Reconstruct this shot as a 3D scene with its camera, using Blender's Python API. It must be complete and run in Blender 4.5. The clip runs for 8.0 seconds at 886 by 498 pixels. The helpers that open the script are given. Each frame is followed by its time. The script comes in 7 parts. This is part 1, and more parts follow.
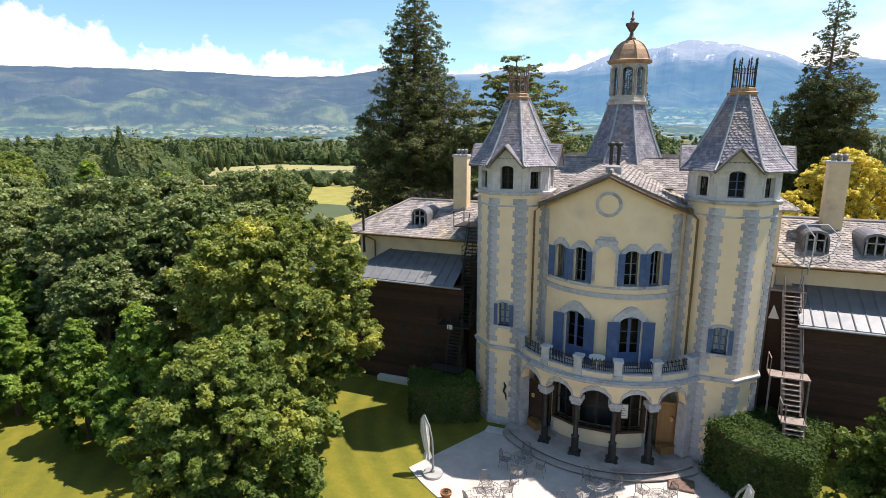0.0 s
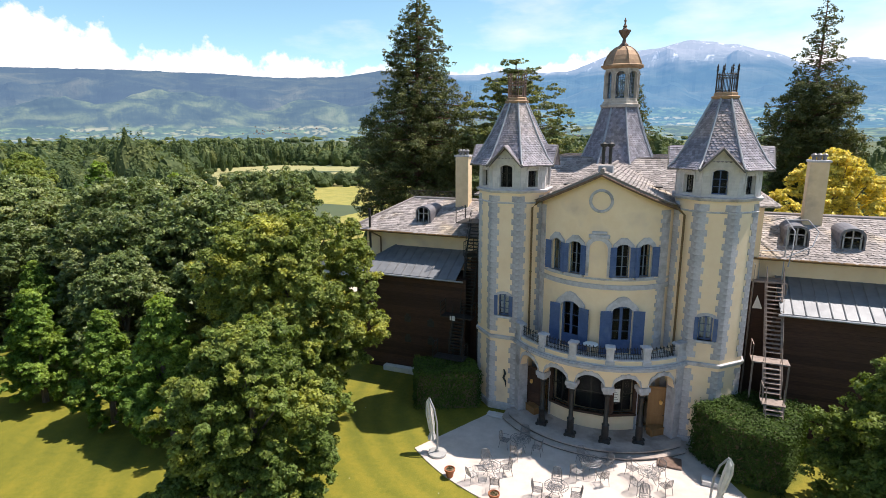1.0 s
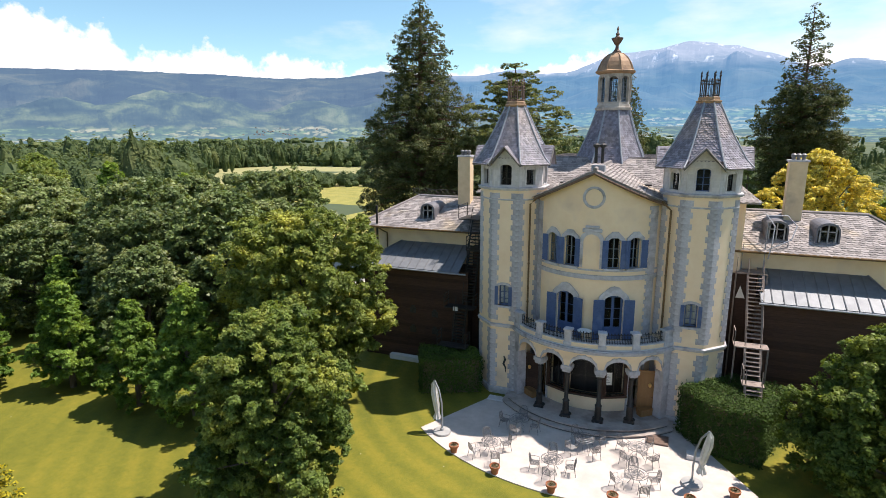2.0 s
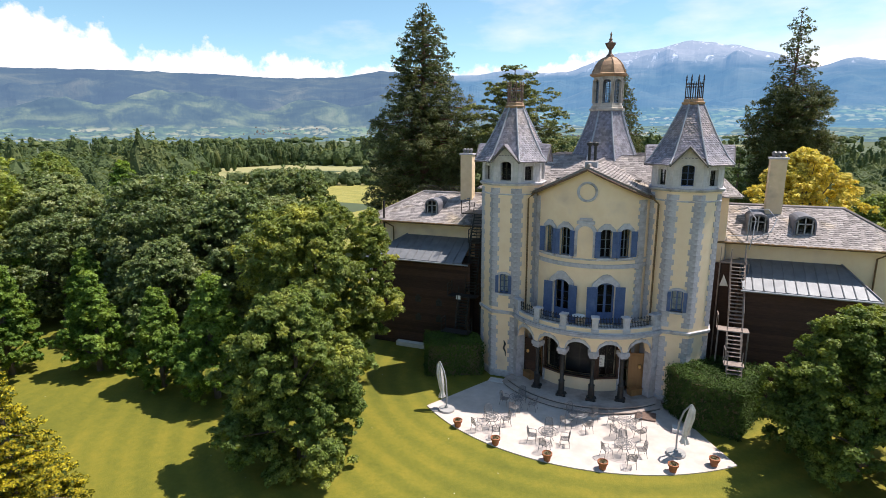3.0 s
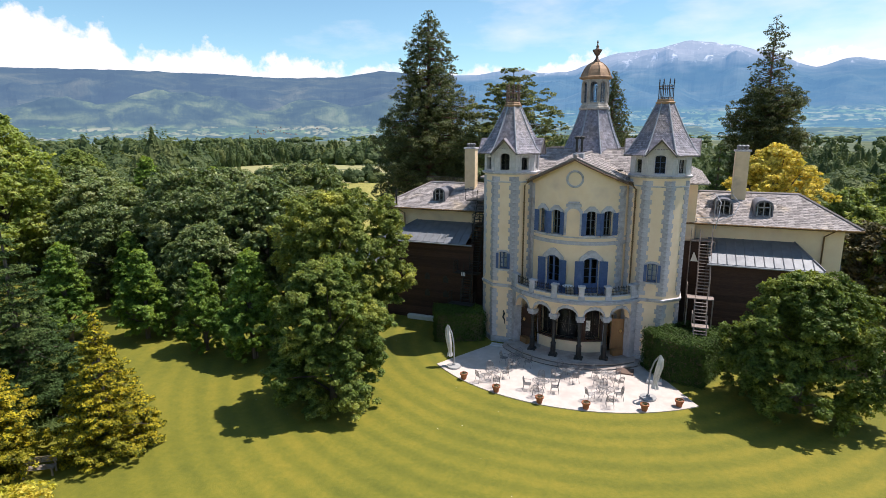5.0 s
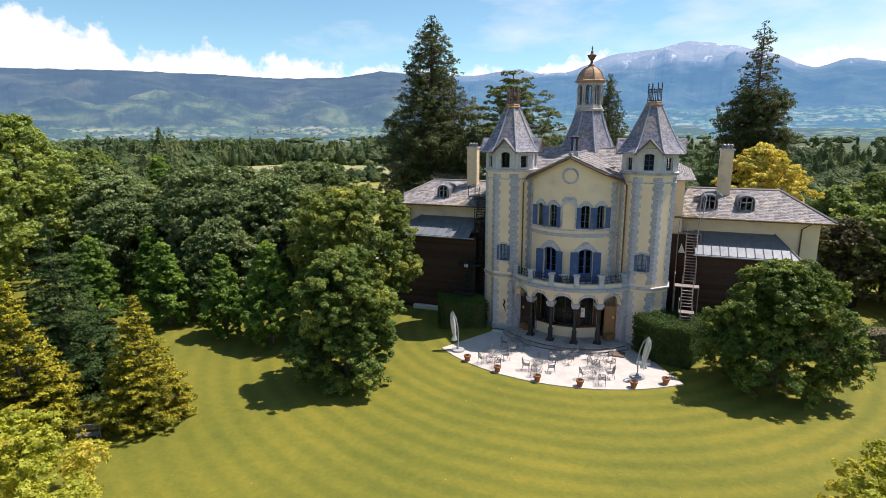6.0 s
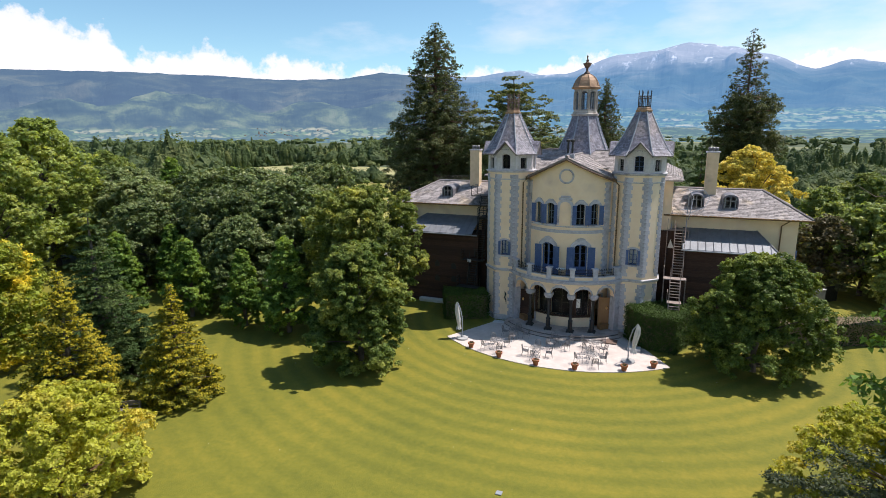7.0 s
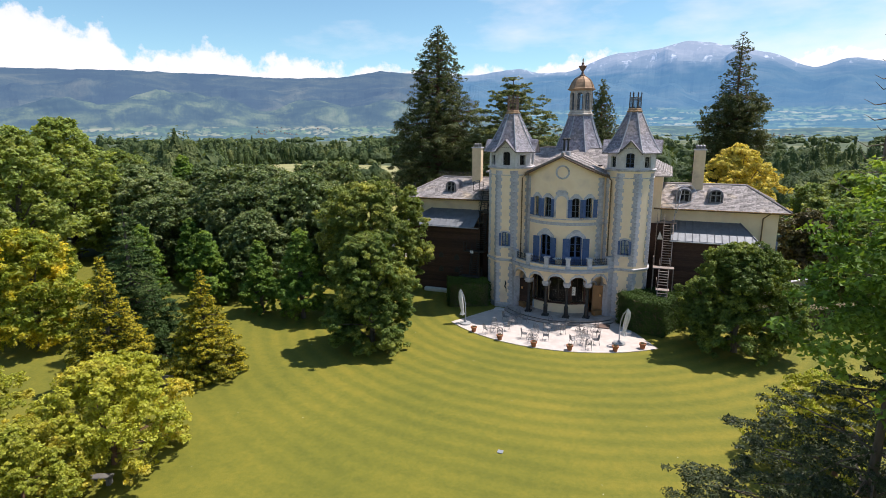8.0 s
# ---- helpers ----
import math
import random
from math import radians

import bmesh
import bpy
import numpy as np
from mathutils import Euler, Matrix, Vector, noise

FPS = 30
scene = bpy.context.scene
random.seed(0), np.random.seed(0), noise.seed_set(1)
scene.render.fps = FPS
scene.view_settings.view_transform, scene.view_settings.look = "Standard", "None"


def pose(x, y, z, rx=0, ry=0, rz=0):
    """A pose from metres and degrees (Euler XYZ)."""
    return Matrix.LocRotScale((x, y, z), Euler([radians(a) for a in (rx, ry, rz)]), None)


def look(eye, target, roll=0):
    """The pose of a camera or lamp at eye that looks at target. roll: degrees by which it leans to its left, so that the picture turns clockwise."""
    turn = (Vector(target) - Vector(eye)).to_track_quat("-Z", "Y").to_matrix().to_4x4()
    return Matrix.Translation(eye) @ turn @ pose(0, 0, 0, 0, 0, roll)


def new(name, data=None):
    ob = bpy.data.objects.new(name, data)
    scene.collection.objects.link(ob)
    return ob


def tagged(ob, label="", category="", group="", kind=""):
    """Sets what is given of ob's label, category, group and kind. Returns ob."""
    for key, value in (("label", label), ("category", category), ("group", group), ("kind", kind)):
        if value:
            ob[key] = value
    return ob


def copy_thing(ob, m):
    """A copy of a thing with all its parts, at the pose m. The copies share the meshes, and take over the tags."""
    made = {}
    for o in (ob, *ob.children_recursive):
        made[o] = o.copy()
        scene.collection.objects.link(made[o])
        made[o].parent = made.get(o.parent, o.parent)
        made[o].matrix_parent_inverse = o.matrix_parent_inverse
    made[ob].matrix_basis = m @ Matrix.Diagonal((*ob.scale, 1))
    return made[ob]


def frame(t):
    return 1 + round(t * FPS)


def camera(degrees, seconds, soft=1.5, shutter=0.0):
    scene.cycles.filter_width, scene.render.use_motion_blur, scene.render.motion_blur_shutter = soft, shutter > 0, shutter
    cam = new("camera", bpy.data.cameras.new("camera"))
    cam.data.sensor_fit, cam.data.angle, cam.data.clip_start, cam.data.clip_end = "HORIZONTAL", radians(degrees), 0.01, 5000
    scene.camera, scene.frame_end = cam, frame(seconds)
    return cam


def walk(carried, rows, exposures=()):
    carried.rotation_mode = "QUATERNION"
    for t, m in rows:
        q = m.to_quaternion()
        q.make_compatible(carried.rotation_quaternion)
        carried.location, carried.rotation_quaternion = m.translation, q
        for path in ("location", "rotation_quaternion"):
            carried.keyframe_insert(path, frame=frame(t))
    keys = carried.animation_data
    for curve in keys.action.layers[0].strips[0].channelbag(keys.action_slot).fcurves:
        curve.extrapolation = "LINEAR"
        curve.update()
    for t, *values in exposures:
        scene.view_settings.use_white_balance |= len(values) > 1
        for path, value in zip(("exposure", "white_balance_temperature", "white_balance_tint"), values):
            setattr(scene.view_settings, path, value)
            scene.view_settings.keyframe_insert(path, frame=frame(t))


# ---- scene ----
cam = camera(77.0, 8.0, soft=0.7)
PATH = [
    (0, (2.434, -29.64, 17.251), (1.704, -27.827, 16.828), -0.1),
    (0.5, (2.698, -30.549, 17.266), (1.967, -28.736, 16.843), -0.2),
    (1, (3.03, -31.55, 17.319), (2.298, -29.737, 16.898), -0.2),
    (1.5, (3.354, -32.675, 17.378), (2.622, -30.862, 16.96), -0.2),
    (3, (4.398, -36.393, 17.377), (3.666, -34.579, 16.957), -0.2),
    (3.5, (4.784, -37.762, 17.263), (4.052, -35.949, 16.842), -0.2),
    (4, (5.19, -39.116, 17.155), (4.459, -37.302, 16.735), -0.2),
    (4.5, (5.626, -40.558, 17.11), (4.894, -38.744, 16.689), -0.2),
    (6, (6.838, -45.147, 17.092), (6.108, -43.332, 16.673), -0.2),
    (6.5, (7.266, -46.783, 17.214), (6.535, -44.969, 16.796), -0.2),
    (7, (7.726, -48.456, 17.312), (6.994, -46.641, 16.897), -0.2),
    (7.5, (8.161, -50.167, 17.364), (7.429, -48.353, 16.948), -0.2),
    (8, (8.615, -51.851, 17.362), (7.885, -50.037, 16.942), -0.2),
]
walk(cam, [(t, look(eye, target, roll)) for t, eye, target, roll in PATH],
     exposures=[(0, 0.59, 6950, 17), (1.5, 0.55, 6900, 17), (4, 0.42, 6680, 17), (8, 0.3, 6580, 17)])

# ---- world and light ----
SUN_EL, SUN_AZ = 62.5, 53.0          # degrees; azimuth clockwise from +y
world = bpy.data.worlds.new("sky")
scene.world = world
world.use_nodes = True
wn, wl = world.node_tree.nodes, world.node_tree.links
sky = wn.new("ShaderNodeTexSky")
sky.sky_type, sky.sun_disc = "NISHITA", False
sky.sun_elevation, sky.sun_rotation = radians(SUN_EL), radians(SUN_AZ)
sky.altitude, sky.air_density, sky.dust_density, sky.ozone_density = 1100, 1.0, 0.6, 1.0
bg = wn["Background"]
bg.inputs["Strength"].default_value = 0.12
geo = wn.new("ShaderNodeTexCoord")
sep = wn.new("ShaderNodeSeparateXYZ")
wl.new(geo.outputs["Generated"], sep.inputs[0])
stretch = wn.new("ShaderNodeMapping")
stretch.inputs["Scale"].default_value = (2.2, 2.2, 6.5)
stretch.inputs["Location"].default_value = (1.9, 0.35, 0.4)
wl.new(geo.outputs["Generated"], stretch.inputs["Vector"])
puff = wn.new("ShaderNodeTexNoise")
puff.inputs["Scale"].default_value, puff.inputs["Detail"].default_value, puff.inputs["Roughness"].default_value = 1.6, 9, 0.55
wl.new(stretch.outputs[0], puff.inputs["Vector"])


def node_ramp(nodes, links, socket, stops):
    ramp = nodes.new("ShaderNodeValToRGB")
    els = ramp.color_ramp.elements
    while len(els) < len(stops):
        els.new(0.5)
    for el, (p, c) in zip(els, stops):
        el.position, el.color = p, (*c, 1) if len(c) == 3 else c
    links.new(socket, ramp.inputs[0])
    return ramp.outputs[0]


def node_math(nodes, links, op, a, b=None):
    n = nodes.new("ShaderNodeMath")
    n.operation = op
    for i, v in enumerate((a, b)):
        if v is None:
            continue
        if isinstance(v, bpy.types.NodeSocket):
            links.new(v, n.inputs[i])
        else:
            n.inputs[i].default_value = v
    return n.outputs[0]


# a bank of cumulus over the hills: its upper edge as (azimuth, elevation) in degrees, softened by noise
CLOUD_TOP = [(-58.6, 9.4), (-56.2, 8.9), (-54.3, 8.4), (-51.4, 8.3), (-50.8, 7.4), (-50.3, 6.5), (-48.2, 6.1), (-46.2, 7.0), (-44.0, 7.5), (-42.5, 7.1), (-39.8, 5.8), (-38.8, 6.6), (-37.8, 6.8), (-35.1, 6.4), (-33.2, 5.7), (-28.9, 6.0), (-25.5, 5.6), (-21.1, 5.4), (-12.3, 5.5), (-9.6, 6.6), (-7.0, 6.7), (-2.5, 6.2), (5.3, 6.3), (8.7, 6.0), (11.3, 6.3), (14.8, 6.0)]
azimuth = node_math(wn, wl, "ARCTAN2", sep.outputs["X"], sep.outputs["Y"])
elevation = node_math(wn, wl, "MULTIPLY", node_math(wn, wl, "ARCSINE", sep.outputs["Z"]), 180 / math.pi)
along = node_math(wn, wl, "DIVIDE", node_math(wn, wl, "ADD", azimuth, radians(90)), radians(140))
edge_el = node_math(wn, wl, "MULTIPLY", node_ramp(wn, wl, along, [((a + 90) / 140, (e / 20,) * 3) for a, e in CLOUD_TOP]), 20.0)
billow = wn.new("ShaderNodeTexNoise")
billow.inputs["Scale"].default_value, billow.inputs["Detail"].default_value, billow.inputs["Roughness"].default_value = 26, 7, 0.6
wl.new(geo.outputs["Generated"], billow.inputs["Vector"])
ragged = node_math(wn, wl, "MULTIPLY", node_math(wn, wl, "SUBTRACT", billow.outputs[0], 0.5), 4.6)
depth = node_math(wn, wl, "ADD", node_math(wn, wl, "SUBTRACT", edge_el, elevation), ragged)
bank = node_ramp(wn, wl, node_math(wn, wl, "MULTIPLY", node_math(wn, wl, "ADD", depth, 1.0), 0.3), [(0.22, (0, 0, 0)), (0.4, (0.8, 0.8, 0.8)), (0.75, (1, 1, 1))])
# thin high veils, thicker towards the east
round_about = node_math(wn, wl, "DIVIDE", node_math(wn, wl, "ADD", azimuth, math.pi), math.tau)
veil_at = node_ramp(wn, wl, round_about, [(0.0, (0.0,) * 3), (0.3, (0.0,) * 3), (0.4, (0.04,) * 3), (0.48, (0.1,) * 3), (0.54, (0.22,) * 3), (0.62, (0.22,) * 3), (0.75, (0.0,) * 3), (1.0, (0.0,) * 3)])
veil = node_ramp(wn, wl, node_math(wn, wl, "ADD", puff.outputs[0], veil_at), [(0.56, (0, 0, 0)), (0.86, (0.75, 0.75, 0.75))])
cover = node_math(wn, wl, "MAXIMUM", bank, veil)
mix = wn.new("ShaderNodeMix")
mix.data_type = "RGBA"
wl.new(cover, mix.inputs[0])
tint = wn.new("ShaderNodeMix")
tint.data_type, tint.blend_type = "RGBA", "MULTIPLY"
tint.inputs[0].default_value = 1.0
tint.inputs[7].default_value = (0.84, 1.1, 1.06, 1)
wl.new(sky.outputs[0], tint.inputs[6])
wl.new(tint.outputs[2], mix.inputs[6])
mix.inputs[7].default_value = (7.2, 7.3, 7.5, 1)
wl.new(mix.outputs[2], bg.inputs["Color"])

sun = new("sun", bpy.data.lights.new("sun", "SUN"))
sun.data.energy, sun.data.angle, sun.data.color = 5.0, radians(0.53), (1.0, 0.955, 0.88)
sun_dir = Vector((math.sin(radians(SUN_AZ)) * math.cos(radians(SUN_EL)), math.cos(radians(SUN_AZ)) * math.cos(radians(SUN_EL)), math.sin(radians(SUN_EL))))
sun.matrix_basis = look(tuple(sun_dir * 60), (0, 0, 0))

# ---- materials ----


def surface(name, low, high, scale=3.0, rough=0.8, bump=0.2, fine=30.0, metal=0.0, stain=None, stain_scale=0.5, spread=0.0, trans=0.0, dist=0.02, stain_at=0.56, stretch=None, tone=0.0):
    """A two-scale material: colour between low and high by noise, stains at a larger scale, fine bump; spread varies each piece."""
    m = bpy.data.materials.new(name)
    m.use_nodes = True
    n, l = m.node_tree.nodes, m.node_tree.links
    b = n["Principled BSDF"]
    co = n.new("ShaderNodeTexCoord").outputs["Object"]
    if stretch:
        mp = n.new("ShaderNodeMapping")
        mp.inputs["Scale"].default_value = stretch
        l.new(co, mp.inputs["Vector"])
        co = mp.outputs[0]
    t1 = n.new("ShaderNodeTexNoise")
    t1.inputs["Scale"].default_value, t1.inputs["Detail"].default_value, t1.inputs["Roughness"].default_value = scale, 6, 0.65
    l.new(co, t1.inputs["Vector"])
    col = node_ramp(n, l, t1.outputs[0], [(0.3, low), (0.7, high)])
    if stain:
        t2 = n.new("ShaderNodeTexNoise")
        t2.inputs["Scale"].default_value, t2.inputs["Detail"].default_value = stain_scale, 5
        l.new(co, t2.inputs["Vector"])
        mx = n.new("ShaderNodeMix")
        mx.data_type = "RGBA"
        l.new(node_ramp(n, l, t2.outputs[0], [(stain_at, (0, 0, 0)), (stain_at + 0.14, (1, 1, 1))]), mx.inputs[0])
        l.new(col, mx.inputs[6])
        mx.inputs[7].default_value = (*stain, 1)
        col = mx.outputs[2]
    if spread:
        info = n.new("ShaderNodeObjectInfo").outputs["Random"]
        isl = n.new("ShaderNodeNewGeometry").outputs["Random Per Island"]
        add = node_math(n, l, "FRACT", node_math(n, l, "ADD", info, isl))
        hsv = n.new("ShaderNodeHueSaturation")
        l.new(col, hsv.inputs["Color"])
        l.new(node_math(n, l, "ADD", node_math(n, l, "MULTIPLY", add, 2 * spread), 1 - spread), hsv.inputs["Value"])
        if tone:
            l.new(node_math(n, l, "ADD", node_math(n, l, "MULTIPLY", info, -0.016), 0.51), hsv.inputs["Hue"])
            both = node_math(n, l, "ADD", node_math(n, l, "MULTIPLY", info, 2 * tone), 1 - tone)
            l.new(node_math(n, l, "MULTIPLY", both, node_math(n, l, "ADD", node_math(n, l, "MULTIPLY", add, 2 * spread), 1 - spread)), hsv.inputs["Value"])
        col = hsv.outputs[0]
    l.new(col, b.inputs["Base Color"])
    b.inputs["Roughness"].default_value, b.inputs["Metallic"].default_value = rough, metal
    b.inputs["Specular IOR Level"].default_value = 0.25 if trans else 0.5
    if bump:
        t3 = n.new("ShaderNodeTexNoise")
        t3.inputs["Scale"].default_value, t3.inputs["Detail"].default_value = fine, 4
        l.new(co, t3.inputs["Vector"])
        bp = n.new("ShaderNodeBump")
        bp.inputs["Strength"].default_value, bp.inputs["Distance"].default_value = bump, dist
        l.new(t3.outputs[0], bp.inputs["Height"])
        l.new(bp.outputs[0], b.inputs["Normal"])
    if trans:
        out = n["Material Output"]
        tl = n.new("ShaderNodeBsdfTranslucent")
        warm = n.new("ShaderNodeMix")
        warm.data_type, warm.blend_type = "RGBA", "MULTIPLY"
        warm.inputs[0].default_value = 1.0
        l.new(col, warm.inputs[6])
        warm.inputs[7].default_value = (1.35, 1.25, 0.5, 1)
        l.new(warm.outputs[2], tl.inputs["Color"])
        ms = n.new("ShaderNodeMixShader")
        ms.inputs[0].default_value = trans
        l.new(b.outputs[0], ms.inputs[1])
        l.new(tl.outputs[0], ms.inputs[2])
        l.new(ms.outputs[0], out.inputs[0])
    return m


OCHRE = surface("ochre_render", (0.81, 0.62, 0.405), (0.89, 0.72, 0.51), 0.9, 0.9, 0.25, 40, stain=(0.7, 0.54, 0.385), stain_scale=0.45, stain_at=0.58)
CHIMNEY = surface("weathered_chimney_render", (0.66, 0.5, 0.31), (0.79, 0.62, 0.4), 1.2, 0.9, 0.3, 40, stain=(0.52, 0.4, 0.27), stain_scale=0.8, stain_at=0.55)
PALE_OCHRE = surface("pale_ochre_render", (0.8, 0.62, 0.4), (0.88, 0.72, 0.5), 0.8, 0.9, 0.25, 40, stain=(0.68, 0.52, 0.37), stain_scale=0.4)
STONE = surface("grey_limestone", (0.39, 0.385, 0.41), (0.57, 0.56, 0.59), 3.5, 0.85, 0.5, 25, stain=(0.31, 0.3, 0.31), stain_scale=1.4, stain_at=0.55, spread=0.1)
PALE_STONE = surface("pale_limestone", (0.47, 0.455, 0.45), (0.64, 0.62, 0.61), 3, 0.85, 0.4, 25, stain=(0.40, 0.37, 0.35), stain_scale=1.1, spread=0.1)
SLATE = surface("old_grey_slate", (0.21, 0.19, 0.185), (0.34, 0.305, 0.29), 1.2, 0.8, 0.4, 14, stain=(0.33, 0.275, 0.215), stain_scale=0.5, spread=0.36)
DARK_SLATE = surface("purple_grey_slate", (0.14, 0.136, 0.17), (0.275, 0.262, 0.305), 1.6, 0.6, 0.4, 14, stain=(0.3, 0.255, 0.25), stain_scale=0.5, spread=0.32)
LEAD = surface("lead_flashing", (0.25, 0.27, 0.30), (0.36, 0.38, 0.41), 3, 0.5, 0.2, 20, metal=0.3)
ZINC = surface("zinc_sheet", (0.19, 0.203, 0.222), (0.26, 0.274, 0.292), 1.5, 0.66, 0.15, 8, metal=0.6, stain=(0.18, 0.19, 0.21), stain_scale=0.6)
DARK_ZINC = surface("dark_zinc", (0.10, 0.10, 0.115), (0.18, 0.175, 0.195), 2.5, 0.6, 0.2, 20)
COPPER = surface("weathered_copper", (0.28, 0.17, 0.10), (0.45, 0.29, 0.17), 2.5, 0.65, 0.2, 12, metal=0.1, stain=(0.22, 0.135, 0.085), stain_scale=1.3, stain_at=0.52)
LANTERN = surface("tan_lantern_stone", (0.37, 0.33, 0.285), (0.52, 0.475, 0.42), 3, 0.85, 0.4, 25, stain=(0.28, 0.24, 0.2), stain_scale=1.2, stain_at=0.53)
RISER = surface("dark_stone", (0.10, 0.095, 0.09), (0.17, 0.16, 0.15), 2.5, 0.85, 0.3, 25)
GREY_IRON = surface("grey_wrought_iron", (0.13, 0.13, 0.135), (0.23, 0.225, 0.225), 6, 0.5, 0.2, 40, metal=0.4)
IRON = surface("dark_iron", (0.025, 0.024, 0.024), (0.06, 0.055, 0.05), 6, 0.55, 0.2, 40, metal=0.4)
RUST = surface("rusty_iron", (0.10, 0.06, 0.045), (0.22, 0.15, 0.12), 5, 0.75, 0.3, 40, metal=0.2)
SUNLIT_IRON = surface("sunlit_rusty_iron", (0.2, 0.155, 0.135), (0.34, 0.285, 0.255), 5, 0.8, 0.3, 40, metal=0.1)
PIPE = surface("brown_pipe", (0.13, 0.075, 0.03), (0.2, 0.12, 0.05), 5, 0.5, 0.1, 30, metal=0.3)
BLUE = surface("blue_paint", (0.042, 0.085, 0.2), (0.07, 0.125, 0.27), 4, 0.6, 0.2, 30, stain=(0.10, 0.15, 0.27), stain_scale=1.2)
PALE_FRAME = surface("blue_grey_frame", (0.11, 0.15, 0.21), (0.18, 0.23, 0.29), 4, 0.6, 0.1, 30)
BROWN_WOOD = surface("dark_boards", (0.042, 0.02, 0.013), (0.08, 0.039, 0.024), 3, 0.85, 0.5, 20, spread=0.3, stretch=(1, 1, 6))
WARM_WOOD = surface("varnished_wood", (0.23, 0.11, 0.04), (0.34, 0.18, 0.07), 3, 0.5, 0.2, 20, stretch=(1, 1, 0.2))
WHITE_PAINT = surface("white_paint", (0.7, 0.7, 0.68), (0.8, 0.8, 0.78), 3, 0.6, 0.1, 30)
CANVAS = surface("white_canvas", (0.53, 0.51, 0.49), (0.68, 0.66, 0.635), 3, 0.9, 0.35, 12)
TERRACOTTA = surface("terracotta", (0.30, 0.10, 0.045), (0.42, 0.16, 0.075), 5, 0.85, 0.2, 40)
OLD_WOOD = surface("weathered_grey_wood", (0.17, 0.145, 0.12), (0.28, 0.245, 0.21), 3, 0.85, 0.3, 20, stretch=(0.3, 1, 1))
EARTH = surface("brown_earth", (0.10, 0.075, 0.045), (0.2, 0.15, 0.09), 3, 0.95, 0.5, 12)
PAVING = surface("pale_paving", (0.48, 0.425, 0.385), (0.6, 0.53, 0.49), 1.6, 0.85, 0.3, 18, stain=(0.46, 0.40, 0.365), stain_scale=0.5, spread=0.07)
CONCRETE = surface("grey_concrete", (0.28, 0.28, 0.28), (0.4, 0.4, 0.39), 1.6, 0.9, 0.3, 18)
BARK = surface("bark", (0.07, 0.055, 0.04), (0.16, 0.13, 0.10), 5, 0.95, 0.8, 10, stretch=(1, 1, 0.25), dist=0.05)
RED_BARK = surface("reddish_bark", (0.11, 0.06, 0.04), (0.2, 0.11, 0.075), 3, 0.95, 0.8, 8, stretch=(1, 1, 0.2), dist=0.05)
DARK_INSIDE = surface("painted_unlit_interior", (0.025, 0.026, 0.03), (0.05, 0.05, 0.054), 1, 0.9, 0)
FLOOR_STONE = surface("worn_arcade_floor", (0.38, 0.32, 0.285), (0.52, 0.45, 0.41), 2, 0.8, 0.3, 20, stain=(0.28, 0.235, 0.21), stain_scale=0.8, stain_at=0.52)
LIT_GLOBE = surface("orange_lit_glass", (0.75, 0.38, 0.1), (0.85, 0.5, 0.18), 4, 0.3, 0, 30)
CURTAIN = surface("pale_curtain", (0.82, 0.82, 0.82), (0.9, 0.9, 0.9), 3, 0.9, 0.3, 15)


def leaf_material(name, low, high, third, trans=0.35, rough=0.55):
    return surface(name, low, high, 0.35, rough, 0, stain=third, stain_scale=0.4, stain_at=0.5, spread=0.4, trans=trans, tone=0.2)


LEAF_HORNBEAM = leaf_material("hornbeam_leaves", (0.105, 0.16, 0.034), (0.19, 0.25, 0.05), (0.29, 0.33, 0.06), 0.34)
LEAF_LIME = leaf_material("lime_leaves", (0.11, 0.155, 0.036), (0.21, 0.255, 0.055), (0.35, 0.36, 0.075), 0.36)
LEAF_LIME_DEEP = leaf_material("deep_lime_leaves", (0.12, 0.18, 0.042), (0.23, 0.295, 0.065), (0.38, 0.4, 0.085), 0.38)
LEAF_MAPLE = leaf_material("maple_leaves", (0.12, 0.215, 0.04), (0.21, 0.32, 0.06), (0.28, 0.38, 0.07), 0.44)
LEAF_DARK = leaf_material("chestnut_leaves", (0.095, 0.14, 0.05), (0.175, 0.23, 0.08), (0.27, 0.31, 0.135), 0.3, 0.42)
LEAF_PARK = leaf_material("park_leaves", (0.17, 0.235, 0.07), (0.27, 0.335, 0.1), (0.35, 0.385, 0.13), 0.4)
LEAF_GOLD = leaf_material("golden_needles", (0.43, 0.365, 0.027), (0.61, 0.49, 0.033), (0.27, 0.265, 0.03), 0.38)
LEAF_YELLOW = leaf_material("golden_robinia_leaves", (0.66, 0.55, 0.12), (0.78, 0.67, 0.18), (0.54, 0.47, 0.1), 0.34)
LEAF_OLIVE = leaf_material("yellow_green_leaves", (0.31, 0.34, 0.045), (0.45, 0.45, 0.06), (0.5, 0.44, 0.07), 0.44)
LEAF_FIR = leaf_material("fir_needles", (0.05, 0.09, 0.03), (0.1, 0.155, 0.045), (0.16, 0.21, 0.065), 0.25, 0.9)
LEAF_BLUE = leaf_material("blue_cedar_needles", (0.034, 0.05, 0.022), (0.075, 0.095, 0.04), (0.115, 0.13, 0.055), 0.2)
LEAF_SEQUOIA = leaf_material("sequoia_needles", (0.055, 0.078, 0.03), (0.1, 0.12, 0.045), (0.14, 0.145, 0.055), 0.25)
LEAF_CEDAR = leaf_material("cedar_needles", (0.085, 0.112, 0.05), (0.15, 0.18, 0.07), (0.23, 0.245, 0.09), 0.3)
LEAF_HEDGE = leaf_material("hedge_leaves", (0.042, 0.08, 0.015), (0.085, 0.135, 0.022), (0.036, 0.072, 0.014), 0.25, 0.7)
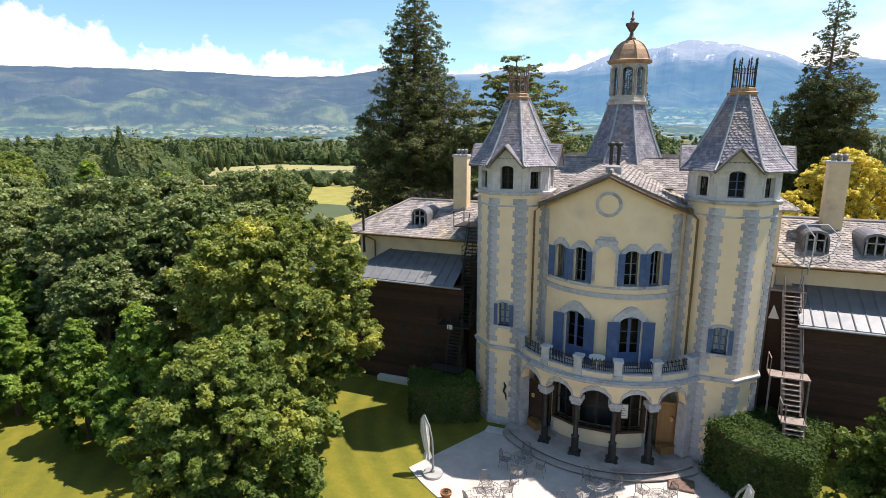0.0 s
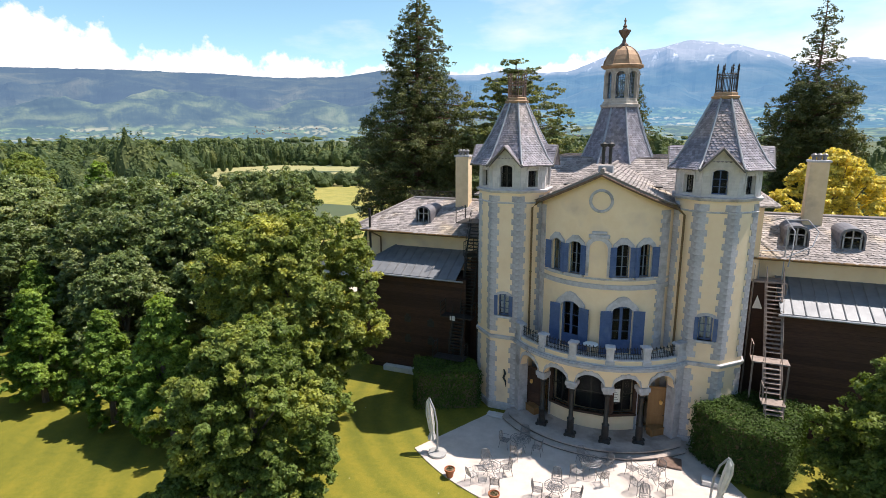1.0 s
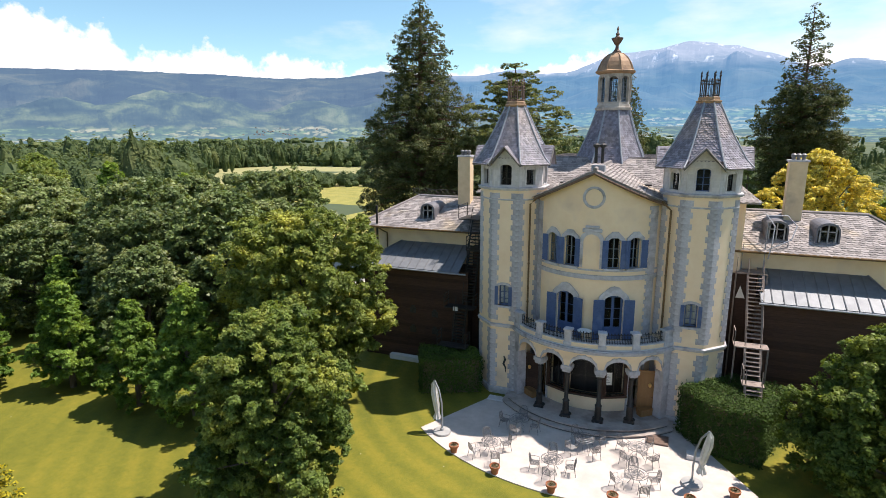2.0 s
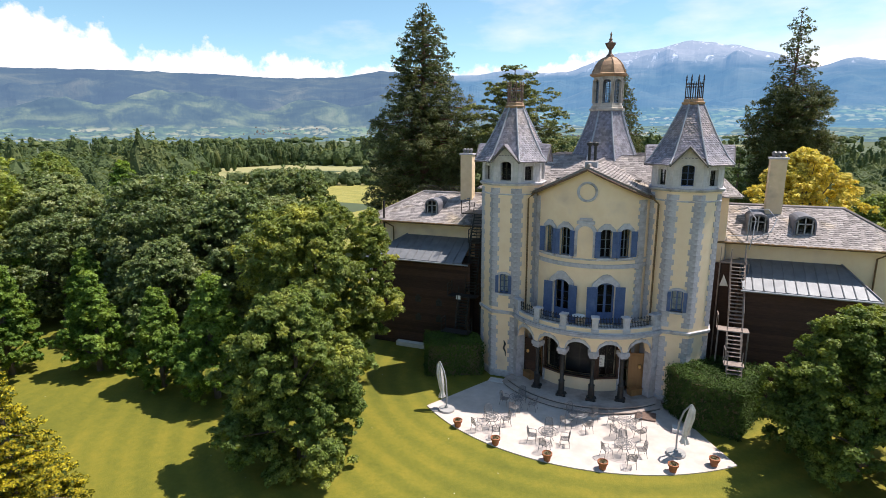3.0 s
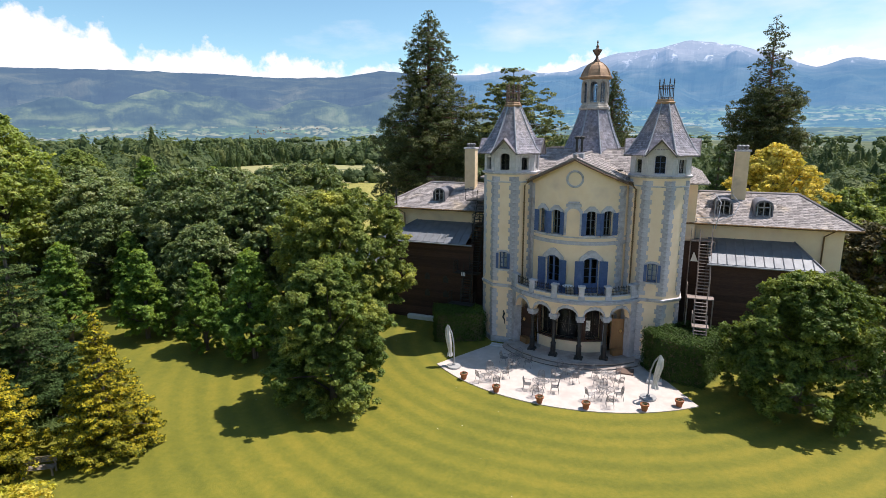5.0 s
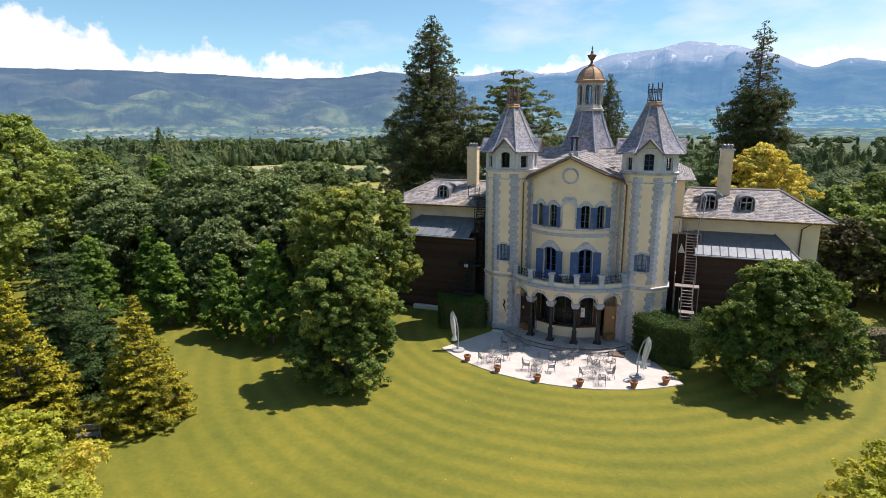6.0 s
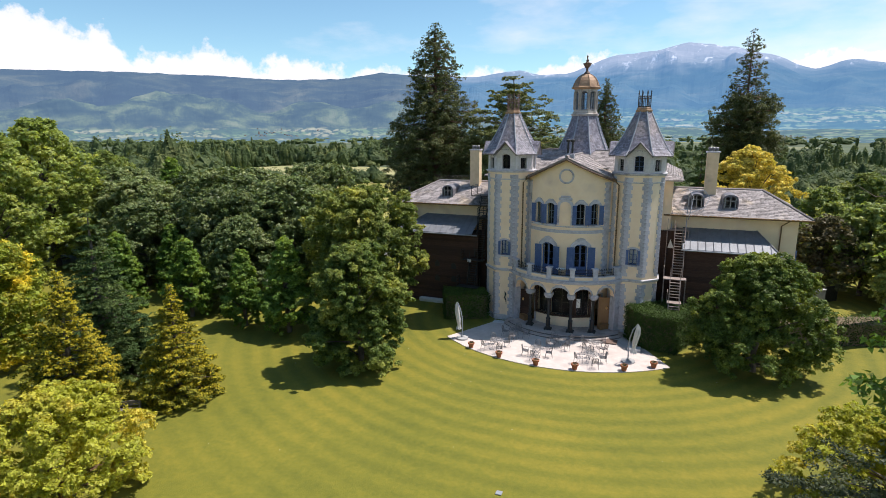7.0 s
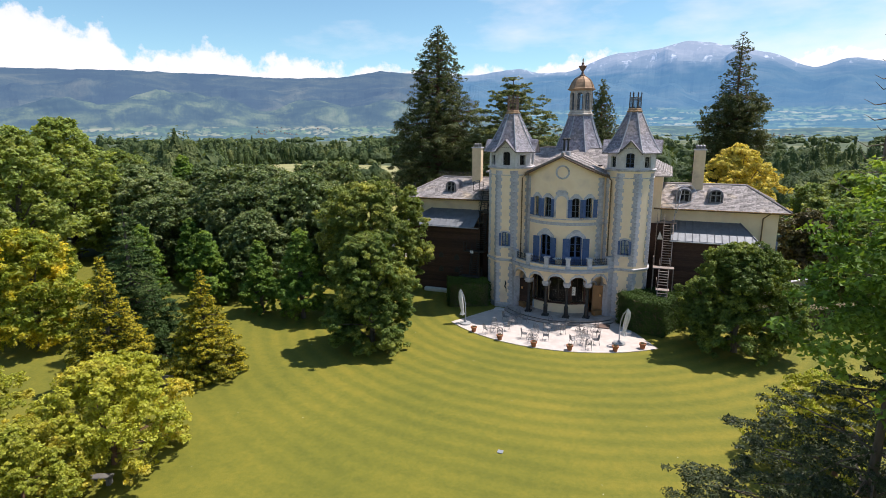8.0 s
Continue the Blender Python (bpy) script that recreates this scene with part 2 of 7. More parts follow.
LEAF_CYPRESS = leaf_material("cypress_green_needles", (0.05, 0.085, 0.018), (0.1, 0.135, 0.022), (0.14, 0.15, 0.024), 0.3)
LEAF_TIPPED = leaf_material("gold_tipped_leaves", (0.16, 0.22, 0.03), (0.27, 0.3, 0.034), (0.56, 0.47, 0.036), 0.4)
LEAF_RED = leaf_material("copper_leaves", (0.085, 0.075, 0.04), (0.15, 0.125, 0.055), (0.125, 0.135, 0.05), 0.25)
LEAF_POPLAR = leaf_material("poplar_leaves", (0.185, 0.25, 0.065), (0.27, 0.335, 0.09), (0.34, 0.38, 0.11), 0.44)
LEAF_WOOD = surface("wood_leaves", (0.045, 0.08, 0.03), (0.115, 0.155, 0.052), 0.07, 0.7, 0, stain=(0.19, 0.22, 0.08), stain_scale=0.07, stain_at=0.54, spread=0.15, trans=0.28)


def glass_material():
    m = bpy.data.materials.new("window_glass")
    m.use_nodes = True
    b = m.node_tree.nodes["Principled BSDF"]
    b.inputs["Base Color"].default_value = (0.75, 0.8, 0.82, 1)
    b.inputs["Roughness"].default_value = 0.04
    b.inputs["IOR"].default_value = 1.18
    b.inputs["Transmission Weight"].default_value = 1.0
    return m


GLASS = glass_material()


def lawn_material():
    """Mown lawn with faint curved mowing bands, dry patches and blades."""
    m = bpy.data.materials.new("lawn_grass")
    m.use_nodes = True
    n, l = m.node_tree.nodes, m.node_tree.links
    b = n["Principled BSDF"]
    co = n.new("ShaderNodeTexCoord").outputs["Object"]
    warp = n.new("ShaderNodeTexNoise")
    warp.inputs["Scale"].default_value, warp.inputs["Detail"].default_value = 0.12, 3
    l.new(co, warp.inputs["Vector"])
    gap = n.new("ShaderNodeVectorMath")
    gap.operation = "DISTANCE"
    l.new(co, gap.inputs[0])
    gap.inputs[1].default_value = (-0.16, 3.55, 0)
    ringed = node_math(n, l, "ADD", node_math(n, l, "MULTIPLY", gap.outputs["Value"], 4.2), node_math(n, l, "MULTIPLY", warp.outputs[0], 1.1))
    stripe = node_ramp(n, l, node_math(n, l, "ADD", node_math(n, l, "MULTIPLY", node_math(n, l, "SINE", ringed), 0.5), 0.5), [(0.1, (0, 0, 0)), (0.85, (1, 1, 1))])
    big = n.new("ShaderNodeTexNoise")
    big.inputs["Scale"].default_value, big.inputs["Detail"].default_value = 0.10, 6
    l.new(co, big.inputs["Vector"])
    tiny = n.new("ShaderNodeTexNoise")
    tiny.inputs["Scale"].default_value, tiny.inputs["Detail"].default_value, tiny.inputs["Roughness"].default_value = 1.4, 9, 0.7
    l.new(co, tiny.inputs["Vector"])
    v = node_math(n, l, "ADD", node_math(n, l, "MULTIPLY", node_math(n, l, "MULTIPLY", stripe, node_ramp(n, l, node_math(n, l, "DIVIDE", gap.outputs["Value"], 50.0), [(0.5, (1, 1, 1)), (0.75, (0.3, 0.3, 0.3))])), 0.08), node_math(n, l, "MULTIPLY", big.outputs[0], 0.3))
    v = node_math(n, l, "ADD", node_math(n, l, "ADD", v, 0.065), node_math(n, l, "MULTIPLY", tiny.outputs[0], 0.29))
    blade = n.new("ShaderNodeTexNoise")
    blade.inputs["Scale"].default_value, blade.inputs["Detail"].default_value, blade.inputs["Roughness"].default_value = 4.5, 6, 0.7
    l.new(co, blade.inputs["Vector"])
    v = node_math(n, l, "ADD", v, node_math(n, l, "MULTIPLY", node_math(n, l, "SUBTRACT", blade.outputs[0], 0.5), 0.22))
    col = node_ramp(n, l, v, [(0.26, (0.092, 0.106, 0.005)), (0.4, (0.155, 0.15, 0.009)), (0.52, (0.235, 0.194, 0.015)), (0.66, (0.32, 0.245, 0.036))])
    dots = n.new("ShaderNodeTexVoronoi")
    dots.inputs["Scale"].default_value = 0.75
    l.new(co, dots.inputs["Vector"])
    daisy = n.new("ShaderNodeMix")
    daisy.data_type = "RGBA"
    l.new(node_ramp(n, l, dots.outputs["Distance"], [(0.016, (1, 1, 1)), (0.028, (0, 0, 0))]), daisy.inputs[0])
    l.new(col, daisy.inputs[6])
    daisy.inputs[7].default_value = (0.6, 0.6, 0.52, 1)
    l.new(daisy.outputs[2], b.inputs["Base Color"])
    b.inputs["Roughness"].default_value = 0.9
    fine = n.new("ShaderNodeTexNoise")
    fine.inputs["Scale"].default_value, fine.inputs["Detail"].default_value = 24, 5
    l.new(co, fine.inputs["Vector"])
    bp = n.new("ShaderNodeBump")
    bp.inputs["Strength"].default_value, bp.inputs["Distance"].default_value = 0.5, 0.06
    l.new(fine.outputs[0], bp.inputs["Height"])
    l.new(bp.outputs[0], b.inputs["Normal"])
    return m


LAWN = lawn_material()
MEADOW = surface("tall_meadow", (0.20, 0.2, 0.04), (0.34, 0.30, 0.075), 0.25, 0.95, 0.8, 1.2, stain=(0.15, 0.18, 0.035), stain_scale=0.05, dist=0.5)
FIELD = surface("dry_field", (0.24, 0.24, 0.09), (0.34, 0.31, 0.14), 0.06, 0.95, 0.4, 0.6, stain=(0.15, 0.19, 0.06), stain_scale=0.02, stretch=(1, 3, 1))
GRAVEL = surface("pale_gravel", (0.42, 0.38, 0.32), (0.55, 0.5, 0.43), 2, 0.95, 0.4, 25)


def far_material(name, stops, haze_glow, scale, snow=None, low=None):
    """Distant slopes: woods, clearings and terraced pastures by noise, patchwork fields at the foot, and haze put in as
    blue emission.
    """
    m = bpy.data.materials.new(name)
    m.use_nodes = True
    n, l = m.node_tree.nodes, m.node_tree.links
    b = n["Principled BSDF"]
    height = n.new("ShaderNodeSeparateXYZ")
    l.new(n.new("ShaderNodeTexCoord").outputs["Object"], height.inputs[0])
    uv = n.new("ShaderNodeTexCoord").outputs["UV"]

    def mapped(scale_xy, turn=0.0):
        mp = n.new("ShaderNodeMapping")
        mp.inputs["Scale"].default_value, mp.inputs["Rotation"].default_value = (*scale_xy, 1), (0, 0, turn)
        l.new(uv, mp.inputs["Vector"])
        return mp.outputs[0]

    def fractal(size, detail, rough, scale_xy=(1, 1), turn=0.0, twist=0.0):
        t = n.new("ShaderNodeTexNoise")
        t.inputs["Scale"].default_value, t.inputs["Detail"].default_value, t.inputs["Roughness"].default_value, t.inputs["Distortion"].default_value = size, detail, rough, twist
        l.new(mapped(scale_xy, turn), t.inputs["Vector"])
        return t.outputs[0]

    def blend(fac, low_col, high_col):
        mx = n.new("ShaderNodeMix")
        mx.data_type = "RGBA"
        l.new(fac, mx.inputs[0])
        for i, c in ((6, low_col), (7, high_col)):
            if isinstance(c, bpy.types.NodeSocket):
                l.new(c, mx.inputs[i])
            else:
                mx.inputs[i].default_value = (*c, 1)
        return mx.outputs[2]

    broad = fractal(scale, 8, 0.58, (0.8, 1.7), 0.12, 0.6)
    speckle = fractal(70, 4, 0.6, (1, 0.6))
    mixed = node_math(n, l, "ADD", broad, node_math(n, l, "MULTIPLY", node_math(n, l, "SUBTRACT", speckle, 0.5), 0.2))
    col = node_ramp(n, l, mixed, stops)
    if low:
        cells = n.new("ShaderNodeTexVoronoi")
        cells.inputs["Scale"].default_value = 10.0
        l.new(mapped((0.55, 4.5), 0.06), cells.inputs["Vector"])
        pick = n.new("ShaderNodeSeparateXYZ")
        l.new(cells.outputs["Color"], pick.inputs[0])
        plots = node_ramp(n, l, pick.outputs[0], [(0.0, (0.03, 0.05, 0.03)), (0.3, (0.05, 0.08, 0.035)), (0.5, (0.09, 0.13, 0.05)), (0.68, (0.12, 0.15, 0.065)), (0.84, (0.17, 0.175, 0.09)), (1.0, (0.24, 0.22, 0.13))])
        copse = node_ramp(n, l, fractal(22, 5, 0.6, (1, 2.0)), [(0.47, (0, 0, 0)), (0.55, (1, 1, 1))])
        plots = blend(copse, plots, (0.03, 0.048, 0.026))
        at = node_math(n, l, "DIVIDE", node_math(n, l, "SUBTRACT", height.outputs["Z"], low[0]), low[1])
        col = blend(node_ramp(n, l, node_math(n, l, "ADD", at, node_math(n, l, "MULTIPLY", broad, 0.8)), [(0.34, (0, 0, 0)), (0.56, (1, 1, 1))]), plots, col)
    if snow:
        high = node_math(n, l, "DIVIDE", node_math(n, l, "SUBTRACT", height.outputs["Z"], snow[0]), snow[1])
        col = blend(node_ramp(n, l, node_math(n, l, "ADD", high, node_math(n, l, "MULTIPLY", broad, 0.6)), [(0.4, (0, 0, 0)), (0.95, (1, 1, 1))]), col, (0.2, 0.185, 0.18))
        streak = node_ramp(n, l, fractal(11, 7, 0.68, (1.5, 0.6), 0.45, 0.5), [(0.56, (0, 0, 0)), (0.66, (1, 1, 1))])
        col = blend(node_math(n, l, "MULTIPLY", streak, node_ramp(n, l, high, [(0.25, (0, 0, 0)), (0.55, (1, 1, 1))])), col, (0.5, 0.485, 0.5))
    l.new(col, b.inputs["Base Color"])
    b.inputs["Roughness"].default_value = 1.0
    b.inputs["Specular IOR Level"].default_value = 0.0
    gully = fractal(2.2, 3, 0.5, (1.0, 0.8), 0.4, 0.5)
    fold = n.new("ShaderNodeBump")
    fold.inputs["Strength"].default_value, fold.inputs["Distance"].default_value = 0.45, 160.0
    l.new(gully, fold.inputs["Height"])
    l.new(fold.outputs[0], b.inputs["Normal"])
    # haze is painted as an even blue emission over the slopes
    b.inputs["Emission Color"].default_value = (*haze_glow[0], 1)
    b.inputs["Emission Strength"].default_value = haze_glow[1]
    return m


# ---- mesh helpers ----


def link(name, bm, material, parent=None, label=""):
    me = bpy.data.meshes.new(name)
    bm.to_mesh(me)
    bm.free()
    me.materials.append(material)
    ob = new(name, me)
    if parent:
        ob.parent = parent
    if label:
        tagged(ob, label)
    return ob


def part(name, bm, material, parent, label=""):
    return link(name, bm, material, parent, label)


def thing(name, label, category, group="", kind="", at=None):
    ob = new(name)
    ob.empty_display_size = 0.3
    if at is not None:
        ob.matrix_basis = at
    return tagged(ob, label, category, group, kind)


def smooth(ob, angle=40):
    for p in ob.data.polygons:
        p.use_smooth = True
    ob.data.set_sharp_from_angle(angle=radians(angle))
    return ob


def box(bm, x0, x1, y0, y1, z0, z1, m=None, bevel=0.0):
    vs = [Vector((x, y, z)) for z in (z0, z1) for y in (y0, y1) for x in (x0, x1)]
    if m is not None:
        vs = [m @ v for v in vs]
    v = [bm.verts.new(p) for p in vs]
    fs = [bm.faces.new([v[i] for i in f]) for f in ((0, 2, 3, 1), (4, 5, 7, 6), (0, 1, 5, 4), (1, 3, 7, 5), (3, 2, 6, 7), (2, 0, 4, 6))]
    if bevel:
        es = list({e for f in fs for e in f.edges})
        bmesh.ops.bevel(bm, geom=es, offset=bevel, segments=1, affect="EDGES")
    return bm


def prism(bm, pts, z0, z1, m=None):
    """An upright prism over a plan polygon; z0 and z1 may be functions of x, y."""
    lo = [Vector((x, y, z0(x, y) if callable(z0) else z0)) for x, y in pts]
    hi = [Vector((x, y, z1(x, y) if callable(z1) else z1)) for x, y in pts]
    if m is not None:
        lo, hi = [m @ p for p in lo], [m @ p for p in hi]
    a, b = [bm.verts.new(p) for p in lo], [bm.verts.new(p) for p in hi]
    n = len(pts)
    for i in range(n):
        bm.faces.new((a[i], a[(i + 1) % n], b[(i + 1) % n], b[i]))
    bm.faces.new(b)
    bm.faces.new(a[::-1])
    return bm


def lathe(bm, profile, n=12, centre=(0, 0), turn=0.0, closed=True):
    """Rings of (radius, z) about an upright axis."""
    rings = []
    for r, z in profile:
        rings.append([bm.verts.new((centre[0] + r * math.cos(turn + math.tau * i / n), centre[1] + r * math.sin(turn + math.tau * i / n), z)) for i in range(n)])
    for a, b in zip(rings, rings[1:]):
        for i in range(n):
            bm.faces.new((a[i], a[(i + 1) % n], b[(i + 1) % n], b[i]))
    if closed:
        bm.faces.new(rings[-1])
        bm.faces.new(rings[0][::-1])
    return bm


def tube(bm, pts, r, n=6):
    """A round bar along points; r is one radius or one each."""
    pts = [Vector(p) for p in pts]
    rs = r if isinstance(r, (list, tuple)) else [r] * len(pts)
    rings = []
    for i, p in enumerate(pts):
        d = (pts[min(i + 1, len(pts) - 1)] - pts[max(i - 1, 0)]).normalized()
        side = d.cross(Vector((0.31, 0.22, 0.93)) if abs(d.z) < 0.9 else Vector((1, 0, 0))).normalized()
        up = side.cross(d)
        rings.append([bm.verts.new(p + rs[i] * (side * math.cos(math.tau * k / n) + up * math.sin(math.tau * k / n))) for k in range(n)])
    for a, b in zip(rings, rings[1:]):
        for k in range(n):
            bm.faces.new((a[k], b[k], b[(k + 1) % n], a[(k + 1) % n]))
    bm.faces.new(rings[0])
    bm.faces.new(rings[-1][::-1])
    return bm


def arc_band(bm, c, r0, r1, z0, z1, a0, a1, n=24):
    """A curved block between two radii about c; angles in degrees from -y towards +x."""
    def at(r, a, z):
        return bm.verts.new((c[0] + r * math.sin(radians(a)), c[1] - r * math.cos(radians(a)), z))
    rows = []
    for i in range(n + 1):
        a = a0 + (a1 - a0) * i / n
        rows.append((at(r0, a, z0), at(r1, a, z0), at(r1, a, z1), at(r0, a, z1)))
    for p, q in zip(rows, rows[1:]):
        for k in range(4):
            bm.faces.new((p[k], q[k], q[(k + 1) % 4], p[(k + 1) % 4]))
    bm.faces.new(rows[0])
    bm.faces.new(rows[-1][::-1])
    return bm


def pierced(bm, place, us, zs, holes, thick):
    """A wall with real openings. place(u, z, d) gives a point at depth d; us, zs are the grid lines; holes are (u0, u1, z0, z1)."""
    us = sorted({round(u, 4) for u in us} | {round(h[k], 4) for h in holes for k in (0, 1)})
    zs = sorted({round(z, 4) for z in zs} | {round(h[k], 4) for h in holes for k in (2, 3)})
    verts = {}

    def vert(i, j, d):
        if (i, j, d) not in verts:
            verts[i, j, d] = bm.verts.new(place(us[i], zs[j], d))
        return verts[i, j, d]

    def open_at(i, j):
        if not (0 <= i < len(us) - 1 and 0 <= j < len(zs) - 1):
            return True
        u, z = (us[i] + us[i + 1]) / 2, (zs[j] + zs[j + 1]) / 2
        return any(h[0] < u < h[1] and h[2] < z < h[3] for h in holes)

    for i in range(len(us) - 1):
        for j in range(len(zs) - 1):
            if open_at(i, j):
                continue
            bm.faces.new((vert(i, j, 0), vert(i + 1, j, 0), vert(i + 1, j + 1, 0), vert(i, j + 1, 0)))
            bm.faces.new((vert(i, j, thick), vert(i, j + 1, thick), vert(i + 1, j + 1, thick), vert(i + 1, j, thick)))
            for di, dj, e in ((-1, 0, ((i, j), (i, j + 1))), (1, 0, ((i + 1, j + 1), (i + 1, j))), (0, -1, ((i + 1, j), (i, j))), (0, 1, ((i, j + 1), (i + 1, j + 1)))):
                if open_at(i + di, j + dj):
                    (a, b), (c, d) = e
                    bm.faces.new((vert(a, b, 0), vert(c, d, 0), vert(c, d, thick), vert(a, b, thick)))
    return bm


def mesh_from(name, verts, faces, material):
    me = bpy.data.meshes.new(name)
    me.from_pydata(verts, [], faces)
    me.materials.append(material)
    return me

# ---- ground, fields and far slopes ----


def in_poly(x, y, poly):
    inside = False
    for (x0, y0), (x1, y1) in zip(poly, poly[1:] + poly[:1]):
        if (y0 > y) != (y1 > y) and x < (x1 - x0) * (y - y0) / (y1 - y0) + x0:
            inside = not inside
    return inside


def ground_z(x, y):
    """The park is level; the valley floor falls a little beyond it."""
    r = math.hypot(x, y - 5)
    return -0.03 - 14 * min(1.0, max(0.0, (r - 75) / 500)) ** 1.2


def slope_map(me):
    """Map of a far slope: run along the skyline by height."""
    uv = me.uv_layers.new(name="slope")
    for loop in me.loops:
        p = me.vertices[loop.vertex_index].co
        uv.data[loop.index].uv = (math.atan2(p.x, p.y) * 4.0, p.z * 0.0014 + math.hypot(p.x, p.y) * 0.00018)
    return me


def polar_sheet(radii, a0, a1, steps, height):
    verts, faces = [], []
    for r in radii:
        for k in range(steps + 1):
            a = radians(a0 + (a1 - a0) * k / steps)
            x, y = r * math.sin(a), r * math.cos(a)
            verts.append((x, y, height(x, y, r, a)))
    w = steps + 1
    for i in range(len(radii) - 1):
        for k in range(steps):
            faces.append((i * w + k, i * w + k + 1, (i + 1) * w + k + 1, (i + 1) * w + k))
    return verts, faces


VALLEY = surface("valley_fields", (0.035, 0.058, 0.026), (0.08, 0.105, 0.042), 0.012, 0.95, 0, stain=(0.2, 0.2, 0.09), stain_scale=0.005, stain_at=0.52)
verts, faces = polar_sheet([0.5, 30, 60, 75, 100, 140, 200, 280, 380, 500, 700, 1000, 1500, 2300, 3400, 4900], 0, 360, 96, lambda x, y, r, a: ground_z(x, y))
ground = tagged(new("ground", mesh_from("ground", verts, faces, VALLEY)), "green valley floor with fields reaching the mountains", "ground", kind="structure")

LAWN_EDGE = [(-75, -30), (-60, -75), (0, -95), (50, -85), (60, -30), (45, 20), (25, 40), (-30, 44), (-60, 22)]
bm = bmesh.new()
bm.faces.new([bm.verts.new((x, y, 0)) for x, y in LAWN_EDGE])
bmesh.ops.triangulate(bm, faces=bm.faces[:])
lawn = tagged(link("lawn", bm, LAWN), "sunlit mown lawn with curved mowing stripes", "lawn", kind="structure")

MEADOWS = [[(-58, 24), (-16, 41), (-22, 78), (-50, 112), (-75, 144), (-109, 124)], [(-150, 116), (-82, 138), (-112, 262), (-262, 310), (-268, 240)]]
for name, poly, m, label in (("meadow", MEADOWS[0], MEADOW, "tall yellow-green meadow behind the park"), ("field", MEADOWS[1], FIELD, "pale dry field between the woods")):
    bm = bmesh.new()
    bm.faces.new([bm.verts.new((x, y, ground_z(x, y) + 0.25)) for x, y in poly])
    bmesh.ops.triangulate(bm, faces=bm.faces[:])
    tagged(link(name, bm, m), label, "field", kind="structure")
bm = bmesh.new()
tube_pts = [(-62, 16), (-44, 31), (-33, 25), (-24, 18), (-17, 14)]
for (x0, y0), (x1, y1) in zip(tube_pts, tube_pts[1:]):
    d = Vector((x1 - x0, y1 - y0, 0)).normalized()
    s = Vector((-d.y, d.x, 0)) * 1.6
    bm.faces.new([bm.verts.new(Vector((x, y, 0.02)) + k * s) for x, y, k in ((x0, y0, -1), (x1, y1, -1), (x1, y1, 1), (x0, y0, 1))])
tagged(link("path", bm, GRAVEL), "pale gravel drive beside the lawn", "path", kind="structure")

# far slopes: skyline as (azimuth, elevation) in degrees from the park
SKYLINE = [(-100, 5.6), (-75, 5.9), (-60, 6.0), (-52, 5.75), (-46, 5.4), (-37.5, 4.85), (-32, 4.95), (-28, 5.5), (-24, 5.2), (-19, 5.15), (-14.5, 5.75), (-12.5, 5.3), (-10, 5.4), (-5.3, 7.1), (-2, 7.5), (1.0, 8.25), (4.5, 7.9), (7.5, 7.2), (10.8, 5.8), (13.5, 6.75), (16.5, 6.2), (22, 5.4), (40, 5.0)]


def skyline(a):
    for (a0, e0), (a1, e1) in zip(SKYLINE, SKYLINE[1:]):
        if a0 <= a <= a1:
            s = (a - a0) / (a1 - a0)
            return e0 + (e1 - e0) * (0.6 * s + 0.4 * s * s * (3 - 2 * s)) + 0.07 * noise.fractal(Vector((a * 0.9, 2, 5)), 0.8, 2.2, 5)
    return 5.0


def slope_height(first, last, fade, relief=1.0):
    def height(x, y, r, a):
        d = math.degrees(a)
        s = (r - first) / (last - first)
        top = math.tan(radians(skyline(d) * math.cos(radians(d + 22)))) * last + 17
        top = top * max(0.0, min(1.0, fade(d)))
        rough = noise.fractal(Vector((x, y, 0)) * 0.0012, 1.1, 2.1, 4)
        ridge = noise.ridged_multi_fractal(Vector((x, y, 3)) * 0.0008, 1.1, 2.1, 4, 1.0, 2.0)
        low = 0.09 * min(1.0, s / 0.35)
        climb = max(0.0, (s - 0.3) / 0.7)
        lift = low + 0.91 * climb ** 1.15 + relief * (0.17 * rough + 0.2 * (ridge - 1.2)) * math.sin(math.pi * min(1, climb)) + 0.01 * rough * s
        lift += 0.11 * noise.fractal(Vector((d * 0.16, s * 1.1, 7)), 0.9, 2.1, 5) * math.sin(math.pi * min(1, climb)) ** 0.8
        return -16 + (top + 16) * lift
    return height


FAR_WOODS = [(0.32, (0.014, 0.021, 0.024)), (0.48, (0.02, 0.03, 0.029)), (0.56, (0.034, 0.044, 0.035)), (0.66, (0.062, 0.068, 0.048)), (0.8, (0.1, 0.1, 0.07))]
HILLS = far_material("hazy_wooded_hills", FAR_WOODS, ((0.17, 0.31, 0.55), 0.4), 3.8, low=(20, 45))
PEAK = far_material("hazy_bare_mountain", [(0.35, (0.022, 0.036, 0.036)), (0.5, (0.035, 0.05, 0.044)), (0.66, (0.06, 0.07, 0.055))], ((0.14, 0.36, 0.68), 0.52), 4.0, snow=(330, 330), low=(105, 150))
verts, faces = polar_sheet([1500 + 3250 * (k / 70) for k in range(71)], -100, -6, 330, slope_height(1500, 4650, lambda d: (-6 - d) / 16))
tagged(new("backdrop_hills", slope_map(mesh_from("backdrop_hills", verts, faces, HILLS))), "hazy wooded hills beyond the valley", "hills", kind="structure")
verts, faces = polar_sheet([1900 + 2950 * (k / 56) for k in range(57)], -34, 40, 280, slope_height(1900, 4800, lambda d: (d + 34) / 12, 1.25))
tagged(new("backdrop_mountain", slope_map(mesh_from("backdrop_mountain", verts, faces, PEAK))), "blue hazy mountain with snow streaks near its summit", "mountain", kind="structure")

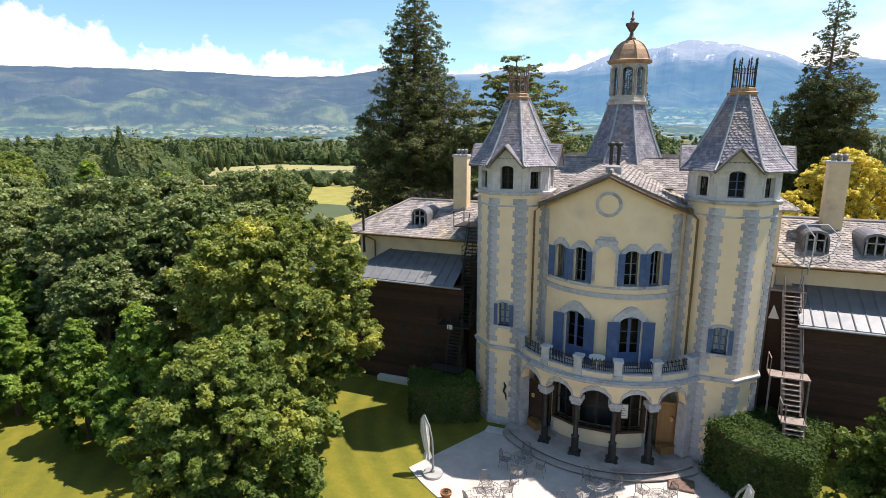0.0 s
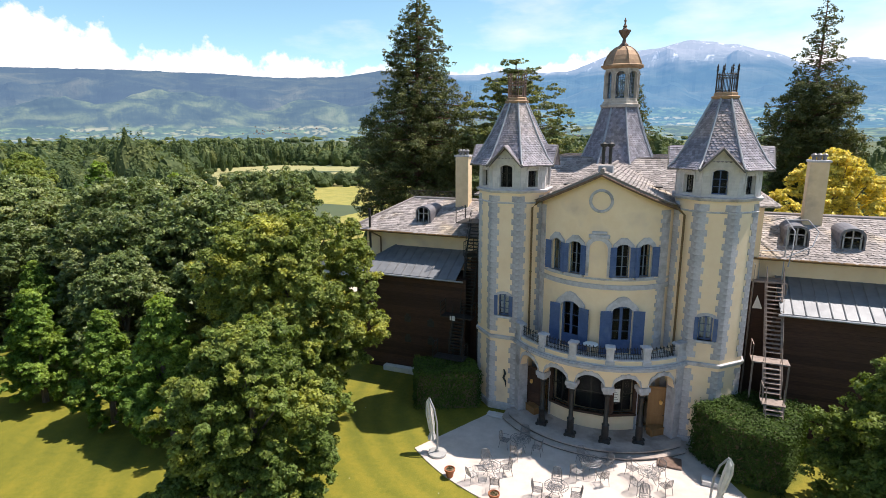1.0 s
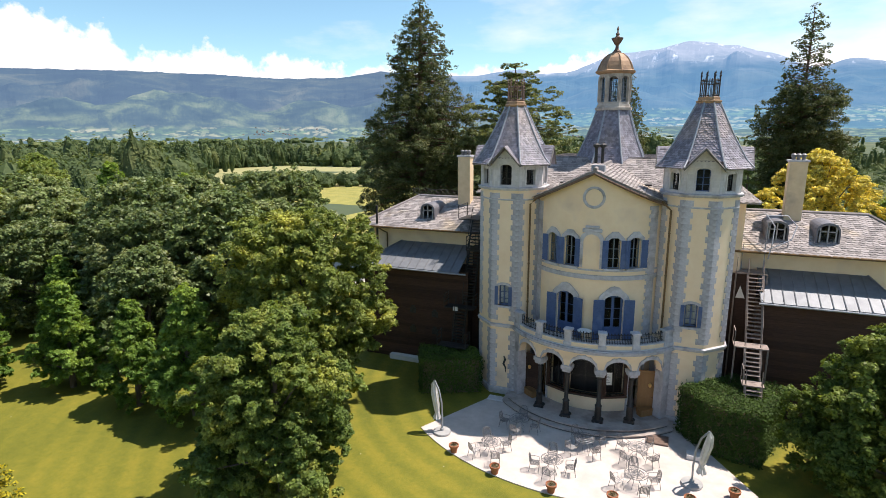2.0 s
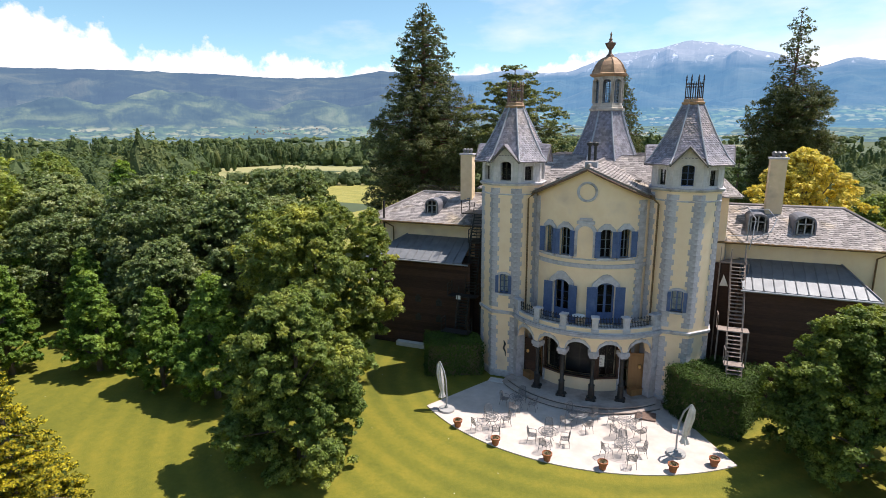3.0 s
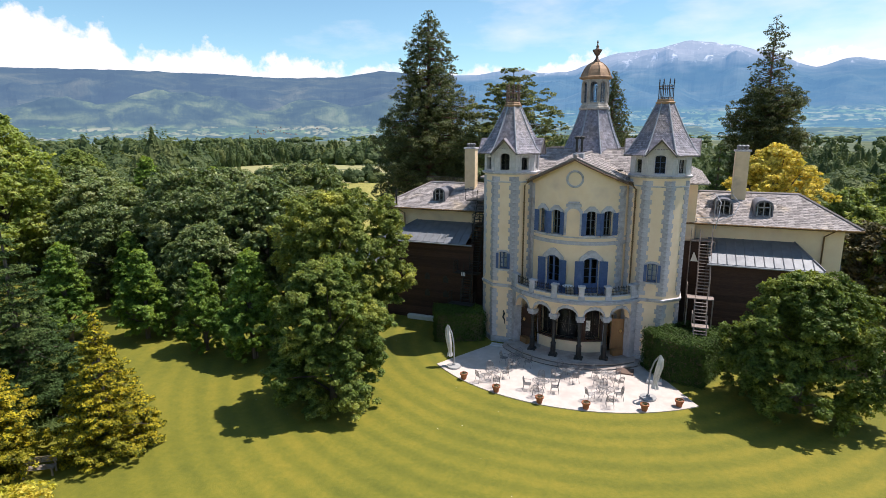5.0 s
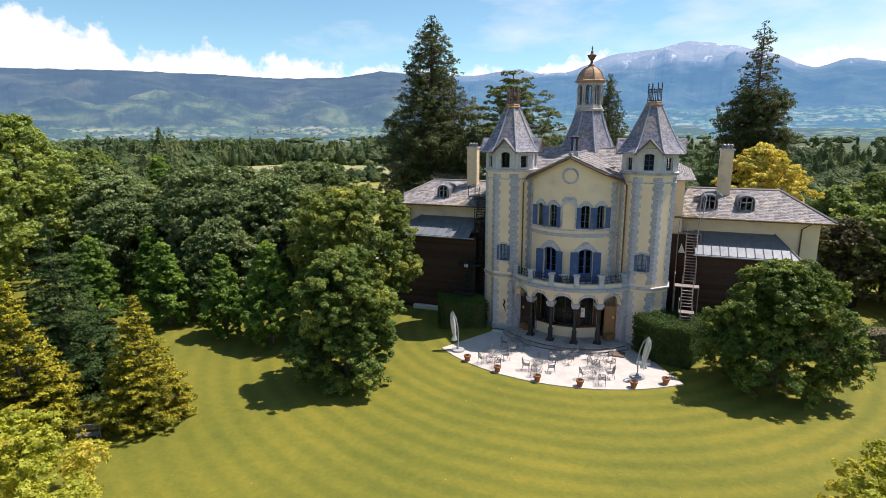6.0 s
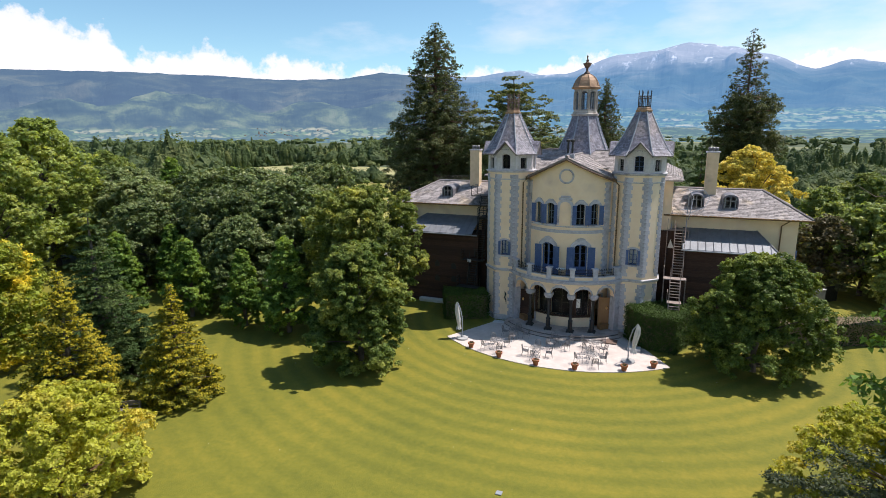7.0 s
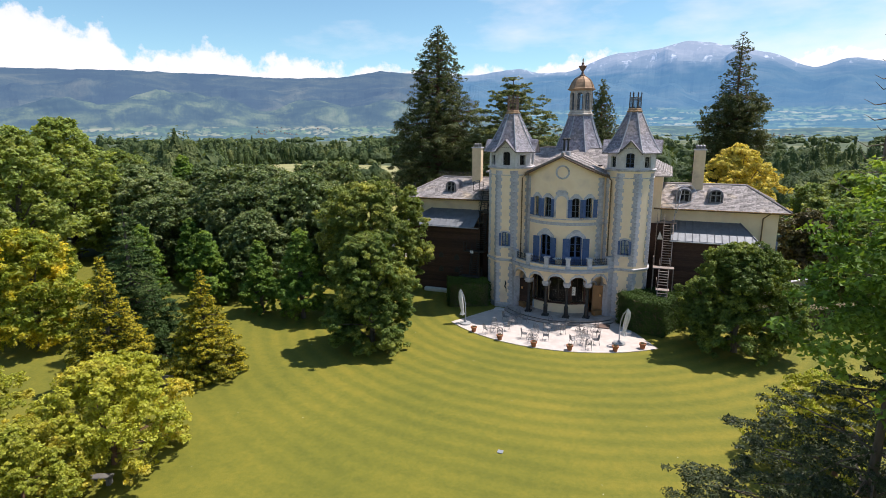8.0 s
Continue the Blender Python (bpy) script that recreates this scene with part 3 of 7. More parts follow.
FOOT = [(-100, 3.0), (-75, 3.1), (-60, 2.2), (-55, 3.2), (-50, 3.9), (-44, 3.2), (-39.5, 1.2), (-36, 2.1), (-30, 3.0), (-26, 2.3), (-21, 1.2), (-16, 0.9), (-10, 0.5), (-5, 0.5), (0, 0.55), (6, 0.45), (10, 0.4), (15, 0.45), (22, 0.45), (40, 0.5)]


# rounded spurs in front of the main ridge: azimuth, share of the way back, height, width in degrees, depth
MOUNDS = [(-57, 0.75, 45, 5.0, 0.25), (-51.5, 0.5, 42, 3.6, 0.16), (-46.5, 0.9, 40, 5.0, 0.25), (-43.5, 0.6, 38, 4.5, 0.2), (-36.5, 0.85, 70, 4.0, 0.25), (-33.5, 0.55, 30, 3.0, 0.16), (-28, 0.85, 50, 3.4, 0.25), (-24, 0.6, 25, 3.6, 0.18), (-13, 0.7, 18, 3.5, 0.2), (-4, 0.75, 8, 4.0, 0.2)]


def foot_height(x, y, r, a):
    d = math.degrees(a)
    e = 1.0
    for (a0, e0), (a1, e1) in zip(FOOT, FOOT[1:]):
        if a0 <= d <= a1:
            f = (d - a0) / (a1 - a0)
            e = e0 + (e1 - e0) * f * f * (3 - 2 * f)
    s = (r - 1500) / 1500
    rough = noise.fractal(Vector((d * 0.22, s * 1.6, 3)), 0.9, 2.1, 6)
    spur = noise.ridged_multi_fractal(Vector((d * 0.09, s * 0.8, 1)), 0.9, 2.1, 4, 1.0, 2.0)
    climb = max(0.0, s - 0.22) / 0.6
    rise = climb * climb * (3 - 2 * climb) if climb < 1 else 1 - 1.2 * (climb - 1)
    top = math.tan(radians(0.8 * e * math.cos(radians(d + 22)))) * 2750 + 17
    z = -16 + 5 * min(1, s / 0.2) + top * max(0, rise) * (1 + 0.22 * rough + 0.15 * (spur - 1.2))
    for az, share, tall, wide, deep in MOUNDS:
        z += tall * math.exp(-((d - az) / wide) ** 2 - ((s - share) / deep) ** 2) * (1 + 0.15 * rough)
    return z


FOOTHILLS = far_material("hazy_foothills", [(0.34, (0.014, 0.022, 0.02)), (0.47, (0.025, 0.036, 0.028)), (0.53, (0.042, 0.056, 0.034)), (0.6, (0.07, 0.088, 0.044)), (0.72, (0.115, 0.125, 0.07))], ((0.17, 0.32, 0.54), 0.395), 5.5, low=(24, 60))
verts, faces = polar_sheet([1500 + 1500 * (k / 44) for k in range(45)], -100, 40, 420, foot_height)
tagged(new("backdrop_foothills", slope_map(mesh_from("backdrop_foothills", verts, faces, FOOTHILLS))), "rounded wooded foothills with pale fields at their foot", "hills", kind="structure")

# ---- the chateau ----
chateau = thing("chateau", "ochre rendered chateau with grey stone quoins and slate roofs", "building")
TX, TY, TR = 5.46, 1.75, 2.16          # tower axis and corner radius
FC, FR = (-0.18, 3.1), 4.2               # the bowed front: centre and radius
BC = (-0.12, 3.3)                       # centre of arcade, balcony and steps


def frame_at(x, y, z, facing):
    """A pose whose y points into the wall; facing is the outward bearing, degrees from -y towards +x."""
    return pose(x, y, z, 0, 0, facing)


def arch_outline(w, h, rise, n=10):
    """Points up the left jamb, over a low arch and down the right jamb."""
    pts = [(-w / 2, 0.0)]
    for k in range(n + 1):
        a = math.pi * (1 - k / n)
        pts.append((w / 2 * math.cos(a), h - rise + rise * math.sin(a)))
    return pts + [(w / 2, 0.0)]


def surround(bm, w, h, rise, b, m, proud=0.06, crest=0.0, deep=0.12):
    """A stone frame round an arched opening; crest lifts its crown."""
    inner = arch_outline(w, h, rise)
    outer = arch_outline(w + 2 * b, h + b, rise + b * 0.4)
    outer = [(x, z + crest * min(1.0, 1.9 * max(0.0, 1 - abs(x) / (0.4 * w))) + (0.05 if crest and abs(abs(x) - 0.36 * w) < 0.12 * w and z > h - rise else 0)) for x, z in outer]
    rows = [[bm.verts.new(m @ Vector((x, y, z))) for (x, z), y in ((i, deep), (i, -proud), (o, -proud), (o, deep * 0.3))] for i, o in zip(inner, outer)]
    for p, q in zip(rows, rows[1:]):
        for k in range(3):
            bm.faces.new((p[k], q[k], q[k + 1], p[k + 1]))
    for r in (rows[0], rows[-1]):
        bm.faces.new(r)
    # corners behind the arch
    for (x, z) in ((-w / 2, h), (w / 2, h)):
        pts = [p for p in inner if (p[0] <= 0) == (x < 0) and p[1] >= h - rise - 1e-6]
        if len(pts) > 1:
            bm.faces.new([bm.verts.new(m @ Vector((u, 0.03, v))) for u, v in pts + [(x, h + 0.01)]])
    return bm


def shutter_leaf(bm, w, h, rise=0.0):
    """A panelled and louvred leaf, hinge at x=0, reaching to x=w."""
    box(bm, 0, w, -0.022, 0.022, 0, h)
    for z0, z1 in ((0.06, 0.30 * h), (0.34 * h, 0.62 * h), (0.66 * h, h - 0.06)):
        n = max(2, int((z1 - z0) / 0.11))
        for k in range(n):
            z = z0 + (z1 - z0) * (k + 0.5) / n
            box(bm, 0.05, w - 0.05, -0.034, -0.02, z - 0.03, z + 0.03)
    return bm


def window(m, w, h, rise, name="window", leaf=0.0, swing=(8, 8), bars=2, band=0.16, crest=0.0, stone=None, curtain=False, wood=None, parent=None, sill=True, f=0.055):
    """A casement in an arched opening: jambs, mullion and bars, panes, shutters and stone surround."""
    bm = bmesh.new()
    y0, y1 = 0.16, 0.22
    for x0, x1, z0, z1 in ((-w / 2, -w / 2 + f, 0, h - 0.3 * rise), (w / 2 - f, w / 2, 0, h - 0.3 * rise), (-w / 2, w / 2, 0, f), (-w / 2 + f, w / 2 - f, h - f - 0.02, h - 0.02), (-f / 2, f / 2, f, h - 0.1)):
        box(bm, x0, x1, y0, y1, z0, z1, m)
    for k in range(1, bars + 1):
        z = (h - rise * 0.5) * k / (bars + 1)
        box(bm, -w / 2 + f, -f / 2, y0 + 0.012, y1 - 0.012, z - 0.018, z + 0.018, m)
        box(bm, f / 2, w / 2 - f, y0 + 0.012, y1 - 0.012, z - 0.018, z + 0.018, m)
    ob = part(name, bm, wood or PALE_FRAME, parent or chateau)
    bm = bmesh.new()
    for s in (-1, 1):
        xs = sorted((s * f / 2, s * (w / 2 - f)))
        box(bm, xs[0], xs[1], 0.185, 0.193, f, h - f, m)
    pane = part("pane", bm, GLASS, ob)
    pane.visible_shadow = False
    if curtain:
        bm = bmesh.new()
        for s in (-1, 1):
            n = 8
            xs = [s * (w / 2 - f - (w / 2 - 0.08) * 0.97 * k / n) for k in range(n + 1)]
            rows = [(bm.verts.new(m @ Vector((x, 0.32 + 0.03 * (k % 2), 0.1))), bm.verts.new(m @ Vector((x, 0.32 + 0.03 * (k % 2), h - 0.12)))) for k, x in enumerate(xs)]
            for a, b in zip(rows, rows[1:]):
                bm.faces.new((a[0], b[0], b[1], a[1]))
        part("curtain", bm, CURTAIN, ob, "pale curtain")
    bm = bmesh.new()
    surround(bm, w, h, rise, band, m, crest=crest)
    part("stone_surround", bm, stone or STONE, ob, "grey stone surround")
    if sill:
        bm = bmesh.new()
        box(bm, -w / 2 - band, w / 2 + band, -0.12, 0.18, -0.14, 0.0, m, 0.015)
        part("sill", bm, stone or STONE, ob, "grey stone sill")
    if leaf:
        for s, deg in ((-1, swing[0]), (1, swing[1])):
            bm = bmesh.new()
            shutter_leaf(bm, leaf, h - rise * 0.55 - 0.06)
            t = m @ Matrix.Translation((s * (w / 2 + 0.01), -0.09, 0.04)) @ Matrix.Rotation(radians(180 + deg if s < 0 else -deg), 4, "Z")
            if s < 0:
                t = t @ Matrix.Diagonal((1, -1, 1, 1))
            bmesh.ops.transform(bm, matrix=t, verts=bm.verts[:])
            bmesh.ops.recalc_face_normals(bm, faces=bm.faces[:])
            part("shutter", bm, BLUE, ob, "faded blue louvred shutter")
    return ob


# bowed front wall with its openings (u is degrees round the bow)
BOW = 60.0


def bow(u, z, d=0.0, r=0.0):
    q = FR + r - d
    return Vector((FC[0] + q * math.sin(radians(u)), FC[1] - q * math.cos(radians(u)), z))


def gable_z(x):
    return 14.98 - 0.48 * abs(x - FC[0])


def deg(metres):
    return math.degrees(metres / FR)


FLOOR0, FLOOR1, FLOOR2 = 0.36, 5.0, 9.42
door_u, win_u = (-19.6, 19.6), (-34.5, -17.6, 17.6, 34.5)
holes = [(u - deg(0.6), u + deg(0.6), FLOOR1 + 0.02, FLOOR1 + 2.78) for u in door_u]
holes += [(u - deg(0.36), u + deg(0.36), FLOOR2, FLOOR2 + 1.84) for u in win_u]
holes += [(-14, 14, 1.4, 3.8), (-34, -16.5, 1.4, 3.8), (16.5, 34, 1.4, 3.8), (-50, -36, FLOOR0, 3.3), (36, 50, FLOOR0, 3.3)]
bm = bmesh.new()
us = [-BOW + 2 * BOW * k / 32 for k in range(33)]
pierced(bm, lambda u, z, d: bow(u, z, d), us, [0.0, FLOOR1, 9.0, 12.4], holes, 0.4)
cols = [[bm.verts.new(bow(u, z, d)) for z, d in ((12.4, 0), (gable_z(bow(u, 0).x), 0), (gable_z(bow(u, 0).x), 0.4), (12.4, 0.4))] for u in us]
for a, b in zip(cols, cols[1:]):
    for k in range(4):
        bm.faces.new((a[k], b[k], b[(k + 1) % 4], a[(k + 1) % 4]))
bmesh.ops.recalc_face_normals(bm, faces=bm.faces[:])
front = part("front_wall", bm, OCHRE, chateau, "bowed ochre front wall")

for u in door_u:
    m = frame_at(*bow(u, FLOOR1 + 0.02), u)
    window(m, 1.2, 2.78, 0.42, "balcony_door", leaf=0.6, swing=(6, 6), bars=3, band=0.3, crest=0.26, sill=False, wood=BLUE, f=0.15)
for u in win_u:
    m = frame_at(*bow(u, FLOOR2), u)
    window(m, 0.72, 1.84, 0.24, "window", leaf=0.36, swing=(18, 18), bars=2, band=0.2, crest=0.14)
for u in (-25, 0, 25):
    m = frame_at(*bow(u, 1.4), u)
    window(m, 2.03 if u == 0 else 1.27, 2.4, 0.35, "veranda_window", bars=1, band=0.12, wood=IRON, stone=BROWN_WOOD)
for u in (-43, 43):
    m = frame_at(*bow(u, FLOOR0), u)
    window(m, 1.0, 2.94, 0.1, "veranda_door", bars=1, band=0.12, wood=WARM_WOOD, sill=False)

# dark panels added over the arcade's back wall to deepen its shade
for u in (-35.2, -15.2, 15.2, 35.2):
    bm = bmesh.new()
    box(bm, -0.17, 0.17, -0.09, 0.04, 1.42, 3.95, frame_at(*bow(u, 0), u), 0.01)
    part("veranda_post", bm, BROWN_WOOD, chateau, "dark panel added over the pier between veranda windows")
bm = bmesh.new()
arc_band(bm, FC, FR - 0.02, FR + 0.05, 3.72, 4.66, -50, 50, 32)
part("veranda_fascia", bm, BROWN_WOOD, chateau, "dark panel added above the veranda windows")
for u in door_u:
    for sg in (-1, 1):
        bm = bmesh.new()
        box(bm, sg * 0.27 - 0.2, sg * 0.27 + 0.2, 0.15, 0.2, 0.1, 0.78, frame_at(*bow(u, FLOOR1 + 0.02), u), 0.015)
        part("door_panel", bm, BLUE, chateau, "blue wooden lower door panel")

# near-black linings added behind the panes; their colour stands for unlit rooms
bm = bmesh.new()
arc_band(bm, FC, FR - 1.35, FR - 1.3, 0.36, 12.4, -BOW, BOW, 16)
part("dark_room_lining", bm, DARK_INSIDE, chateau, "near-black lining added behind the windows for unlit rooms")
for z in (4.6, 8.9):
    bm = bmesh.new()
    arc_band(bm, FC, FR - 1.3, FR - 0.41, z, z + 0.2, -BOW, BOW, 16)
    part("dark_floor_lining", bm, DARK_INSIDE, chateau)

# string courses, sill course, niche and roundel on the bow
for z0, z1, proud, name in ((8.72, 8.98, 0.09, "string_course"), (9.22, 9.32, 0.05, "sill_course")):
    bm = bmesh.new()
    arc_band(bm, FC, FR - 0.05, FR + proud, z0, z1, -BOW, BOW, 32)
    part(name, bm, STONE, chateau, "weathered stone course")
bm = bmesh.new()
m = frame_at(*bow(0, FLOOR2), 0)
surround(bm, 0.98, 2.0, 0.48, 0.2, m, proud=0.06, deep=0.05)
box(bm, -0.4, 0.4, -0.12, 0.06, 2.34, 2.5, m, 0.04)
box(bm, -0.56, 0.56, -0.09, 0.06, 2.1, 2.34, m, 0.05)
part("niche_surround", bm, STONE, chateau, "stone frame round a blind niche")
bm = bmesh.new()
bm2 = [(0.64, 0.02), (0.64, -0.05), (0.56, -0.09), (0.50, -0.06), (0.48, 0.02)]
m = frame_at(*bow(0, 13.55), 0)
rows = [[bm.verts.new(m @ Vector((r * math.cos(math.tau * k / 28), y, r * math.sin(math.tau * k / 28)))) for r, y in bm2] for k in range(28)]
for a, b in zip(rows, rows[1:] + rows[:1]):
    for k in range(4):
        bm.faces.new((a[k], b[k], b[k + 1], a[k + 1]))
part("roundel", bm, STONE, chateau, "round stone moulding in the gable")
bm = bmesh.new()
for s in (-1, 1):
    for k in range(34):
        z = 5.05 + k * 0.235
        w = 0.5 if k % 2 else 0.38
        a = s * 52.6
        arc_band(bm, FC, FR - 0.02, FR + 0.035, z, z + 0.225, a - deg(w), a + deg(0.2), 2)
stones = part("corner_stone_strip", bm, STONE, chateau, "grey stone strips beside the bow")
stones["kind"] = "stuff"

# ---- towers ----


def octagon(r, k):
    a = radians(22.5 + 45 * k)
    return Vector((r * math.cos(a), r * math.sin(a), 0))


QUOINS = []


def quoin_mesh(long_first):
    """A block that clasps a corner of the tower; axis at the origin, corner on +x."""
    bm = bmesh.new()
    la, lb = (0.46, 0.34) if long_first else (0.34, 0.46)
    half = math.pi / 8
    da, db = Vector((-math.sin(half), -math.cos(half))), Vector((-math.sin(half), math.cos(half)))
    out = Vector((TR + 0.024, 0))
    inn = Vector((TR - 0.06, 0))
    pts = [inn + da * la, out + da * la, out, out + db * lb, inn + db * lb, inn]
    prism(bm, [tuple(p) for p in pts], 0.0, 0.33)
    bmesh.ops.recalc_face_normals(bm, faces=bm.faces[:])
    me = bpy.data.meshes.new("quoin_stone")
    bm.to_mesh(me)
    bm.free()
    me.materials.append(STONE)
    return me


QUOIN_MESH = [quoin_mesh(True), quoin_mesh(False)]


def slates_on(bm, pts, w, h, lift, rng, under=0.02, pointed=False):
    """Overlapping slates over a flat polygon given in order; the first two points are its lower edge."""
    pts = [Vector(p) for p in pts]
    u = (pts[1] - pts[0]).normalized()
    nrm = u.cross(pts[2] - pts[0]).normalized()
    if nrm.z < 0:
        nrm = -nrm
    v = nrm.cross(u)
    if v.z < 0:
        v = -v
    o = pts[0]
    flat = [((p - o).dot(u), (p - o).dot(v)) for p in pts]
    u0, u1 = min(p[0] for p in flat), max(p[0] for p in flat)
    v1 = max(p[1] for p in flat)
    rows = max(1, int(round(v1 / h)))
    for i in range(rows):
        vy = (i + 0.5) * v1 / rows
        hh = v1 / rows
        xs = []
        for (xa, ya), (xb, yb) in zip(flat, flat[1:] + flat[:1]):
            if (ya > vy) != (yb > vy):
                xs.append(xa + (xb - xa) * (vy - ya) / (yb - ya))
        if len(xs) < 2:
            continue
        a, b = min(xs), max(xs)
        n = max(1, int(round((b - a) / w)))
        ww = (b - a) / n
        edges = [a] + [a + ww * (k + (0.5 if i % 2 else 0.0)) + rng.uniform(-0.1, 0.1) * ww for k in range(1 if not i % 2 else 0, n)] + [b]
        for x0, x1 in zip(edges, edges[1:]):
            if x1 - x0 < 0.03:
                continue
            g = lift * rng.uniform(0.7, 1.4)
            y0 = vy - hh / 2 - hh * rng.uniform(0.05, 0.22)
            y1 = vy + hh / 2
            q = [bm.verts.new(o + u * x + v * y + nrm * z) for x, y, z in ((x0 + 0.006, y0, g), (x1 - 0.006, y0, g), (x1 - 0.006, y1, under * 0.3), (x0 + 0.006, y1, under * 0.3), (x0 + 0.006, y0, g - 0.025), (x1 - 0.006, y0, g - 0.025))]
            if pointed:
                tip = bm.verts.new(o + u * (x0 + x1) * 0.5 + v * (y0 - 0.42 * hh) + nrm * (g + 0.012))
                deep = bm.verts.new(o + u * (x0 + x1) * 0.5 + v * (y0 - 0.42 * hh) + nrm * (g - 0.02))
                bm.faces.new((q[0], tip, q[1], q[2], q[3]))
                bm.faces.new((q[4], deep, tip, q[0]))
                bm.faces.new((deep, q[5], q[1], tip))
                continue
            bm.faces.new((q[0], q[1], q[2], q[3]))
            bm.faces.new((q[4], q[5], q[1], q[0]))
    return bm


def deck(bm, pts, drop=0.1):
    """The boarding below the slates, a slab of the polygon's shape."""
    a = [bm.verts.new(Vector(p)) for p in pts]
    b = [bm.verts.new(Vector(p) - Vector((0, 0, drop))) for p in pts]
    bm.faces.new(a)
    bm.faces.new(b[::-1])
    n = len(pts)
    for i in range(n):
        bm.faces.new((a[i], b[i], b[(i + 1) % n], a[(i + 1) % n]))
    return bm


def roof(name, faces, material, parent, label, w=0.34, h=0.26, lift=0.045, seed=1, drop=0.12, pointed=False):
    """A roof of flat faces: one deck, and slates laid over it."""
    rng = random.Random(seed)
    bm = bmesh.new()
    for f in faces:
        deck(bm, f, drop)
    bmesh.ops.remove_doubles(bm, verts=bm.verts[:], dist=0.002)
    bmesh.ops.recalc_face_normals(bm, faces=bm.faces[:])
    ob = part(name, bm, material, parent, label)
    bm = bmesh.new()
    for f in faces:
        slates_on(bm, f, w, h, lift, rng, pointed=pointed)
    sl = part("slate_covering", bm, material, ob, "overlapping weathered slates")
    sl["kind"] = "stuff"
    return ob


def capping(name, lines, r, material, parent):
    for pts in lines:
        bm = bmesh.new()
        tube(bm, pts, r, 6)
        part(name, bm, material, parent)


CORNICE_Z, EAVE_Z = 13.8, 15.3


def tower(cx, seed):
    side = 1 if cx > 0 else -1
    base = Vector((cx, TY, 0))
    width = 2 * TR * math.sin(radians(22.5))
    apothem = TR * math.cos(radians(22.5))
    bm = bmesh.new()
    top = bmesh.new()
    fittings = []
    for k in range(8):
        facing = 45.0 * k                     # bearing from -y towards +x
        f = radians(facing)
        mid = base + Vector((math.sin(f), -math.cos(f), 0)) * apothem
        m = frame_at(*mid, facing)
        hs, ts = [], []
        if k == 0:
            hs.append((-0.36, 0.36, 6.2, 7.6))
            fittings.append((m @ Matrix.Translation((0, 0, 6.2)), 0.72, 1.4, 0.16, dict(leaf=0.2, swing=(10, 10), bars=2, band=0.14, curtain=True, wood=BLUE, f=0.1)))
        big = k % 2 == 0
        w, z0, z1 = (0.74, 14.02, 15.28) if big else (0.64, 14.02, 15.14)
        ts.append((-w / 2, w / 2, z0, z1))
        fittings.append((m @ Matrix.Translation((0, 0, z0)), w, z1 - z0, 0.2 if big else 0.28, dict(bars=2, band=0.09, stone=PALE_STONE, sill=False, wood=BLUE if k == 0 and side > 0 else IRON)))
        pierced(bm, lambda u, z, d, m=m: m @ Vector((u * (1 - d / apothem), d, z)), [-width / 2, width / 2], [0, CORNICE_Z - 0.1], hs, 0.34)
        pierced(top, lambda u, z, d, m=m: m @ Vector((u * (1 - d / apothem), d, z)), [-width / 2, width / 2], [CORNICE_Z, EAVE_Z], ts, 0.3)
    bmesh.ops.remove_doubles(bm, verts=bm.verts[:], dist=0.001)
    bmesh.ops.remove_doubles(top, verts=top.verts[:], dist=0.001)
    wall = part("tower_wall", bm, OCHRE, chateau, "octagonal ochre tower wall")
    part("belvedere", top, PALE_STONE, chateau, "pale stone top storey of the tower")
    # added near-black core; the tower's unlit inside is put into its colour
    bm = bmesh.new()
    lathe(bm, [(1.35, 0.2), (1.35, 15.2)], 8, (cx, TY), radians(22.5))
    part("dark_tower_lining", bm, DARK_INSIDE, chateau, "near-black lining added inside the tower for its unlit interior")
    for m, w, h, rise, kw in fittings:
        window(m, w, h, rise, "tower_window", **kw)
    # courses round the tower
    for z0, z1, r, name, mat in ((4.72, 4.95, 0.14, "tower_course", STONE), (CORNICE_Z - 0.12, CORNICE_Z + 0.08, 0.2, "tower_cornice", STONE), (13.05, 13.14, 0.06, "thin_course", STONE), (0.0, 0.5, 0.1, "plinth", STONE)):
        bm = bmesh.new()
        lathe(bm, [(TR - 0.3, z0), (TR + r * 0.6, z0), (TR + r, z0 + 0.6 * (z1 - z0)), (TR + r, z1 - 0.03), (TR + r * 0.4, z1), (TR - 0.3, z1)], 8, (cx, TY), radians(22.5))
        part(name, bm, mat, wall)
    # flared slate spire
    prof = [(2.68, EAVE_Z), (2.28, 15.7), (1.88, 16.35), (1.45, 17.1), (1.02, 17.95), (0.6, 18.8)]
    fs = []
    for k in range(8):
        for (r0, z0), (r1, z1) in list(zip(prof, prof[1:]))[k % 2 :]:
            q = [base + octagon(r0, k) + Vector((0, 0, z0)), base + octagon(r0, k + 1) + Vector((0, 0, z0)), base + octagon(r1, k + 1) + Vector((0, 0, z1)), base + octagon(r1, k) + Vector((0, 0, z1))]
            fs.append(q)
    spire = roof("tower_roof", fs, DARK_SLATE, chateau, "steep flared slate tower roof", 0.19, 0.14, 0.035, seed, 0.06, True)
    capping("hip_flashing", [[base + octagon(r + 0.03, k) + Vector((0, 0, z + 0.02)) for r, z in prof] for k in range(8)], 0.055, LEAD, spire)
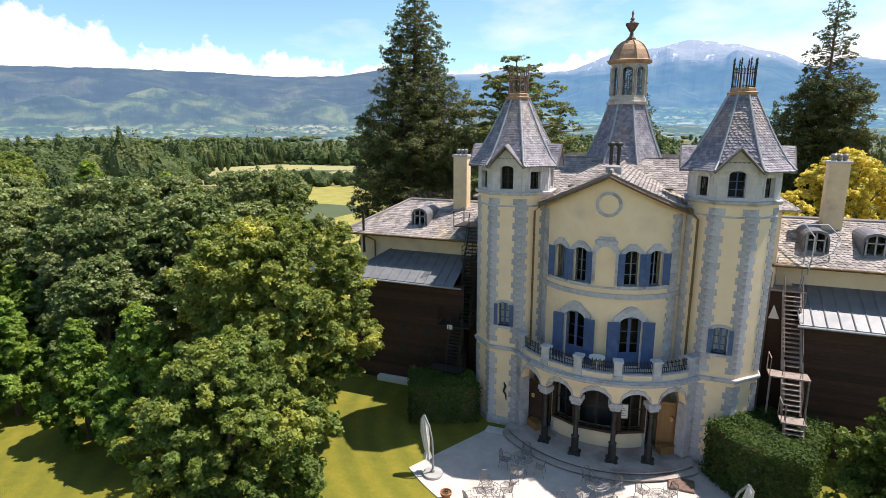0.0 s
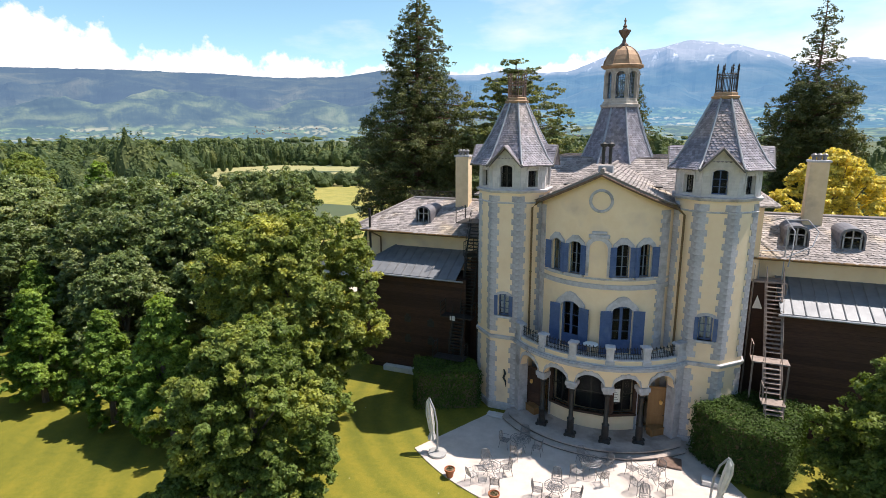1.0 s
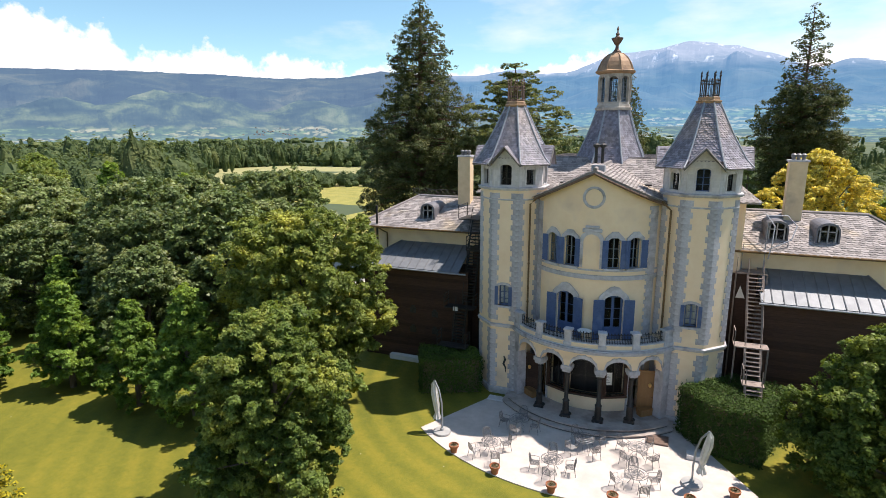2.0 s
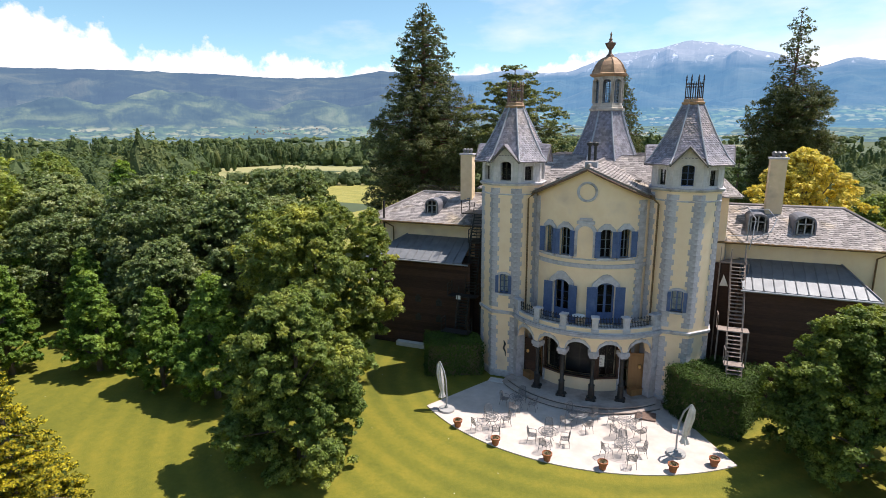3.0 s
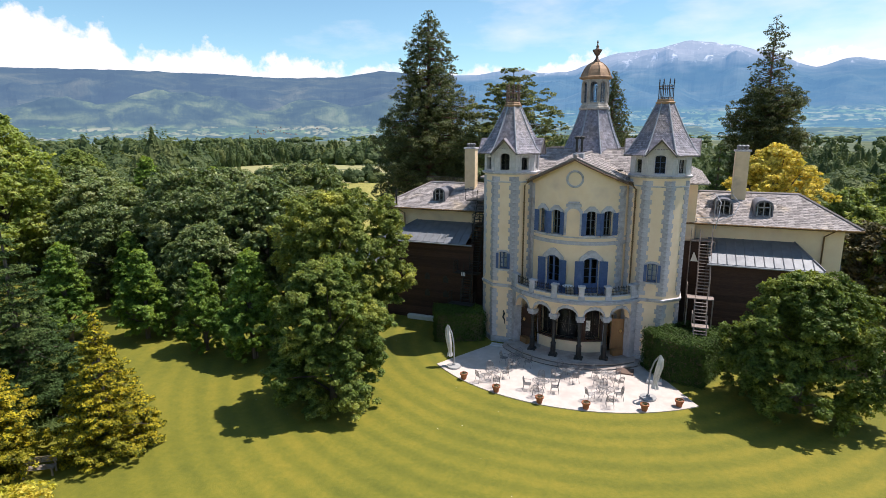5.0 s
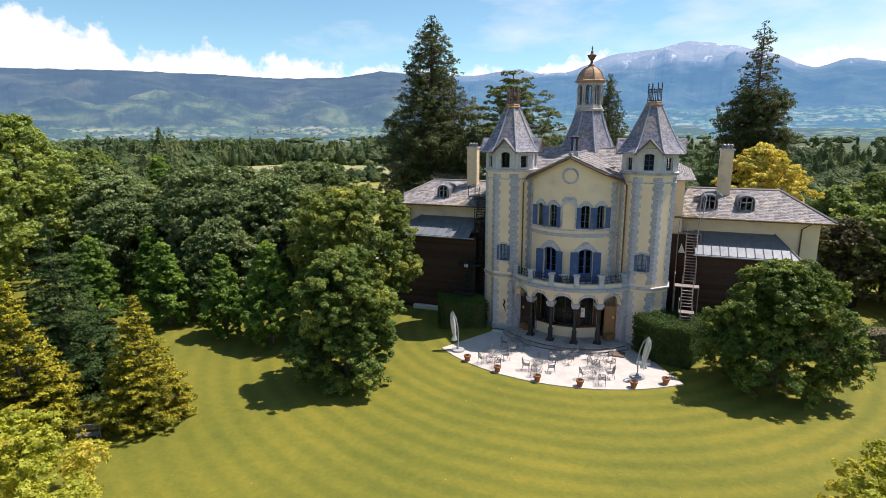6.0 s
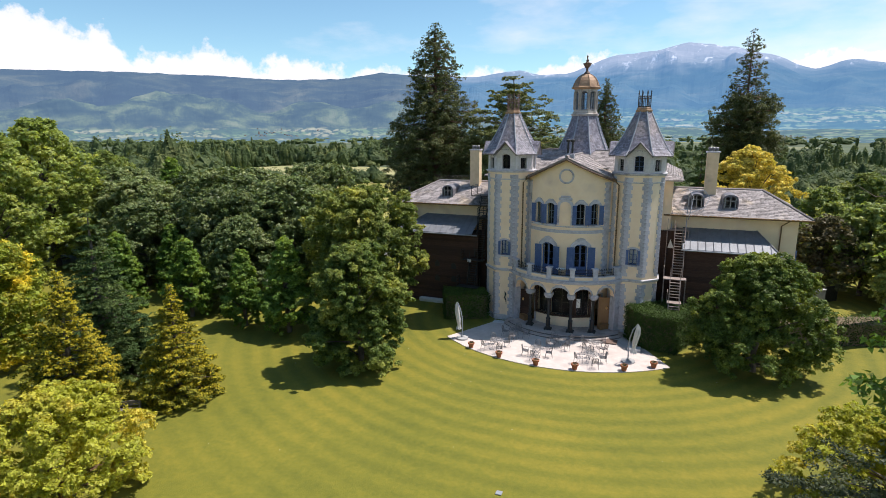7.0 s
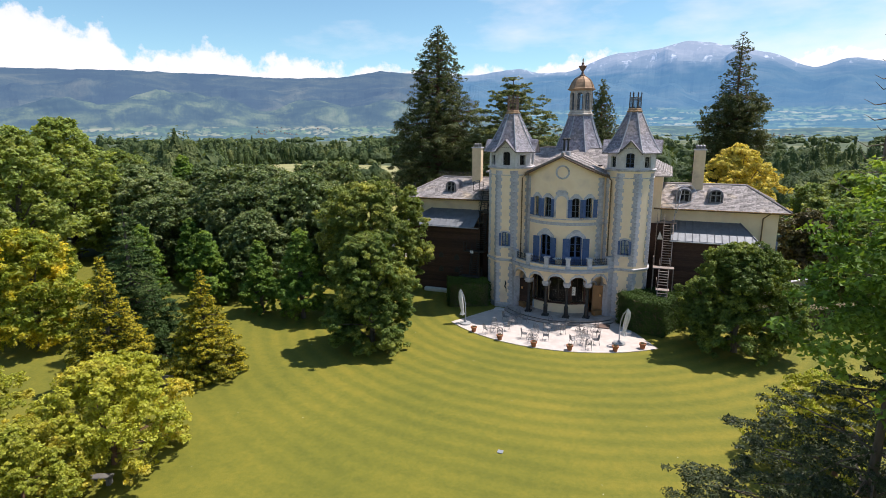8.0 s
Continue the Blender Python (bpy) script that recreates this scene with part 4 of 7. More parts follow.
    # gablets on the four main faces
    for k in range(4):
        f = radians(90 * k)
        o = Vector((math.sin(f), -math.cos(f), 0))
        s = Vector((math.cos(f), math.sin(f), 0))
        tip = base + o * 2.5 + Vector((0, 0, 16.4))
        back = base + o * 1.4 + Vector((0, 0, 16.42))
        for sg in (-1, 1):
            low = base + o * 2.46 + s * sg * 1.04 + Vector((0, 0, EAVE_Z - 0.05))
            lowb = base + o * 1.9 + s * sg * 1.04 + Vector((0, 0, EAVE_Z - 0.03))
            roof("gablet", [[low, lowb, back, tip] if sg > 0 else [lowb, low, tip, back]], DARK_SLATE, spire, "small gabled slate roof", 0.15, 0.13, 0.025, seed + k, 0.09)
            bm = bmesh.new()
            tube(bm, [low + o * 0.03 - Vector((0, 0, 0.06)), tip + o * 0.03 - Vector((0, 0, 0.06))], 0.055, 4)
            part("bargeboard", bm, RISER, spire)
        bm = bmesh.new()
        tri = [base + o * (2.14 - d) + s * sg2 * hw + Vector((0, 0, zz)) for d in (0, 0.25) for sg2, hw, zz in ((-1, 0.86, EAVE_Z), (1, 0.86, EAVE_Z), (1, 0.0, 16.22))]
        v = [bm.verts.new(p) for p in tri]
        for f3 in ((0, 1, 2), (5, 4, 3), (0, 3, 4, 1), (1, 4, 5, 2), (2, 5, 3, 0)):
            bm.faces.new([v[i] for i in f3])
        part("gablet_wall", bm, PALE_STONE, spire)
    # copper cap with iron cresting
    bm = bmesh.new()
    lathe(bm, [(0.57, 18.77), (0.68, 18.8), (0.72, 18.92), (0.6, 18.96), (0.6, 19.1), (0.52, 19.14)], 8, (cx, TY), radians(22.5))
    part("cap", bm, COPPER, spire, "ochre copper cap")
    bm = bmesh.new()
    for k in range(8):
        p = base + octagon(0.52, k)
        tube(bm, [p + Vector((0, 0, 19.1)), p + Vector((0, 0, 20.2))], 0.03, 5)
        lathe(bm, [(0.0, 20.18), (0.06, 20.25), (0.02, 20.35), (0.05, 20.4), (0.0, 20.55)], 5, (p.x, p.y), closed=False)
        q = base + octagon(0.52, k + 1)
        for z in (19.22, 19.85, 20.02):
            tube(bm, [p + Vector((0, 0, z)), q + Vector((0, 0, z))], 0.02, 4)
        for j in (1, 2):
            r = p.lerp(q, j / 3)
            tube(bm, [r + Vector((0, 0, 19.12)), r + Vector((0, 0, 20.12))], 0.016, 4)
    part("cresting", bm, RUST if side < 0 else IRON, spire, "wrought iron roof cresting")
    # downpipe in the angle to the bow
    bm = bmesh.new()
    px = cx - side * 1.5
    py = TY - 1.62
    tube(bm, [(cx - side * 2.0, py + 0.1, 13.35), (cx - side * 1.75, py - 0.05, 13.1), (px, py, 12.85), (px, py, 5.1)], 0.06, 8)
    for z in (6.5, 9.0, 11.5):
        lathe(bm, [(0.08, z), (0.08, z + 0.06)], 8, (px, py))
    part("downpipe", bm, PIPE, wall, "brown metal downpipe")
    QUOINS.append((wall, base))
    return wall


tower(-TX - 0.2, 11)
tower(TX, 12)

# ---- central roof, lantern spire and rear block ----
fs = []
us = [-BOW + 2 * BOW * k / 24 for k in range(25)]
verge = [bow(u, 0, 0, 0.42) for u in us]
BACK = 9.0
for sg in (-1, 1):
    side_pts = [p for p in verge if (p.x - FC[0]) * sg >= -1e-6]
    side_pts.sort(key=lambda p: abs(p.x - FC[0]))
    for p, q in zip(side_pts, side_pts[1:]):
        zp, zq = gable_z(p.x) + 0.16, gable_z(q.x) + 0.16
        fs.append([Vector((q.x, q.y, zq)), Vector((q.x, BACK, zq)), Vector((p.x, BACK, zp)), Vector((p.x, p.y, zp))])
    x, z = side_pts[-1].x, gable_z(side_pts[-1].x) + 0.16
    fs.append([Vector((x + sg * 0.9, 2.0, z - 0.45)), Vector((x + sg * 0.9, BACK, z - 0.45)), Vector((x, BACK, z)), Vector((x, 2.0, z))])
roof("gable_roof", fs, SLATE, chateau, "low stone-slate roof over the bowed gable", 0.34, 0.24, 0.03, 5, 0.14, pointed=True)
capping("ridge_cap", [[(FC[0], verge[12].y, 15.18), (FC[0], BACK, 15.18)]], 0.12, SLATE, chateau)
bm = bmesh.new()
tube(bm, [Vector((p.x, p.y + 0.02, gable_z(p.x) - 0.02)) for p in verge], 0.09, 4)
part("verge_board", bm, RUST, chateau, "dark verge board")

# rear block: walls and hipped roof
bm = bmesh.new()
prism(bm, [(-8.2, 4.2), (8.2, 4.2), (8.2, 17.5), (-8.2, 17.5)], 0, 13.0)
part("rear_wall", bm, OCHRE, chateau)
e, t = 13.1, 15.4
A, B, C, D = (-8.9, 3.6), (8.9, 3.6), (8.9, 18.2), (-8.9, 18.2)
a2, b2, c2, d2 = (-4.6, 7.8), (4.6, 7.8), (4.6, 13.8), (-4.6, 13.8)
quad = lambda p, q, r, s: [Vector((*p, e)), Vector((*q, e)), Vector((*r, t)), Vector((*s, t))]
roof("main_roof", [quad(A, B, b2, a2), quad(B, C, c2, b2), quad(C, D, d2, c2), quad(D, A, a2, d2), [Vector((*p, t)) for p in (a2, b2, c2, d2)]], SLATE, chateau, "hipped stone-slate main roof", 0.34, 0.24, 0.03, 6, pointed=True)

LX, LY = -0.42, 9.6
prof = [(3.0, 14.3), (2.32, 15.7), (1.8, 16.9), (1.42, 17.95), (1.17, 18.75)]
fs = []
o = Vector((LX, LY, 0))
for k in range(8):
    for (r0, z0), (r1, z1) in zip(prof, prof[1:]):
        fs.append([o + octagon(r0, k) + Vector((0, 0, z0)), o + octagon(r0, k + 1) + Vector((0, 0, z0)), o + octagon(r1, k + 1) + Vector((0, 0, z1)), o + octagon(r1, k) + Vector((0, 0, z1))])
spire = roof("lantern_spire", fs, DARK_SLATE, chateau, "octagonal slate spire below the lantern", 0.2, 0.15, 0.035, 7, 0.06, True)
capping("hip_flashing", [[o + octagon(r + 0.03, k) + Vector((0, 0, z + 0.02)) for r, z in prof] for k in range(8)], 0.07, LEAD, spire)
bm = bmesh.new()
lathe(bm, [(1.15, 18.7), (1.36, 18.74), (1.38, 18.9), (1.24, 18.95), (1.22, 19.12), (1.12, 19.14)], 8, (LX, LY), radians(22.5))
part("lantern_base", bm, LANTERN, chateau, "stone base of the lantern")
bm = bmesh.new()
LR = 1.14
for k in range(8):
    f = radians(45 * k)
    mid = o + Vector((math.sin(f), -math.cos(f), 0)) * LR * math.cos(radians(22.5))
    m = frame_at(*mid, 45 * k)
    w = 2 * LR * math.sin(radians(22.5))
    pierced(bm, lambda u, z, d, m=m: m @ Vector((u * (1 - d / 1.05), d, z)), [-w / 2, w / 2], [19.12, 21.3], [(-0.33, 0.33, 19.3, 21.05)], 0.16)
bmesh.ops.remove_doubles(bm, verts=bm.verts[:], dist=0.002)
part("lantern_wall", bm, LANTERN, chateau, "pale octagonal lantern with arched lights")
for k in range(8):
    f = radians(45 * k)
    mid = o + Vector((math.sin(f), -math.cos(f), 0)) * LR * math.cos(radians(22.5))
    window(frame_at(*mid, 45 * k) @ Matrix.Translation((0, -0.02, 19.3)), 0.66, 1.75, 0.33, "lantern_light", bars=5, band=0.05, stone=LANTERN, sill=False, wood=PALE_FRAME)
bm = bmesh.new()
lathe(bm, [(1.1, 21.22), (1.44, 21.34), (1.47, 21.44), (1.3, 21.5), (1.2, 21.78), (1.06, 22.08), (0.84, 22.38), (0.52, 22.62), (0.2, 22.74), (0.16, 22.78)], 8, (LX, LY), radians(22.5))
dome = part("dome", bm, COPPER, chateau, "weathered copper dome with raised ribs")
capping("dome_rib", [[o + octagon(r + 0.02, k) + Vector((0, 0, z)) for r, z in [(1.3, 21.5), (1.2, 21.78), (1.06, 22.08), (0.84, 22.38), (0.52, 22.62), (0.2, 22.74)]] for k in range(8)], 0.03, COPPER, dome)
bm = bmesh.new()
lathe(bm, [(0.3, 22.68), (0.3, 22.8), (0.14, 22.95), (0.1, 23.2), (0.2, 23.32), (0.38, 23.62), (0.42, 23.72), (0.2, 23.76), (0.1, 23.9), (0.14, 24.0), (0.06, 24.1), (0.05, 24.25), (0.09, 24.32), (0.0, 24.55)], 10, (LX, LY), closed=False)
smooth(part("finial", bm, RUST, dome, "urn-shaped iron finial"))

# chimney pots at the gable top
bm = bmesh.new()
box(bm, -0.5, 0.24, -0.5, 0.15, 14.95, 15.35)
part("chimney_base", bm, LEAD, chateau)
for x in (-0.3, 0.06):
    bm = bmesh.new()
    tube(bm, [(x, -0.2, 15.45), (x, -0.2, 16.35)], 0.09, 8)
    lathe(bm, [(0.13, 16.35), (0.2, 16.42), (0.2, 16.52), (0.05, 16.6)], 8, (x, -0.2))
    part("flue", bm, IRON, chateau, "slim metal flue")

# ---- wings ----


def wing(s):
    """One low wing with hipped roof; s is -1 or 1 for its side."""
    P = lambda x, y, z: Vector((s * x, y, z))
    order = lambda q: q if s > 0 else [q[1], q[0]] + q[2:][::-1]
    m = Matrix.Diagonal((s, 1, 1, 1))
    bm = bmesh.new()
    W = 18.15
    pierced(bm, lambda u, z, d: P(u, 5.3 + d, z), [7.5, W - 0.4], [0, 10.15], [], 0.4)
    pierced(bm, lambda u, z, d: P(W - d, u, z), [5.3, 12.7], [0, 10.15], [(7.0, 8.0, 5.2, 7.2), (10.2, 11.2, 5.2, 7.2)], 0.4)
    pierced(bm, lambda u, z, d: P(u, 12.7 - d, z), [7.5, W - 0.4], [0, 10.15], [], 0.4)
    bmesh.ops.recalc_face_normals(bm, faces=bm.faces[:])
    wall = part("wing_wall", bm, PALE_OCHRE, chateau, "pale ochre wing wall")
    for y in (7.5, 10.7):
        window(frame_at(s * W, y, 5.2, 90 * s), 1.0, 2.0, 0.2, "window", leaf=0.5, swing=(30, 30), bars=2)
    e, t = 10.05, 11.95
    x0, x1, xr, y0, y1, ym = 7.6, 18.95, 15.7, 4.25, 13.7, 9.0
    fs = [order([P(x0, y0, e), P(x1, y0, e), P(xr, ym, t), P(x0, ym, t)]), [P(x1, y0, e), P(x1, y1, e), P(xr, ym, t)], [P(x1, y1, e), P(x0, y1, e), P(x0, ym, t), P(xr, ym, t)]]
    rf = roof("wing_roof", fs, SLATE, chateau, "hipped stone-slate wing roof", 0.34, 0.24, 0.03, 20 + s, pointed=True)
    capping("ridge_cap", [[P(x0, ym, t + 0.04), P(xr, ym, t + 0.04)], [P(xr, ym, t + 0.04), P(x1, y0, e + 0.05)], [P(xr, ym, t + 0.04), P(x1, y1, e + 0.05)]], 0.11, SLATE, rf)
    bm = bmesh.new()
    tube(bm, [P(x0, y0 - 0.06, e - 0.06), P(x1 + 0.05, y0 - 0.06, e - 0.06)], 0.08, 8)
    tube(bm, [P(17.3, y0 - 0.06, e - 0.1), P(16.9, 5.2, e - 0.7), P(16.9, 5.2, 5.0)], 0.055, 8)
    part("gutter", bm, PIPE, rf, "brown gutter and downpipe")
    # dormers
    for x in (10.2, 12.9) if s > 0 else (13.5,):
        yb = 5.6
        zb = e + (yb - y0) / (ym - y0) * (t - e)
        bm = bmesh.new()
        n = 10
        r = 0.63 if s > 0 else 0.6
        prof = [(-r, zb - 0.15)] + [(r * math.cos(math.pi * (1 - k / n)), zb + 0.72 + 0.5 * math.sin(math.pi * k / n)) for k in range(n + 1)] + [(r, zb - 0.15)]
        rows = [[bm.verts.new(P(x + a, yy, z)) for yy in (yb - 0.1, yb + 2.2)] for a, z in prof]
        inner = [[bm.verts.new(P(x + a * 0.86, yy, zb - 0.15 + (z - zb + 0.15) * 0.9)) for yy in (yb - 0.1, yb + 2.2)] for a, z in prof]
        for a, b, c, d in zip(rows, rows[1:], inner, inner[1:]):
            bm.faces.new((a[0], b[0], b[1], a[1]))
            bm.faces.new((c[0], c[1], d[1], d[0]))
            bm.faces.new((a[0], c[0], d[0], b[0]))
        bmesh.ops.recalc_face_normals(bm, faces=bm.faces[:])
        dm = part("dormer", bm, DARK_ZINC, chateau, "round-headed dormer clad in dark metal")
        bm = bmesh.new()
        w, h = 1.46 * r, 1.24
        for a0, a1, z0, z1 in ((-w / 2, -w / 2 + 0.08, 0, h), (w / 2 - 0.08, w / 2, 0, h), (-w / 2, w / 2, 0, 0.08), (-0.035, 0.035, 0, h), (-w / 2, w / 2, 0.74, 0.8)):
            box(bm, s * x + a0, s * x + a1, yb - 0.04, yb + 0.05, zb - 0.1 + z0, zb - 0.1 + z1)
        part("dormer_sash", bm, CONCRETE, dm, "grey dormer window")
        bm = bmesh.new()
        box(bm, s * x - w / 2, s * x + w / 2, yb + 0.06, yb + 0.075, zb - 0.1, zb + 1.1)
        part("pane", bm, GLASS, dm).visible_shadow = False
    # chimney stack
    bm = bmesh.new()
    cx, cy = 11.35, 8.3
    prism(bm, [(s * (cx - 0.5), cy - 0.42), (s * (cx + 0.5), cy - 0.42), (s * (cx + 0.5), cy + 0.42), (s * (cx - 0.5), cy + 0.42)][::s], 9.0, 15.3)
    ch = part("chimney", bm, CHIMNEY, chateau, "tall ochre rendered chimney stack")
    bm = bmesh.new()
    box(bm, s * cx - 0.58, s * cx + 0.58, cy - 0.5, cy + 0.5, 15.3, 15.42)
    part("chimney_cap", bm, STONE, ch)
    for a in (-0.28, 0.0, 0.28):
        bm = bmesh.new()
        lathe(bm, [(0.11, 15.42), (0.12, 15.6), (0.17, 15.64), (0.17, 15.74), (0.08, 15.82)], 8, (s * cx + a, cy))
        part("chimney_pot", bm, GREY_IRON, ch)
    # dark boarded annex under a zinc lean-to
    xe, xt = (16.6, 15.1) if s > 0 else (17.9, 15.6)
    bm = bmesh.new()
    box(bm, min(s * 9.2, s * (xe - 0.2)), max(s * 9.2, s * (xe - 0.2)), 2.85, 5.29, 0, 7.3)
    an = part("annex_wall", bm, BROWN_WOOD, chateau, "dark boarded annex below the lean-to")
    for k in range(28):
        bm = bmesh.new()
        z = 0.08 + 0.255 * k
        prism(bm, [(2.85, z), (2.815, z), (2.83, z + 0.245), (2.85, z + 0.245)], min(s * 9.2, s * (xe - 0.2)), max(s * 9.2, s * (xe - 0.2)), Matrix(((0, 0, 1, 0), (1, 0, 0, 0), (0, 1, 0, 0), (0, 0, 0, 1))))
        part("board", bm, BROWN_WOOD, an)
    xs = 9.3 if s > 0 else 9.75
    # dark boarded block added, also standing for deep shade between tower and annex
    bm = bmesh.new()
    box(bm, min(s * 7.0, s * 9.2), max(s * 7.0, s * 9.2), 3.9, 5.28, 0, 8.6)
    part("annex_return", bm, BROWN_WOOD, chateau, "dark boarded block filling the recess in place of its deep shade")
    q = order([P(xs, 2.35, 7.38), P(xe, 2.35, 7.38), P(xt, 5.28, 8.8), P(xs, 5.28, 8.8)])
    bm = bmesh.new()
    deck(bm, q, 0.07)
    bmesh.ops.recalc_face_normals(bm, faces=bm.faces[:])
    ln = part("lean_to_roof", bm, ZINC, chateau, "grey standing-seam zinc lean-to roof")
    for k in range(13):
        x = xs + (xe - xs) * k / 12
        f = 1.0 if x < xt else max(0.0, (xe - x) / (xe - xt))
        if f > 0.05:
            bm = bmesh.new()
            tube(bm, [P(x, 2.33, 7.41), P(x, 2.35 + 2.9 * f, 7.41 + 1.4 * f)], 0.03, 4)
            part("seam", bm, ZINC, ln)
    bm = bmesh.new()
    tube(bm, [P(xe, 2.35, 7.42), P(xt, 5.25, 8.84)], 0.05, 5)
    part("seam", bm, ZINC, ln)
    bm = bmesh.new()
    tube(bm, [P(9.2, 2.29, 7.28), P(xe + 0.1, 2.29, 7.28)], 0.06, 8)
    part("gutter", bm, LEAD, ln)


wing(-1)
wing(1)

# ---- arcade, balcony, steps and terrace ----
BAYS = (-48.5, -28.6, -9.7, 9.7, 28.6, 48.5)
RA0, RA1 = 5.42, 5.86


def ring(r, a, z):
    return Vector((BC[0] + r * math.sin(radians(a)), BC[1] - r * math.cos(radians(a)), z))


def arch_low(a):
    """Height of the arcade's underside at an angle."""
    for a0, a1 in zip(BAYS, BAYS[1:]):
        if a0 <= a <= a1:
            half = radians((a1 - a0) / 2) * 5.65 - 0.17
            off = abs(radians(a - (a0 + a1) / 2)) * 5.65
            return 3.5 + math.sqrt(max(0.0, half * half - off * off)) * 0.98 if off < half else 3.42
    return 0.36


bm = bmesh.new()
rows = []
angles = [-53 + 106 * k / 212 for k in range(213)]
for a in angles:
    lo = arch_low(a)
    rows.append([bm.verts.new(ring(r, a, z)) for r, z in ((RA0, lo), (RA1, lo), (RA1, 4.7), (RA0, 4.7))])
for p, q in zip(rows, rows[1:]):
    for k in range(4):
        bm.faces.new((p[k], q[k], q[(k + 1) % 4], p[(k + 1) % 4]))
bmesh.ops.recalc_face_normals(bm, faces=bm.faces[:])
arcade = part("arcade_wall", bm, OCHRE, chateau, "curved arcade wall carrying the balcony")
for a0, a1 in zip(BAYS, BAYS[1:]):
    bm = bmesh.new()
    rows = []
    for k in range(41):
        a = a0 + 0.9 + (a1 - a0 - 1.8) * k / 40
        lo = arch_low(a)
        hi = min(lo + 0.2 + 0.05 * (k // 4 % 2), 4.68)
        rows.append([bm.verts.new(ring(r, a, z)) for r, z in ((RA1 - 0.02, lo), (RA1 + 0.05, lo), (RA1 + 0.05, hi), (RA1 - 0.02, hi))])
    for p, q in zip(rows, rows[1:]):
        for k in range(4):
            bm.faces.new((p[k], q[k], q[(k + 1) % 4], p[(k + 1) % 4]))
    bmesh.ops.recalc_face_normals(bm, faces=bm.faces[:])
    part("archivolt", bm, STONE, arcade, "stepped stone arch ring")
for a in BAYS[1:-1]:
    c = ring(5.64, a, 0)
    bm = bmesh.new()
    m = frame_at(c.x, c.y, 0, a)
    box(bm, -0.33, 0.33, -0.32, 0.3, 3.42, 3.68, m, 0.03)
    box(bm, -0.25, 0.25, -0.28, 0.28, 3.26, 3.42, m, 0.03)
    part("impost", bm, STONE, arcade, "pale stone impost block")
    bm = bmesh.new()
    lathe(bm, [(0.30, FLOOR0), (0.30, FLOOR0 + 0.1), (0.2, FLOOR0 + 0.16), (0.19, FLOOR0 + 0.95), (0.22, FLOOR0 + 1.0), (0.13, FLOOR0 + 1.1), (0.115, 2.7), (0.12, 3.0), (0.17, 3.06), (0.14, 3.1), (0.22, 3.3)], 10, (c.x, c.y))
    for k in range(4):
        g = math.radians(45 + 90 * k)
        lathe(bm, [(0.12, FLOOR0), (0.1, FLOOR0 + 0.12), (0.02, FLOOR0 + 0.16)], 6, (c.x + 0.3 * math.cos(g), c.y + 0.3 * math.sin(g)))
    smooth(part("column", bm, IRON, chateau, "dark cast-iron arcade column"), 50)
for s in (-1, 1):
    bm = bmesh.new()
    arc_band(bm, BC, RA0 - 0.1, RA1 + 0.06, 0.0, 4.7, s * 47.6, s * 54, 4)
    bmesh.ops.recalc_face_normals(bm, faces=bm.faces[:])
    part("end_pier", bm, STONE, arcade, "grey stone end pier")


def sector(bm, r, a, z0, z1, back):
    pts = [tuple(ring(r, -a + 2 * a * k / 40, 0).xy) for k in range(41)]
    return prism(bm, pts + [(pts[-1][0], back), (pts[0][0], back)], z0, z1)


bm = bmesh.new()
sector(bm, RA1 + 0.05, 53, 4.7, 4.98, 1.2)
balcony = part("balcony_floor", bm, PALE_STONE, chateau, "curved stone balcony")
for z0, z1, r in ((4.62, 4.72, 0.14), (4.72, 4.84, 0.26), (4.84, 4.92, 0.2)):
    bm = bmesh.new()
    arc_band(bm, BC, RA1, RA1 + r, z0, z1, -53.5, 53.5, 40)
    part("balcony_cornice", bm, STONE, balcony)
bm = bmesh.new()
arc_band(bm, BC, RA1 - 0.24, RA1 + 0.02, 4.98, 5.22, -53, 53, 40)
part("balcony_kerb", bm, OCHRE, balcony, "low ochre parapet kerb")
bm = bmesh.new()
arc_band(bm, BC, RA1 - 0.26, RA1 + 0.05, 5.22, 5.28, -53, 53, 40)
part("kerb_coping", bm, STONE, balcony)
POSTS = (-50.5, -28.6, -9.7, 9.7, 28.6, 50.5)
for a in POSTS:
    c = ring(RA1 - 0.12, a, 0)
    m = frame_at(c.x, c.y, 0, a)
    big = abs(a) > 45
    w = 0.36 if big else 0.2
    bm = bmesh.new()
    box(bm, -w, w, -0.19, 0.19, 4.98, 5.86, m, 0.02)
    box(bm, -w - 0.06, w + 0.06, -0.25, 0.25, 5.86, 6.0, m, 0.03)
    box(bm, -w - 0.04, w + 0.04, -0.23, 0.23, 4.98, 5.2, m, 0.02)
    part("parapet_pedestal", bm, STONE, balcony, "grey stone parapet pedestal")
for a0, a1 in zip(POSTS, POSTS[1:]):
    bm = bmesh.new()
    n = 16
    for k in range(n + 1):
        a = a0 + 2.2 + (a1 - a0 - 4.4) * k / n
        p = ring(RA1 - 0.12, a, 5.28)
        q = ring(RA1 - 0.12 + 0.05 * (k % 2), a, 5.86)
        tube(bm, [p, q], 0.014, 4)
        if k % 2:
            lathe(bm, [(0.0, 5.84), (0.04, 5.9), (0.0, 5.98)], 4, (q.x, q.y), closed=False)
    for z in (5.36, 5.58, 5.82):
        tube(bm, [ring(RA1 - 0.12, a0 + 1.5 + (a1 - a0 - 3) * k / 8, z) for k in range(9)], 0.016, 4)
    part("railing", bm, IRON, balcony, "dark wrought-iron balcony railing")

